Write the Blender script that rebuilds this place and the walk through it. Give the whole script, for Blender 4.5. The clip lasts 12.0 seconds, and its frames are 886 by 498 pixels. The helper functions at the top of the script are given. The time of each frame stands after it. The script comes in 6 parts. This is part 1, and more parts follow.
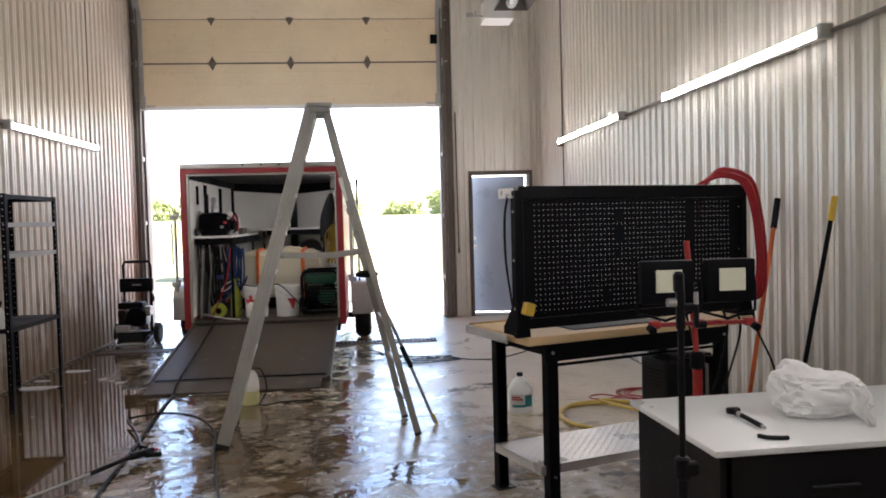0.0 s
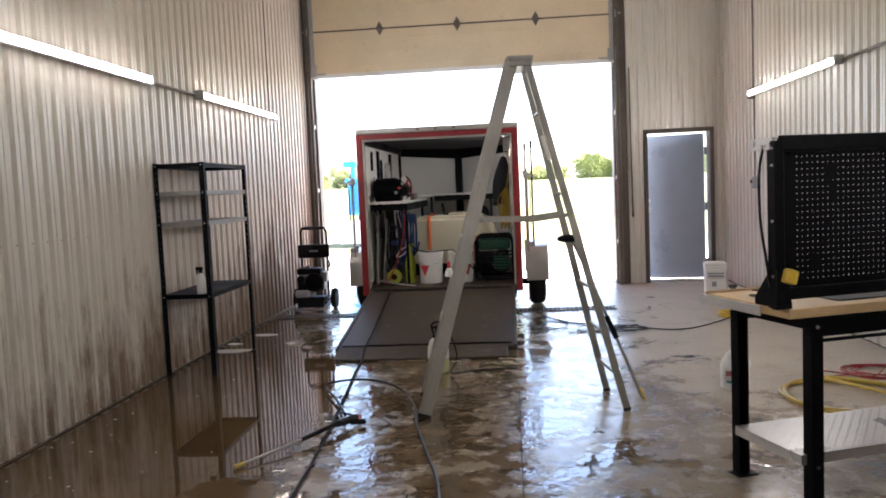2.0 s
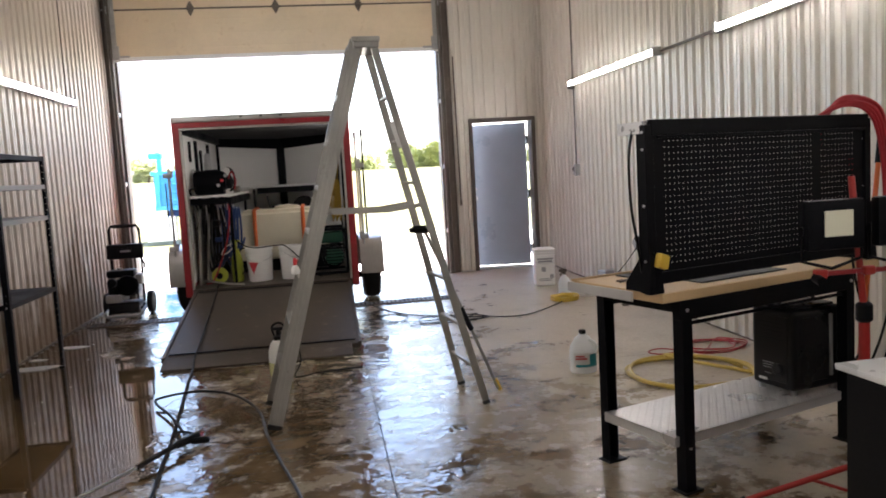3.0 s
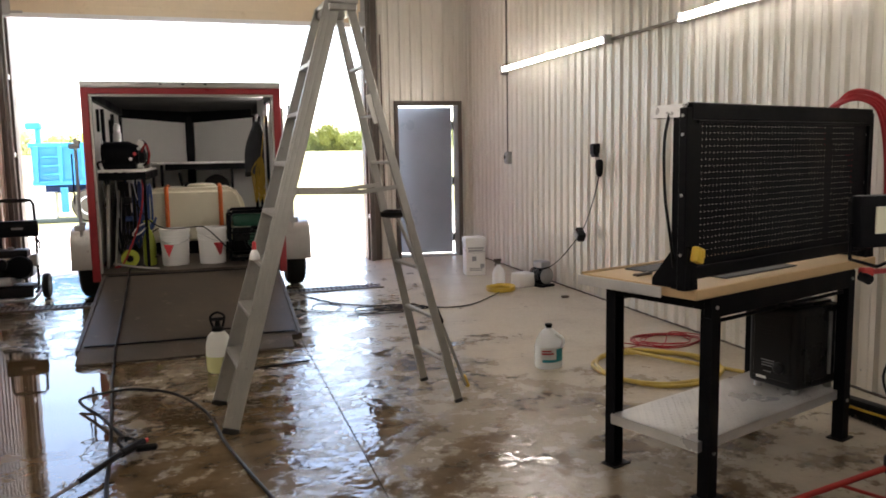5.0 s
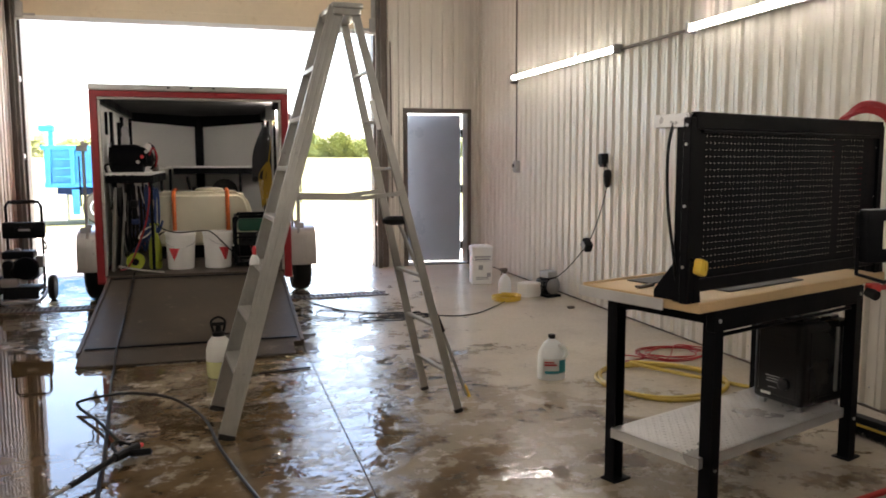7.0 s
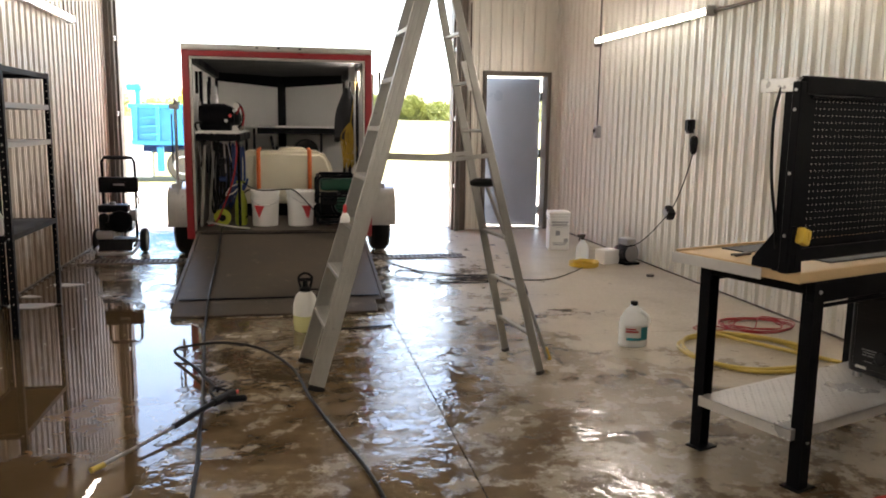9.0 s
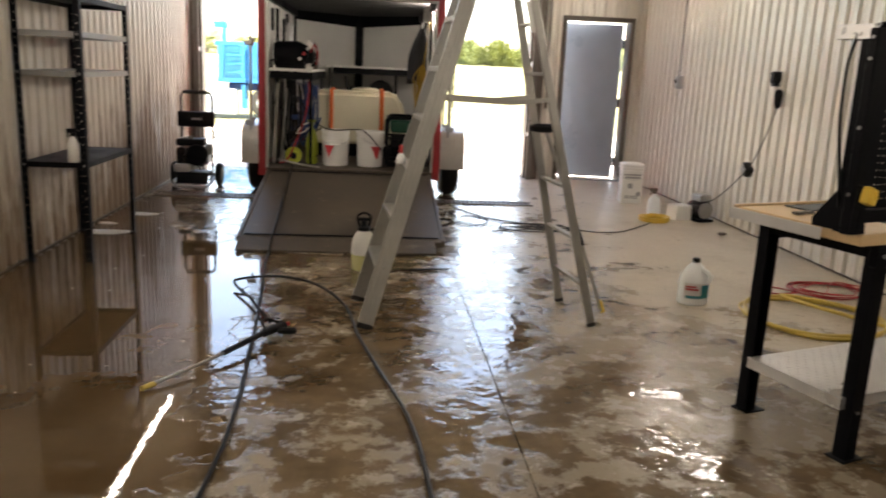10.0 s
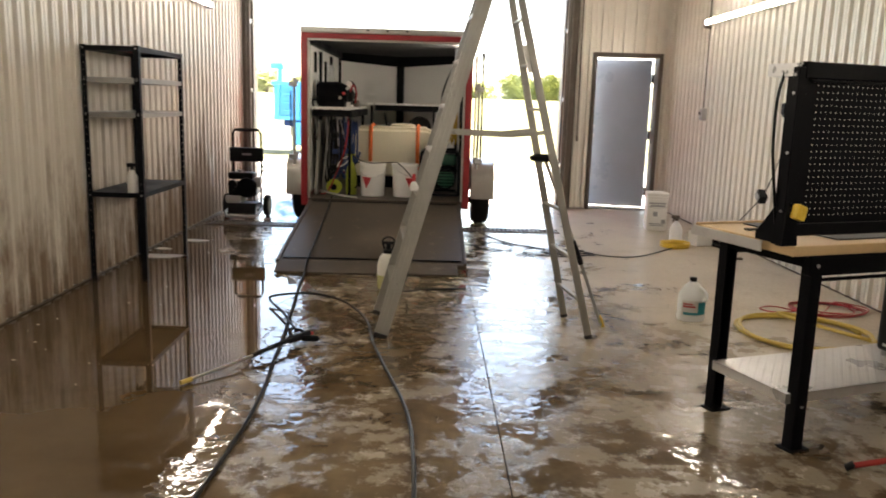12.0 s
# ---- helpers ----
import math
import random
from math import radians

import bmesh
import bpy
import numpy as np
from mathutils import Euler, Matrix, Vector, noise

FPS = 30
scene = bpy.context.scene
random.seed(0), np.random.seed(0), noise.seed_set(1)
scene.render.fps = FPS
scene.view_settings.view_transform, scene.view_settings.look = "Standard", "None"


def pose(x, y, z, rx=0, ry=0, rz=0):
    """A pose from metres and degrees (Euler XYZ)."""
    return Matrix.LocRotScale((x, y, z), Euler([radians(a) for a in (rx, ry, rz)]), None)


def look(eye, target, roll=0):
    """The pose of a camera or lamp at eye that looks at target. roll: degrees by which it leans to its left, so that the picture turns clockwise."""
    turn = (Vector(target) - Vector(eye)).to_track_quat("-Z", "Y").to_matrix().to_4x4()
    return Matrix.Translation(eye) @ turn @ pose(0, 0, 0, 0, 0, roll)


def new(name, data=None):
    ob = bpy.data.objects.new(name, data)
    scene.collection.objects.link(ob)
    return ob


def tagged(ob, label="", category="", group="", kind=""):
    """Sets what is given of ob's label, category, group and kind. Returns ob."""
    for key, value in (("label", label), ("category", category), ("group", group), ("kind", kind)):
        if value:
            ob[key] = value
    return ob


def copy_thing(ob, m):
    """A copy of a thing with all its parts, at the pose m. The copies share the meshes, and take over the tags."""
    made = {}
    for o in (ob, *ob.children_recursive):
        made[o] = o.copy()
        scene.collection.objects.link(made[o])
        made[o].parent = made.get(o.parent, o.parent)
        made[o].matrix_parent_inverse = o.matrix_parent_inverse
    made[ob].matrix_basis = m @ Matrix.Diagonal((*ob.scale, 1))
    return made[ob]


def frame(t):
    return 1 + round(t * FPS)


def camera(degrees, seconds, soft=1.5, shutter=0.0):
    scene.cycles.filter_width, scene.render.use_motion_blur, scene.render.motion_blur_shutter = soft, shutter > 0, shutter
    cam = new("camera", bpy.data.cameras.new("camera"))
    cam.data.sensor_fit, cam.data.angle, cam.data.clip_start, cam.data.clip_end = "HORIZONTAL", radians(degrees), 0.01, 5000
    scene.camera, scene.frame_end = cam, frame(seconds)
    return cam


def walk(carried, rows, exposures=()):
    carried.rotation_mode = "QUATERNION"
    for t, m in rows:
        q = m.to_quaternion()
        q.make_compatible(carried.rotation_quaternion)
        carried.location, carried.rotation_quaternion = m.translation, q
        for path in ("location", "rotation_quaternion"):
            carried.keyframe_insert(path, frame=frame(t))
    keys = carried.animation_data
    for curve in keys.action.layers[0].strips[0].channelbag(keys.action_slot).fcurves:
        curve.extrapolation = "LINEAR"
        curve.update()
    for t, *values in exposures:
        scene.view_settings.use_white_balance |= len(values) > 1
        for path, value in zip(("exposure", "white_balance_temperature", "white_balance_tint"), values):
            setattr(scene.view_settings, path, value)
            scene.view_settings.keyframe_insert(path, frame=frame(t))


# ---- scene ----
cam = camera(58.9, 12.0, soft=1.8, shutter=0.3)
PATH = [
    (0, (1.146, 0.48, 1.458), (1.328, 2.47, 1.38), -1.5),
    (0.5, (1.092, 0.51, 1.46), (1.258, 2.501, 1.365), -1.1),
    (1, (0.967, 0.534, 1.468), (1.143, 2.524, 1.384), -1.9),
    (1.5, (0.793, 0.543, 1.46), (0.822, 2.539, 1.345), -1.8),
    (2, (0.746, 0.794, 1.441), (0.568, 2.78, 1.289), -2.5),
    (2.5, (0.633, 0.904, 1.426), (0.642, 2.894, 1.224), -2.5),
    (3, (0.519, 1.081, 1.441), (0.812, 3.05, 1.243), -3.3),
    (3.2, (0.446, 1.095, 1.434), (0.784, 3.053, 1.211), -2.0),
    (4.8, (0.11, 1.52, 1.425), (0.648, 3.432, 1.198), -1.2),
    (5, (0.073, 1.545, 1.423), (0.652, 3.444, 1.182), -1.0),
    (5.5, (0.073, 1.553, 1.436), (0.53, 3.489, 1.229), -1.4),
    (6, (0.084, 1.554, 1.423), (0.455, 3.51, 1.231), -1.5),
    (6.5, (0.113, 1.561, 1.413), (0.559, 3.5, 1.207), -1.2),
    (6.7, (0.137, 1.575, 1.416), (0.651, 3.496, 1.202), -1.0),
    (8.3, (0.095, 1.572, 1.411), (0.693, 3.465, 1.173), 0.9),
    (8.5, (0.089, 1.575, 1.411), (0.633, 3.483, 1.159), 1.2),
    (9, (0.023, 1.566, 1.404), (0.407, 3.504, 1.094), 0.8),
    (9.5, (0.073, 1.568, 1.387), (0.456, 3.489, 0.981), 0.6),
    (10, (0.167, 1.572, 1.38), (0.353, 3.513, 0.935), 2.6),
    (10.5, (0.216, 1.536, 1.407), (0.122, 3.475, 0.925), -2.1),
    (11, (0.223, 1.351, 1.396), (0.212, 3.306, 0.974), -2.0),
    (11.5, (0.284, 1.22, 1.401), (0.449, 3.171, 0.992), 1.2),
    (12, (0.42, 1.072, 1.403), (0.459, 3.038, 1.037), 1.7),
]
walk(cam, [(t, look(eye, target, roll)) for t, eye, target, roll in PATH], exposures=[(0, 3.17, 6250, 16), (1.2, 3.25, 6300, 16), (3, 3.13, 6450, 16), (5, 3.13, 6850, 15), (8.5, 3.22, 7000, 14), (10, 3.31, 7400, 14), (10.7, 3.28, 7450, 13), (12, 3.39, 7500, 13)])

# ---- sky, sun and tubes ----
SUN_ELEV, SUN_TURN = radians(56), radians(75)
TUBE_POWER = 8.0
world = bpy.data.worlds.new("sky")
scene.world = world
world.use_nodes = True
wn = world.node_tree.nodes
sky = wn.new("ShaderNodeTexSky")
sky.sky_type, sky.sun_disc = "NISHITA", False
sky.sun_elevation, sky.sun_rotation = SUN_ELEV, SUN_TURN
sky.air_density, sky.dust_density = 1.0, 2.0
world.node_tree.links.new(sky.outputs[0], wn["Background"].inputs[0])
wn["Background"].inputs[1].default_value = 0.15
sun = new("sun", bpy.data.lights.new("sun", "SUN"))
sun.data.energy, sun.data.angle, sun.data.color = 5.0, radians(0.6), (1.0, 0.95, 0.88)
to_sun = Vector((math.sin(SUN_TURN) * math.cos(SUN_ELEV), math.cos(SUN_TURN) * math.cos(SUN_ELEV) * 0.1, math.sin(SUN_ELEV)))
sun.matrix_world = look(to_sun * 40, (0, 0, 0))


# ---- materials ----
def nodes_of(name):
    m = bpy.data.materials.new(name)
    m.use_nodes = True
    t = m.node_tree
    return m, t, t.nodes["Principled BSDF"], t.links.new


def noise_at(t, scale, detail=4.0, rough=0.55, vec=None, stretch=None):
    n = t.nodes.new("ShaderNodeTexNoise")
    n.inputs["Scale"].default_value, n.inputs["Detail"].default_value, n.inputs["Roughness"].default_value = scale, detail, rough
    if vec is None:
        vec = t.nodes.new("ShaderNodeNewGeometry").outputs["Position"]
    if stretch:
        mp = t.nodes.new("ShaderNodeMapping")
        mp.inputs["Scale"].default_value = stretch
        t.links.new(vec, mp.inputs["Vector"])
        vec = mp.outputs[0]
    t.links.new(vec, n.inputs["Vector"])
    return n.outputs["Fac"]


def ramp(t, fac, *stops):
    r = t.nodes.new("ShaderNodeValToRGB")
    e = r.color_ramp.elements
    while len(e) < len(stops):
        e.new(0.5)
    for el, (p, c) in zip(e, stops):
        el.position = p
        el.color = (c, c, c, 1) if isinstance(c, (int, float)) else (*c, 1)
    t.links.new(fac, r.inputs[0])
    return r.outputs[0]


def mix(t, fac, a, b, how="MIX"):
    m = t.nodes.new("ShaderNodeMix")
    m.data_type, m.blend_type = "RGBA", how
    for i, v in ((0, fac), (6, a), (7, b)):
        sock = m.inputs[i]
        if hasattr(v, "is_output"):
            t.links.new(v, sock)
        elif isinstance(v, (int, float)):
            sock.default_value = v if i == 0 else (v, v, v, 1)
        else:
            sock.default_value = (*v, 1)
    return m.outputs[2]


def maths(t, how, a, b=0.0, c=0.0):
    m = t.nodes.new("ShaderNodeMath")
    m.operation = how
    for sock, v in zip(m.inputs, (a, b, c)):
        if hasattr(v, "is_output"):
            t.links.new(v, sock)
        else:
            sock.default_value = v
    return m.outputs[0]


def bump(t, bsdf, height, strength=0.2, dist=0.01):
    b = t.nodes.new("ShaderNodeBump")
    b.inputs["Strength"].default_value, b.inputs["Distance"].default_value = strength, dist
    t.links.new(height, b.inputs["Height"])
    t.links.new(b.outputs[0], bsdf.inputs["Normal"])


def surface(name, color, rough=0.5, metal=0.0, spec=0.5, worn=None, grain=60.0, blotch=3.0, amount=0.25, relief=0.08, stretch=None):
    """A worn everyday surface: colour that varies at two scales, uneven gloss, fine relief."""
    m, t, p, link = nodes_of(name)
    fine = noise_at(t, grain, 3, stretch=stretch)
    broad = noise_at(t, blotch, 5, 0.6)
    dark = tuple(c * (1 - amount) for c in color)
    lite = tuple(min(1, c * (1 + amount * 0.6)) for c in color)
    col = mix(t, ramp(t, broad, (0.3, 0), (0.7, 1)), dark, lite)
    col = mix(t, 0.35, col, mix(t, fine, dark, lite))
    if worn:
        spots = ramp(t, noise_at(t, blotch * 4, 8, 0.7), (0.60, 0), (0.68, 1))
        col = mix(t, spots, col, worn)
    link(col, p.inputs["Base Color"])
    link(ramp(t, broad, (0.25, max(0.03, rough - 0.12)), (0.75, min(1, rough + 0.12))), p.inputs["Roughness"])
    p.inputs["Metallic"].default_value = metal
    p.inputs["Specular IOR Level"].default_value = spec
    if relief:
        bump(t, p, fine, relief, 0.004)
    return m


MAT = {}
for key, args in dict(
    black_paint=dict(color=(0.0024, 0.0027, 0.0042), rough=0.5, spec=0.11, worn=(0.006, 0.0062, 0.0075)),
    black_plastic=dict(color=(0.003, 0.003, 0.004), rough=0.5, spec=0.2),
    # tyre rubber for outdoors, washed-out glare put into its brown-grey colour
    paled_rubber=dict(color=(0.11, 0.095, 0.075), rough=0.85, spec=0.2),
    case_plastic=dict(color=(0.003, 0.003, 0.0038), rough=0.32, spec=0.32, amount=0.3),
    dull_steel=dict(color=(0.17, 0.155, 0.135), rough=0.5, metal=0.5, blotch=6, amount=0.35),
    rubber=dict(color=(0.014, 0.013, 0.012), rough=0.75, spec=0.3),
    hose_black=dict(color=(0.004, 0.004, 0.004), rough=0.42, spec=0.22),
    aluminium=dict(color=(0.45, 0.44, 0.41), rough=0.42, metal=0.8, worn=(0.30, 0.29, 0.27), amount=0.32, stretch=(1, 1, 0.08)),
    steel=dict(color=(0.5, 0.5, 0.5), rough=0.35, metal=1.0),
    plate=dict(color=(0.70, 0.69, 0.68), rough=0.33, metal=0.5, grain=90),
    galvanised=dict(color=(0.42, 0.42, 0.41), rough=0.45, metal=0.85, blotch=9),
    cream=dict(color=(0.71, 0.59, 0.41), rough=0.55, worn=(0.62, 0.50, 0.33), grain=25, blotch=1.4, amount=0.14),
    trim_brown=dict(color=(0.12, 0.095, 0.075), rough=0.5, worn=(0.2, 0.17, 0.14)),
    frame_brown=dict(color=(0.10, 0.08, 0.065), rough=0.5),
    door_grey=dict(color=(0.35, 0.42, 0.51), rough=0.34, amount=0.12, blotch=1.5),
    red_paint=dict(color=(0.27, 0.014, 0.020), rough=0.35),
    red_bright=dict(color=(0.38, 0.022, 0.018), rough=0.45),
    red_hose=dict(color=(0.36, 0.014, 0.022), rough=0.4),
    orange=dict(color=(0.70, 0.14, 0.03), rough=0.45),
    orange_strap=dict(color=(0.80, 0.17, 0.04), rough=0.7, grain=200),
    yellow=dict(color=(0.72, 0.48, 0.05), rough=0.45),
    yellow_hose=dict(color=(0.55, 0.40, 0.08), rough=0.4),
    lime=dict(color=(0.36, 0.42, 0.035), rough=0.45),
    green_paint=dict(color=(0.006, 0.075, 0.042), rough=0.35),
    blue_paint=dict(color=(0.02, 0.24, 0.50), rough=0.4),
    navy=dict(color=(0.02, 0.05, 0.16), rough=0.6),
    white_panel=dict(color=(0.84, 0.83, 0.80), rough=0.45, amount=0.06, blotch=1.2),
    white_plastic=dict(color=(0.82, 0.81, 0.78), rough=0.4, amount=0.08),
    white_paint=dict(color=(0.75, 0.75, 0.73), rough=0.4, amount=0.1),
    desk_top=dict(color=(0.72, 0.73, 0.72), rough=0.35, amount=0.05, blotch=2.0, relief=0.02),
    desk_body=dict(color=(0.0042, 0.0042, 0.005), rough=0.5, spec=0.2),
    poly_tank=dict(color=(0.72, 0.66, 0.50), rough=0.45, amount=0.10, blotch=2.0),
    wood=dict(color=(0.63, 0.44, 0.235), rough=0.5, grain=18, stretch=(1, 8, 8), amount=0.25),
    ramp_mat=dict(color=(0.075, 0.059, 0.045), rough=0.56, spec=0.3, worn=(0.13, 0.106, 0.082), blotch=1.9, amount=0.8),
    mat_grey=dict(color=(0.06, 0.06, 0.062), rough=0.7),
    cloth_dark=dict(color=(0.03, 0.03, 0.034), rough=0.9),
    mustard=dict(color=(0.48, 0.30, 0.04), rough=0.85),
    concrete_out=dict(color=(0.48, 0.46, 0.42), rough=0.85, blotch=0.8),
    tree_leaf=dict(color=(0.30, 0.33, 0.12), rough=0.6, blotch=0.7, amount=0.5),
    bark=dict(color=(0.12, 0.09, 0.06), rough=0.9),
    ceiling_white=dict(color=(0.72, 0.71, 0.68), rough=0.6, amount=0.06),
    led_face=dict(color=(0.75, 0.74, 0.58), rough=0.35, amount=0.05),
    teal_label=dict(color=(0.03, 0.36, 0.42), rough=0.5),
    red_label=dict(color=(0.60, 0.04, 0.05), rough=0.5),
    grey_label=dict(color=(0.35, 0.35, 0.36), rough=0.6),
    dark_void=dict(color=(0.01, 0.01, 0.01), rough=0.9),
).items():
    MAT[key] = surface(key, **args)


def wall_metal():
    """Painted ribbed steel: off-white, a little brown grime running down and dried splashes near the floor."""
    m, t, p, link = nodes_of("wall_metal")
    geo = t.nodes.new("ShaderNodeNewGeometry")
    sep = t.nodes.new("ShaderNodeSeparateXYZ")
    link(geo.outputs["Position"], sep.inputs[0])
    broad = noise_at(t, 0.7, 5, 0.6)
    streak = noise_at(t, 5.0, 6, 0.65, stretch=(1, 1, 0.06))
    fine = noise_at(t, 45, 3)
    col = mix(t, ramp(t, broad, (0.3, 0), (0.7, 1)), (0.65, 0.615, 0.54), (0.73, 0.70, 0.63))
    # wash-side wall: dirt film, its colour also darkened to offset over-bright lamp light
    wash = ramp(t, maths(t, "MULTIPLY", sep.outputs[1], 0.1), (0.52, 0.0), (0.84, 1.0))
    grime_dim = maths(t, "MULTIPLY", maths(t, "MULTIPLY", maths(t, "LESS_THAN", sep.outputs[0], 0.5), maths(t, "MULTIPLY_ADD", wash, 0.75, 0.25)), ramp(t, noise_at(t, 1.6, 5, 0.6, stretch=(1, 1, 0.3)), (0.25, 0.45), (0.75, 0.95)))
    col = mix(t, grime_dim, col, (0.56, 0.485, 0.405))
    col = mix(t, ramp(t, streak, (0.55, 0), (0.80, 0.55)), col, (0.40, 0.34, 0.26))
    low = maths(t, "SUBTRACT", maths(t, "MULTIPLY", noise_at(t, 7.0, 6, 0.7, stretch=(1, 1, 0.22)), 1.0), maths(t, "MULTIPLY", sep.outputs[2], 0.36))
    low = maths(t, "ADD", low, maths(t, "MULTIPLY_ADD", noise_at(t, 0.55, 3, 0.5, stretch=(1, 1, 0.3)), 0.95, -0.48))
    low = maths(t, "SUBTRACT", low, maths(t, "MULTIPLY", maths(t, "GREATER_THAN", sep.outputs[0], 0.5), 0.46))
    # the spray reaches highest where the trailers are washed, beyond the shelving
    bay = maths(t, "MULTIPLY", maths(t, "LESS_THAN", sep.outputs[0], 0.5), maths(t, "MULTIPLY_ADD", wash, 0.27, -0.13))
    low = maths(t, "ADD", low, bay)
    soil = ramp(t, low, (0.20, 0), (0.46, 0.85))
    col = mix(t, soil, col, (0.19, 0.122, 0.068))
    # washed runs where the spray has rinsed the dirt off
    col = mix(t, ramp(t, noise_at(t, 3.2, 4, 0.55, stretch=(1, 1, 0.25)), (0.60, 0), (0.70, 0.75)), col, (0.66, 0.64, 0.58))
    link(col, p.inputs["Base Color"])
    link(mix(t, maths(t, "MAXIMUM", soil, maths(t, "MULTIPLY", grime_dim, 0.5)), ramp(t, fine, (0.3, 0.30), (0.7, 0.44)), 0.68), p.inputs["Roughness"])
    p.inputs["Metallic"].default_value = 0.15
    bump(t, p, fine, 0.03, 0.003)
    return m


def wet_concrete():
    """Power-floated slab, mottled; wet in patches, with a standing puddle along one wall."""
    m, t, p, link = nodes_of("wet_concrete")
    geo = t.nodes.new("ShaderNodeNewGeometry")
    sep = t.nodes.new("ShaderNodeSeparateXYZ")
    link(geo.outputs["Position"], sep.inputs[0])
    x, y = sep.outputs[0], sep.outputs[1]
    wob = noise_at(t, 1.6, 6, 0.62)
    broad = noise_at(t, 0.9, 5, 0.6)
    fine = noise_at(t, 38, 5, 0.6)
    # standing water: left of a wandering line, from the near end up to the drain
    edge = maths(t, "ADD", maths(t, "MULTIPLY", maths(t, "SUBTRACT", wob, 0.5), 1.0), maths(t, "MULTIPLY", maths(t, "SUBTRACT", noise_at(t, 7, 5), 0.5), 0.3))
    back = ramp(t, maths(t, "MULTIPLY", y, 0.1), (0.70, 0.0), (0.82, 0.92))
    left = maths(t, "SUBTRACT", maths(t, "SUBTRACT", maths(t, "ADD", edge, -0.52), back), x)
    far = maths(t, "SUBTRACT", maths(t, "ADD", maths(t, "MULTIPLY", edge, 0.7), 9.35), y)
    pud = maths(t, "MINIMUM", left, far)
    puddle = ramp(t, maths(t, "MULTIPLY_ADD", pud, 5.0, 0.5), (0.46, 0), (0.54, 1))
    # brown standing film in patches over the middle, drying out towards the other wall
    patch = maths(t, "ADD", maths(t, "MULTIPLY", noise_at(t, 2.6, 3, 0.55), 0.5), maths(t, "MULTIPLY", noise_at(t, 8.5, 8, 0.68), 0.5))
    dryness = maths(t, "MAXIMUM", maths(t, "MULTIPLY", maths(t, "MULTIPLY", maths(t, "SUBTRACT", x, 0.9), 0.085), ramp(t, maths(t, "MULTIPLY", y, 0.1), (0.42, 0.22), (0.62, 1))), -0.03)
    film = ramp(t, maths(t, "SUBTRACT", patch, dryness), (0.468, 0), (0.512, 1))
    tide = maths(t, "MULTIPLY_ADD", ramp(t, maths(t, "MULTIPLY", y, 0.1), (0.46, 1.0), (0.72, 0.0)), 1.25, 1.35)
    damp = ramp(t, maths(t, "SUBTRACT", noise_at(t, 1.3, 8, 0.65), maths(t, "MULTIPLY", maths(t, "SUBTRACT", x, tide), 0.17)), (0.36, 0), (0.58, 1))
    dry = mix(t, ramp(t, broad, (0.3, 0), (0.7, 1)), (0.42, 0.365, 0.28), (0.56, 0.495, 0.395))
    dry = mix(t, ramp(t, fine, (0.35, 0), (0.65, 1)), dry, mix(t, 0.4, dry, (0.36, 0.30, 0.22)))
    dry = mix(t, ramp(t, noise_at(t, 2.1, 7, 0.7), (0.54, 0), (0.66, 0.5)), dry, (0.31, 0.245, 0.165))
    grey = mix(t, 0.72, dry, (0.19, 0.148, 0.10))
    wet = mix(t, ramp(t, noise_at(t, 4.0, 6, 0.6), (0.35, 0), (0.65, 1)), (0.078, 0.050, 0.026), (0.15, 0.104, 0.058))
    col = mix(t, damp, dry, grey)
    col = mix(t, film, col, wet)
    col = mix(t, puddle, col, mix(t, ramp(t, broad, (0.35, 0), (0.6, 1)), (0.080, 0.048, 0.023), (0.115, 0.074, 0.037)))
    link(col, p.inputs["Base Color"])
    rough = mix(t, damp, ramp(t, fine, (0.3, 0.30), (0.7, 0.44)), ramp(t, noise_at(t, 7, 7, 0.7), (0.36, 0.07), (0.62, 0.34)))
    rough = mix(t, film, rough, ramp(t, noise_at(t, 10, 5), (0.35, 0.012), (0.65, 0.06)))
    rough = mix(t, puddle, rough, 0.02)
    link(rough, p.inputs["Roughness"])
    link(mix(t, film, 0.36, 0.5), p.inputs["Specular IOR Level"])
    waves = maths(t, "ADD", noise_at(t, 6.5, 3, 0.5), maths(t, "MULTIPLY", noise_at(t, 21, 2, 0.5), 0.24))
    ripple = maths(t, "ADD", waves, maths(t, "MULTIPLY", maths(t, "MULTIPLY", fine, 0.14), maths(t, "SUBTRACT", 1.0, film)))
    step = maths(t, "MULTIPLY", film, -0.05)
    calm = maths(t, "MULTIPLY", maths(t, "ADD", ripple, step), maths(t, "SUBTRACT", 1.0, puddle))
    near_edge = ramp(t, pud, (0.0, 1), (0.55, 0))
    calm = maths(t, "ADD", calm, maths(t, "MULTIPLY", maths(t, "MULTIPLY", noise_at(t, 16, 3, 0.5), puddle), maths(t, "MULTIPLY_ADD", near_edge, 0.05, 0.018)))
    bump(t, p, calm, 0.28, 0.02)
    return m


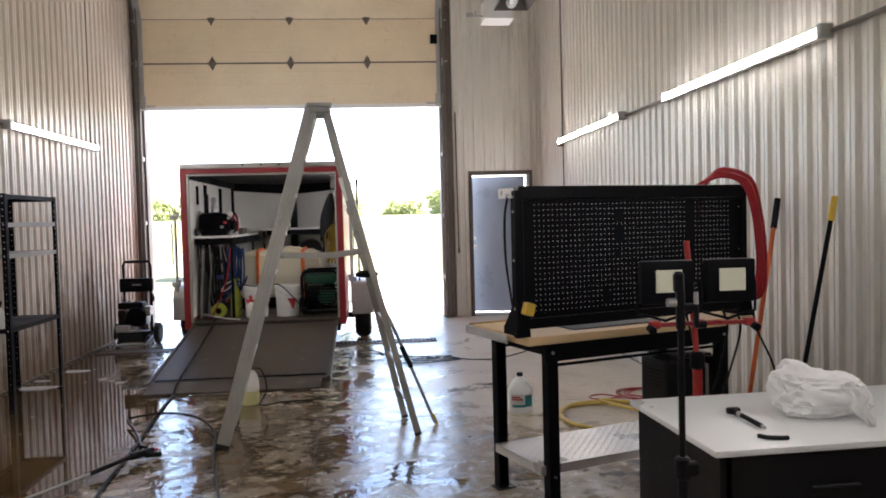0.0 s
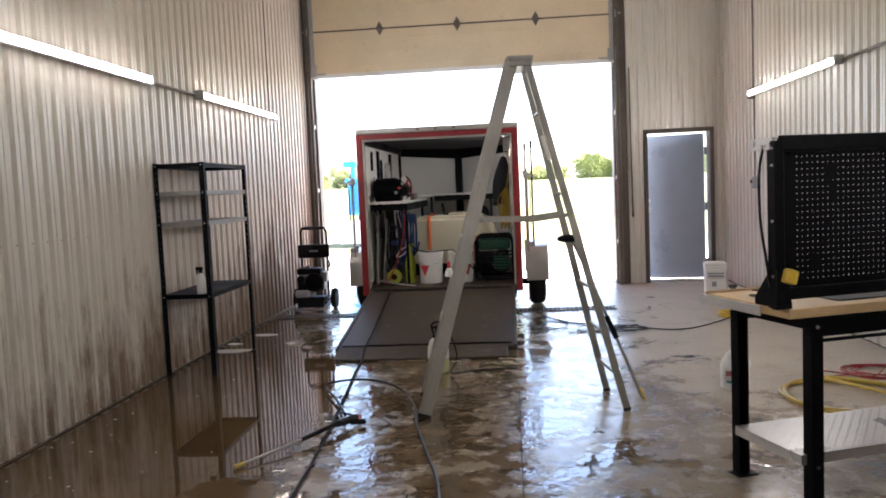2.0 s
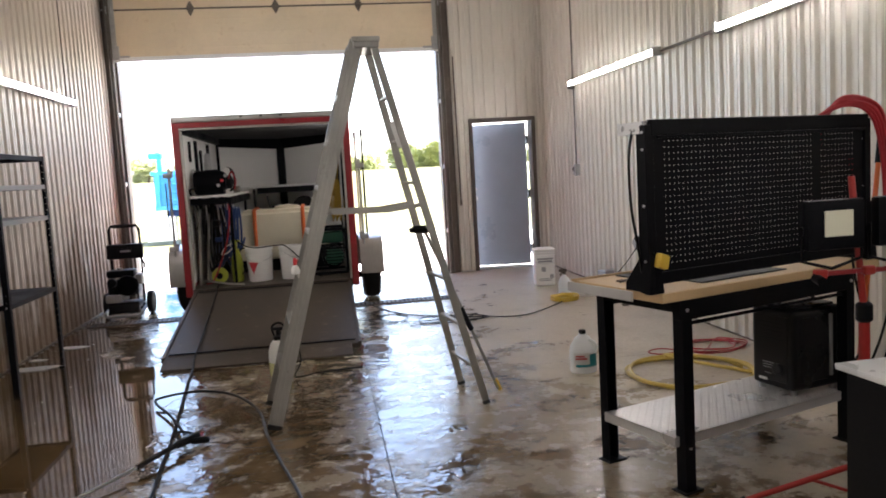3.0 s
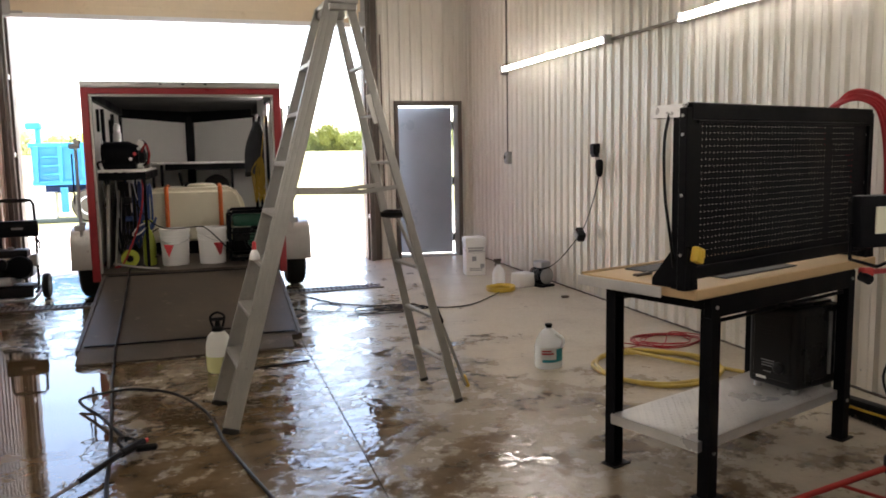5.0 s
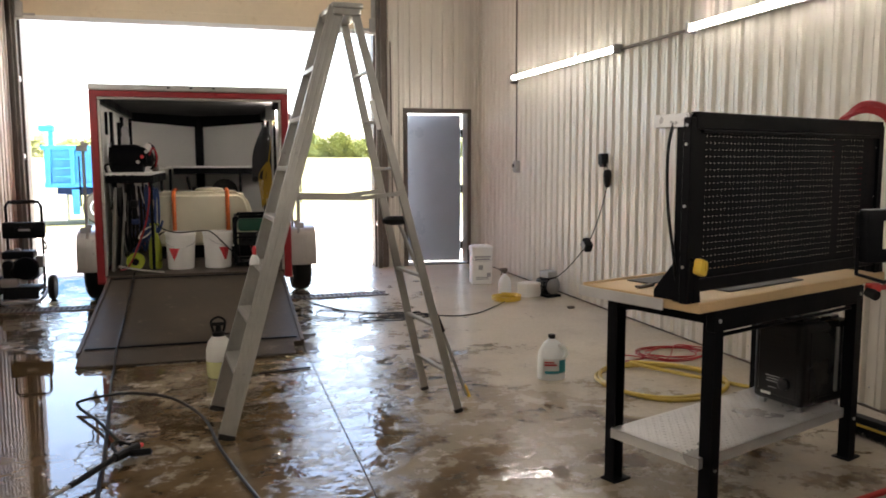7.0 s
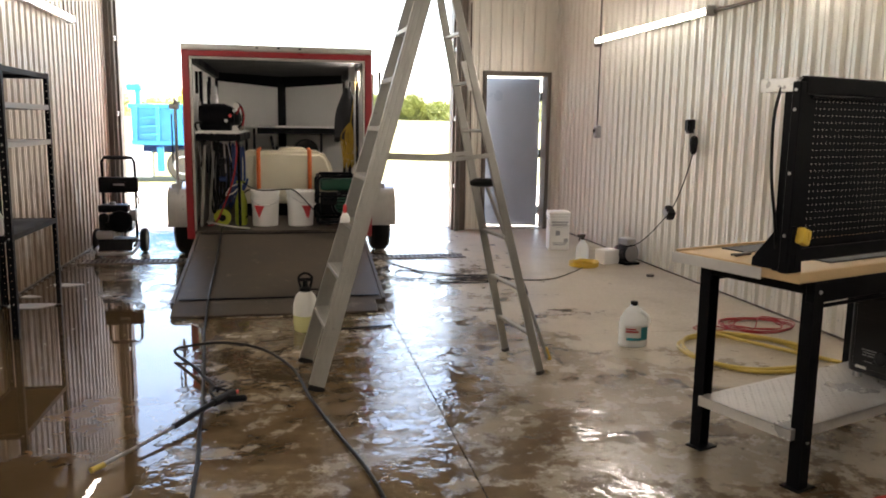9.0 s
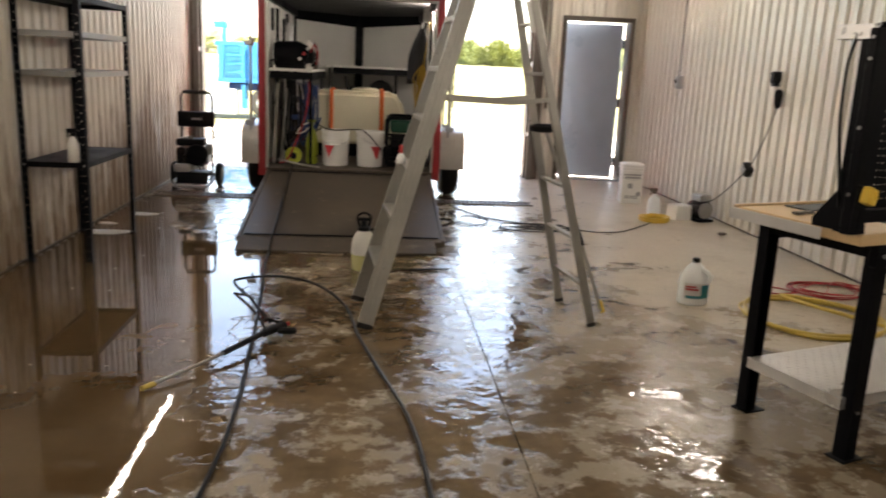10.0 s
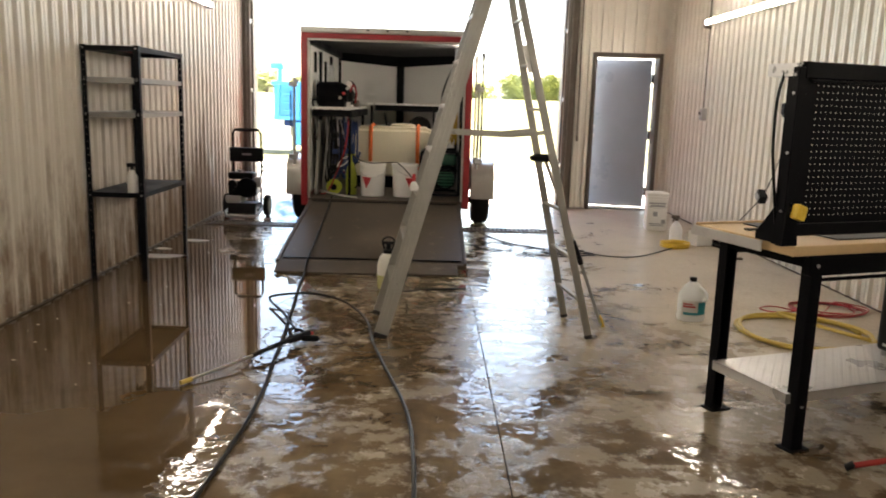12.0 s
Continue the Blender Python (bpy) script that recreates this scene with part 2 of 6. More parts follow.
def open_ground():
    """Pale gravel yard giving way to dry grass."""
    m, t, p, link = nodes_of("open_ground")
    geo = t.nodes.new("ShaderNodeNewGeometry")
    sep = t.nodes.new("ShaderNodeSeparateXYZ")
    link(geo.outputs["Position"], sep.inputs[0])
    gravel = mix(t, noise_at(t, 24, 6, 0.7), (0.42, 0.38, 0.32), (0.66, 0.62, 0.55))
    grass = mix(t, noise_at(t, 1.5, 6, 0.7), (0.085, 0.088, 0.03), (0.175, 0.165, 0.065))
    line = maths(t, "ADD", sep.outputs[1], maths(t, "MULTIPLY", noise_at(t, 0.4, 5), 8.0))
    link(mix(t, ramp(t, maths(t, "MULTIPLY_ADD", line, 0.2, -4.3), (0.3, 0), (0.7, 1)), gravel, grass), p.inputs["Base Color"])
    p.inputs["Roughness"].default_value = 0.95
    bump(t, p, noise_at(t, 30, 6, 0.7), 0.5, 0.02)
    return m


def clear(name, tint=(1, 1, 1), rough=0.05, ior=1.45, transmission=1.0):
    m, t, p, link = nodes_of(name)
    p.inputs["Base Color"].default_value = (*tint, 1)
    p.inputs["Roughness"].default_value, p.inputs["IOR"].default_value = rough, ior
    p.inputs["Transmission Weight"].default_value = transmission
    return m


def glow(name, color, power):
    m, t, p, link = nodes_of(name)
    p.inputs["Base Color"].default_value = (0.9, 0.9, 0.9, 1)
    p.inputs["Emission Color"].default_value = (*color, 1)
    p.inputs["Emission Strength"].default_value = power
    return m


MAT["wall_metal"], MAT["wet_concrete"], MAT["open_ground"] = wall_metal(), wet_concrete(), open_ground()
MAT["jug_plastic"] = clear("jug_plastic", (0.93, 0.955, 0.955), 0.36, 1.2, 0.22)
MAT["sprayer_plastic"] = clear("sprayer_plastic", (0.93, 0.92, 0.86), 0.35, 1.25, 0.4)
MAT["sprayer_liquid"] = clear("sprayer_liquid", (0.85, 0.84, 0.42), 0.2, 1.3, 0.3)
MAT["bag_plastic"] = clear("bag_plastic", (0.93, 0.93, 0.92), 0.38, 1.3, 0.25)
# added emission that brightens the trailer interior; the fitting itself only glints
MAT["fill_glow"] = glow("fill_glow", (1.0, 0.95, 0.88), 120.0)
MAT["tube_light"] = glow("tube_light", (1.0, 0.97, 0.92), TUBE_POWER)


# ---- mesh helpers ----
def box(bm, c, s, bevel=0.0, turn=None, seg=1):
    r = bmesh.ops.create_cube(bm, size=1.0)
    m = Matrix.Translation(c) @ (turn.to_4x4() if turn else Matrix()) @ Matrix.Diagonal((*s, 1))
    bmesh.ops.transform(bm, matrix=m, verts=r["verts"])
    if bevel:
        edges = {e for v in r["verts"] for e in v.link_edges}
        bmesh.ops.bevel(bm, geom=list(edges), offset=bevel, segments=seg, affect="EDGES", profile=0.6)
    return bm


def rod(bm, a, b, r0, r1=None, seg=12):
    a, b = Vector(a), Vector(b)
    d = b - a
    m = Matrix.Translation((a + b) / 2) @ d.to_track_quat("Z", "Y").to_matrix().to_4x4()
    bmesh.ops.create_cone(bm, cap_ends=True, segments=seg, radius1=r0, radius2=r0 if r1 is None else r1, depth=d.length, matrix=m)
    return bm


def beam(bm, a, b, w, h, bevel=0.0, side=(0, 1, 0)):
    """A straight bar of section w x h from a to b; w is measured along side."""
    a, b = Vector(a), Vector(b)
    z = (b - a).normalized()
    x = Vector(side)
    x = (x - z * x.dot(z)).normalized()
    turn = Matrix((x, z.cross(x), z)).transposed()
    return box(bm, (a + b) / 2, (w, h, (b - a).length), bevel, turn)


def channel(bm, a, b, w, flange, th, side, inward):
    """A straight U-section from a to b: web of width w along side, flanges turned inward."""
    a, b = Vector(a), Vector(b)
    z = (b - a).normalized()
    x = Vector(side)
    x = (x - z * x.dot(z)).normalized()
    y = z.cross(x)
    if y.dot(Vector(inward)) < 0:
        y = -y
    h = w / 2
    prof = ((-h, 0), (h, 0), (h, flange), (h - th, flange), (h - th, th), (-h + th, th), (-h + th, flange), (-h, flange))
    lo = [bm.verts.new(a + x * u + y * v) for u, v in prof]
    hi = [bm.verts.new(b + x * u + y * v) for u, v in prof]
    for k in range(8):
        bm.faces.new((lo[k], lo[(k + 1) % 8], hi[(k + 1) % 8], hi[k]))
    bm.faces.new(lo[::-1])
    bm.faces.new(hi)
    return bm


def smooth_line(pts, n=8):
    pts = [Vector(p) for p in pts]
    out = []
    for i in range(len(pts) - 1):
        p0, p1, p2, p3 = pts[max(i - 1, 0)], pts[i], pts[i + 1], pts[min(i + 2, len(pts) - 1)]
        for k in range(n):
            u = k / n
            out.append(0.5 * ((2 * p1) + (p2 - p0) * u + (2 * p0 - 5 * p1 + 4 * p2 - p3) * u * u + (3 * p1 - p0 - 3 * p2 + p3) * u ** 3))
    return out + [pts[-1]]


def pipe(bm, pts, r, seg=8, bend=6):
    line = smooth_line(pts, bend) if bend else [Vector(p) for p in pts]
    rings, up = [], None
    for i, p in enumerate(line):
        d = (line[min(i + 1, len(line) - 1)] - line[max(i - 1, 0)]).normalized()
        if up is None:
            up = d.orthogonal().normalized()
        up = (up - d * up.dot(d))
        up = up.normalized() if up.length > 1e-6 else d.orthogonal().normalized()
        s = d.cross(up)
        rings.append([bm.verts.new(p + r * (math.cos(2 * math.pi * k / seg) * up + math.sin(2 * math.pi * k / seg) * s)) for k in range(seg)])
    for a, b in zip(rings, rings[1:]):
        for k in range(seg):
            bm.faces.new((a[k], a[(k + 1) % seg], b[(k + 1) % seg], b[k]))
    bm.faces.new(rings[0][::-1])
    bm.faces.new(rings[-1])
    return bm


def lathe(bm, prof, at=(0, 0, 0), seg=20, axis="z", squash=(1, 1)):
    """Turns (radius, height) pairs round an axis; closed at both ends."""
    rings = []
    for r, h in prof:
        ring = []
        for k in range(seg):
            a = 2 * math.pi * k / seg
            u, v = r * math.cos(a) * squash[0], r * math.sin(a) * squash[1]
            q = {"z": (u, v, h), "y": (u, h, v), "x": (h, u, v)}[axis]
            ring.append(bm.verts.new(Vector(at) + Vector(q)))
        rings.append(ring)
    for a, b in zip(rings, rings[1:]):
        for k in range(seg):
            bm.faces.new((a[k], a[(k + 1) % seg], b[(k + 1) % seg], b[k]))
    bm.faces.new(rings[0][::-1])
    bm.faces.new(rings[-1])
    return bm


def slab(bm, poly, a, b, axis="y", at=(0, 0, 0)):
    """A flat outline pushed from a to b along an axis."""
    def q(u, v, w):
        return Vector(at) + Vector({"y": (u, w, v), "x": (w, u, v), "z": (u, v, w)}[axis])
    lo = [bm.verts.new(q(u, v, a)) for u, v in poly]
    hi = [bm.verts.new(q(u, v, b)) for u, v in poly]
    n = len(poly)
    for k in range(n):
        bm.faces.new((lo[k], lo[(k + 1) % n], hi[(k + 1) % n], hi[k]))
    bm.faces.new(lo[::-1])
    bm.faces.new(hi)
    return bm


def mesh_from(bm, name, material, smooth=True):
    bmesh.ops.recalc_face_normals(bm, faces=bm.faces)
    me = bpy.data.meshes.new(name)
    bm.to_mesh(me)
    bm.free()
    me.materials.append(MAT[material])
    if smooth:
        me.shade_smooth()
        me.set_sharp_from_angle(angle=radians(35))
    return me


def part(name, bm, material, parent, label=""):
    ob = new(name, mesh_from(bm, name, material))
    ob.parent = parent
    return tagged(ob, label)


def thing(name, label, category, m=None, group="", kind="", bm=None, material=None):
    ob = new(name, mesh_from(bm, name, material) if bm else None)
    if m:
        ob.matrix_world = m
    return tagged(ob, label, category, group, kind)


def B():
    return bmesh.new()


def perforated(nx, nz, pitch_x, pitch_z, hole, thick, name, material, skip=None):
    """A thin sheet in x and z, from the origin, with a diamond-cut hole in each cell; real holes through real thickness."""
    verts, faces = [], []
    for layer in (0.0, thick):
        base = len(verts)
        for j in range(nz + 1):
            for i in range(nx + 1):
                verts.append((i * pitch_x, layer, j * pitch_z))
        for j in range(nz):
            for i in range(nx):
                c = [base + j * (nx + 1) + i, base + j * (nx + 1) + i + 1, base + (j + 1) * (nx + 1) + i + 1, base + (j + 1) * (nx + 1) + i]
                if skip and skip(i, j):
                    faces.append(tuple(c))
                    continue
                k, cx, cz = len(verts), (i + 0.5) * pitch_x, (j + 0.5) * pitch_z
                for a in range(8):
                    ang = math.pi * (a / 4 + 1.25)
                    verts.append((cx + hole * math.cos(ang), layer, cz + hole * math.sin(ang)))
                for a in range(4):
                    faces.append((c[a], c[(a + 1) % 4], k + (2 * a + 2) % 8, k + 2 * a + 1, k + 2 * a))
    me = bpy.data.meshes.new(name)
    me.from_pydata(verts, [], faces)
    me.materials.append(MAT[material])
    return me


# ---- the bay ----
XL, XR, YF, YB, ZC = -2.16, 3.72, 12.0, -4.0, 5.6
RIB = 0.1525


def ribbed_sheet(width, height, deep=0.026):
    """A ribbed steel sheet from the origin along x, up z, ribs standing out to -y, with a folded lip at each side."""
    verts, faces, xs = [], [], []
    x = 0.0
    while x < width - 1e-6:
        for dx, d in ((0.0, 0.0), (0.029, 0.0), (0.043, 1.0), (0.076, 1.0), (0.0795, 0.80), (0.085, 0.80), (0.0885, 1.0), (0.1215, 1.0), (0.1355, 0.0)):
            if x + dx < width:
                xs.append((x + dx, d))
        x += RIB
    xs.append((width, 0.0))
    for z in (0.0, height):
        for px, d in xs:
            verts.append((px, -d * deep, z))
    n = len(xs)
    for z in (0.0, height):
        for px, d in xs:
            verts.append((px, -d * deep + 0.002, z))
    for i in range(n - 1):
        faces.append((i, i + 1, n + i + 1, n + i))
        faces.append((2 * n + i, 3 * n + i, 3 * n + i + 1, 2 * n + i + 1))
        faces.append((i, 2 * n + i, 2 * n + i + 1, i + 1))
        faces.append((n + i, n + i + 1, 3 * n + i + 1, 3 * n + i))
    me = bpy.data.meshes.new("sheet")
    me.from_pydata(verts, [], faces)
    me.materials.append(MAT["wall_metal"])
    return me


def sheets(wall, place, turn, length, z0, z1, cover=RIB * 6):
    """Lays ribbed sheets side by side along a wall; each is one piece."""
    done, cache = 0.0, {}
    while done < length - 1e-4:
        w = min(cover, length - done)
        key = round(w, 3)
        if key not in cache:
            cache[key] = ribbed_sheet(w, z1 - z0)
        ob = new("sheet", cache[key])
        ob.matrix_world = Matrix.Translation(place) @ turn @ Matrix.Translation((done, 0, z0))
        ob.parent = wall
        done += w


def screws(wall, spots, out):
    """Rows of small hex screw heads that hold the sheets to the girts behind."""
    verts, faces = [], []
    o = Vector(out).normalized()
    s, u = o.orthogonal().normalized(), o.cross(o.orthogonal().normalized())
    for c in spots:
        c, k = Vector(c), len(verts)
        for r, h in ((0.007, 0.0), (0.005, 0.005)):
            for a in range(6):
                g = math.pi * a / 3
                verts.append(c + o * h + s * r * math.cos(g) + u * r * math.sin(g))
        faces += [(k + a, k + (a + 1) % 6, k + 6 + (a + 1) % 6, k + 6 + a) for a in range(6)]
        faces.append(tuple(range(k + 6, k + 12)))
    me = bpy.data.meshes.new("screws")
    me.from_pydata(verts, [], faces)
    me.materials.append(MAT["galvanised"])
    ob = new("screws", me)
    ob.parent = wall
    tagged(ob, "", "", "", "stuff")


def wall_slab(name, lo, hi, label, material="ceiling_white"):
    c = [(a + b) / 2 for a, b in zip(lo, hi)]
    s = [b - a for a, b in zip(lo, hi)]
    return thing(name, label, "wall", kind="structure", bm=box(B(), c, s), material=material)


wall_left = wall_slab("wall_left", (XL - 0.22, YB, -0.1), (XL - 0.004, YF + 0.2, ZC), "off-white ribbed steel wall streaked with brown splashes near the floor")
sheets(wall_left, (XL, YB, 0), Matrix.Rotation(radians(90), 4, "Z"), YF - YB, 0.02, ZC)
wall_right = wall_slab("wall_right", (XR + 0.004, YB, -0.1), (XR + 0.22, YF + 0.2, ZC), "off-white ribbed steel wall of the wash bay")
sheets(wall_right, (XR, YF, 0), Matrix.Rotation(radians(-90), 4, "Z"), YF - YB, 0.02, ZC)
screws(wall_right, [(XR - 0.001, YF - (0.012 + RIB * k), z) for k in range(104) for z in (0.12, 1.22, 2.9, 4.3)], (-1, 0, 0))
screws(wall_left, [(XL + 0.001, YB + (0.012 + RIB * k), z) for k in range(104) for z in (0.12, 1.22, 2.9, 4.3)], (1, 0, 0))
wall_back = wall_slab("wall_back", (XL - 0.2, YB - 0.2, -0.1), (XR + 0.2, YB, ZC), "off-white plain steel wall closing the bay")

# far wall: a big doorway for vehicles and a small one for people
ODX0, ODX1, ODZ = -2.0, 2.2, 4.27
MDX0, MDX1, MDZ = 2.6, 3.554, 2.14
wall_far = thing("wall_far", "off-white ribbed steel end wall with two doorways", "wall", kind="structure", bm=box(box(box(box(B(),
    ((XL + ODX0) / 2, YF + 0.1, ZC / 2), (ODX0 - XL, 0.2, ZC)),
    ((ODX0 + ODX1) / 2, YF + 0.1, (ODZ + ZC) / 2), (ODX1 - ODX0, 0.2, ZC - ODZ)),
    ((ODX1 + MDX0) / 2, YF + 0.1, ZC / 2), (MDX0 - ODX1, 0.2, ZC)),
    ((MDX0 + XR) / 2, YF + 0.1, (MDZ + ZC) / 2), (XR - MDX0, 0.2, ZC - MDZ)), material="ceiling_white")
part("wall_return", box(B(), ((MDX1 + XR) / 2, YF + 0.1, MDZ / 2), (XR - MDX1, 0.2, MDZ)), "ceiling_white", wall_far)
flat = Matrix()
sheets(wall_far, (ODX1 + 0.15, YF - 0.004, 0), flat, MDX0 - ODX1 - 0.15, 0.02, MDZ)
sheets(wall_far, (ODX1 + 0.15, YF - 0.004, 0), flat, XR - ODX1 - 0.15, MDZ, ZC)
sheets(wall_far, (MDX1, YF - 0.004, 0), flat, XR - MDX1, 0.02, MDZ)
corner = thing("corner_trim", "off-white folded steel trim in the corner of the walls", "trim", kind="structure",
               bm=box(B(), (XR - 0.035, YF - 0.045, ZC / 2), (0.07, 0.05, ZC), 0.004), material="wall_metal")
ceiling = wall_slab("ceiling", (XL - 0.2, YB - 0.2, ZC), (XR + 0.2, YF + 0.2, ZC + 0.2), "off-white plain ceiling of the wash bay")
tagged(ceiling, category="ceiling")

# floor: slabs parted by sawn joints
floor = thing("floor", "wet mottled concrete floor with a puddle and sawn joints", "floor", kind="structure",
              bm=box(B(), ((XL + XR) / 2, (YB + YF) / 2, -0.06), (XR - XL + 0.4, YF - YB + 0.4, 0.08)), material="dark_void")
GAP = 0.0022
for x0, x1, ys in ((XL - 0.02, 0.752, (YB, 0.4, 9.72, YF + 0.2)), (0.752, XR + 0.02, (YB, 0.4, 6.52, YF + 0.2))):
    for y0, y1 in zip(ys, ys[1:]):
        b = box(B(), ((x0 + x1) / 2, (y0 + y1) / 2, -0.01), (x1 - x0 - GAP * 2, y1 - y0 - GAP * 2, 0.02), 0.0015)
        part("slab", b, "wet_concrete", floor)

kerb = thing("baseboard", "dull dirty base flashing along the ribbed wall", "trim", kind="structure",
             bm=box(B(), (XL + 0.0, (YB + YF) / 2, 0.006), (0.03, YF - YB, 0.012), 0.003), material="trim_brown")
kerb_b = thing("baseboard", "dull dirty base flashing along the ribbed wall", "trim", kind="structure",
               bm=box(B(), (XR - 0.0, (YB + YF) / 2, 0.006), (0.03, YF - YB, 0.012), 0.003), material="trim_brown")

# outside
ground = thing("ground", "pale gravel yard running into dry yellow grass", "ground", kind="structure",
               bm=box(B(), (0, 1012.3, -0.55), (3000, 2000, 1.0)), material="open_ground")
rise = thing("ground", "dry grass bank rising at the far side of the yard", "ground", kind="structure",
             bm=slab(B(), ((30, -0.6), (30, -0.06), (40, 0.35), (52, 1.35), (58, 1.75), (66, 1.85), (300, 1.9), (300, -0.6)), -400, 400, "x"), material="open_ground")
apron = thing("pavement", "sun-bleached concrete apron outside the doorway", "pavement", kind="structure",
              bm=box(box(B(), (-0.4, 14.6, -0.03), (7.0, 4.7, 0.06), 0.01), (5.2, 14.6, -0.03), (4.0, 4.7, 0.06), 0.01), material="concrete_out")


# ---- overhead door ----
def overhead_door():
    door = thing("overhead_door", "raised cream sectional overhead door with steel hinges", "door", kind="structure")
    w = ODX1 - ODX0 + 0.10
    cx = (ODX0 + ODX1) / 2
    # sections follow the track: two upright, then bending back under the ceiling
    line = [((0, 11.93, 3.098)), (0, 11.93, 3.728), (0, 11.93, 4.352), (0, 11.62, 4.86), (0, 11.02, 5.02), (0, 10.40, 5.04)]
    for i, (a, b) in enumerate(zip(line, line[1:])):
        a, b = Vector(a), Vector(b)
        d = (b - a).normalized()
        bm = B()
        beam(bm, a + d * 0.006 + Vector((cx, 0, 0)), b - d * 0.006 + Vector((cx, 0, 0)), w, 0.045, 0.006, side=(1, 0, 0))
        n = Vector((0, -d.z, d.y))
        for f in (0.22, 0.5, 0.78):
            q = a.lerp(b, f) + n * 0.024 + Vector((cx, 0, 0))
            beam(bm, q - d * 0.012, q + d * 0.012, w - 0.2, 0.004, 0.0015, side=(1, 0, 0))
        sec = part("section", bm, "cream", door)
        if i:
            # dark brown strip added behind each joint to draw its line
            part("joint_backing", box(B(), a + Vector((cx, -0.004, 0)), (w - 0.02, 0.036, 0.03)), "trim_brown", door)
        for sx in (-1, 1):
            e = Vector((cx + sx * (w / 2 - 0.045), 0, 0))
            part("end_stile", beam(B(), a + e + n * 0.027, b + e + n * 0.027, 0.09, 0.006, 0.001, side=(1, 0, 0)), "galvanised", sec)
        if i:
            for hx in (-1.009, 0.082, 1.168):
                bm = B()
                box(bm, a + Vector((hx, 0, 0)) + n * 0.032, (0.035, 0.02, 0.09), 0.004)
                rod(bm, a + Vector((hx - 0.045, 0, 0)) + n * 0.036, a + Vector((hx + 0.045, 0, 0)) + n * 0.036, 0.012)
                slab(bm, ((-0.055, 0), (0, -0.10), (0.055, 0), (0, 0.10)), 11.895 if i < 3 else a.y - 0.03, 11.901 if i < 3 else a.y - 0.024, "y", (hx, 0, a.z))
                part("hinge", bm, "trim_brown", door, "small dark steel hinge plate")
            for sx in (-1, 1):
                bm = B()
                box(bm, a + Vector((cx + sx * (w / 2 - 0.03), 0, 0)) + n * 0.05, (0.07, 0.03, 0.10), 0.004)
                rod(bm, a + Vector((cx + sx * (w / 2 - 0.03), 0, 0)) + n * 0.06, a + Vector((cx + sx * (w / 2 + 0.07), 0, 0)) + n * 0.06, 0.011)
                part("roller", bm, "galvanised", door)
    part("bottom_seal", box(box(B(), (cx, 11.93, 3.088), (w, 0.05, 0.02), 0.006), (cx, 11.905, 3.115), (w, 0.004, 0.04)), "white_paint", door, "pale bottom rail with a rubber seal")
    for sx in (-1, 1):
        part("corner_bracket", box(box(B(), (cx + sx * (w / 2 - 0.06), 11.893, 3.19), (0.11, 0.03, 0.17), 0.005), (cx + sx * (w / 2 - 0.17), 11.893, 3.135), (0.14, 0.02, 0.025), 0.003), "galvanised", door)
    part("latch", box(box(B(), (cx + w / 2 - 0.12, 11.885, 4.05), (0.10, 0.03, 0.13), 0.006), (cx + w / 2 - 0.12, 11.87, 4.05), (0.045, 0.02, 0.07), 0.004), "black_paint", door)
    for x in (ODX0 - 0.045, ODX1 + 0.045):
        track = [(x, 11.86, 0.02), (x, 11.86, 4.2), (x, 11.82, 4.5), (x, 11.66, 4.80), (x, 11.36, 4.98), (x, 11.0, 5.03), (x, 8.2, 5.05)]
        bm = B()
        for off in ((-0.022, 0, 0), (0.022, 0, 0)):
            pipe(bm, [Vector(p) + Vector(off) for p in smooth_line(track[1:6], 5)], 0.012, 6, 0)
            rod(bm, Vector(track[0]) + Vector(off), Vector(track[1]) + Vector(off), 0.012, seg=8)
            rod(bm, Vector(track[5]) + Vector(off), Vector(track[6]) + Vector(off), 0.012, seg=8)
        box(bm, (x, 11.895, 2.1), (0.05, 0.03, 4.2), 0.003)
        part("track", bm, "dull_steel", door, "dull steel roller track")
        for z in (0.6, 1.5, 2.4, 3.3, 4.1):
            part("bracket", box(B(), (x, 11.94, z), (0.07, 0.10, 0.06), 0.004), "galvanised", door)
        for y in (11.0, 8.4):
            part("hanger", rod(B(), (x, y, 5.05), (x, y, ZC), 0.012), "galvanised", door)
    return door


overhead_door()
jamb = thing("door_jamb", "dark brown steel trim round the big doorway", "trim", kind="structure", material="trim_brown", bm=box(box(box(B(),
    (ODX1 + 0.012, YF + 0.1, 2.1), (0.03, 0.22, 4.2), 0.003), (ODX1 + 0.105, YF - 0.03, 2.6), (0.085, 0.05, 5.2), 0.005), (ODX1 + 0.165, YF - 0.022, 2.6), (0.03, 0.03, 5.2), 0.004))
jamb_b = thing("door_jamb", "dark brown steel trim round the big doorway", "trim", kind="structure", material="trim_brown", bm=box(box(B(),
    (ODX0 - 0.012, YF + 0.1, 2.1), (0.03, 0.22, 4.2), 0.003), (ODX0 - 0.105, YF - 0.03, 2.6), (0.085, 0.05, 5.2), 0.005))


# ---- small door ----
thing("pull_rope", "dark pull rope hanging beside the big doorway", "rope", bm=pipe(box(B(), (2.43, 11.93, 0.98), (0.03, 0.03, 0.08), 0.006), [(2.42, 11.95, 3.0), (2.425, 11.945, 2.0), (2.43, 11.93, 1.0)], 0.010), material="trim_brown")


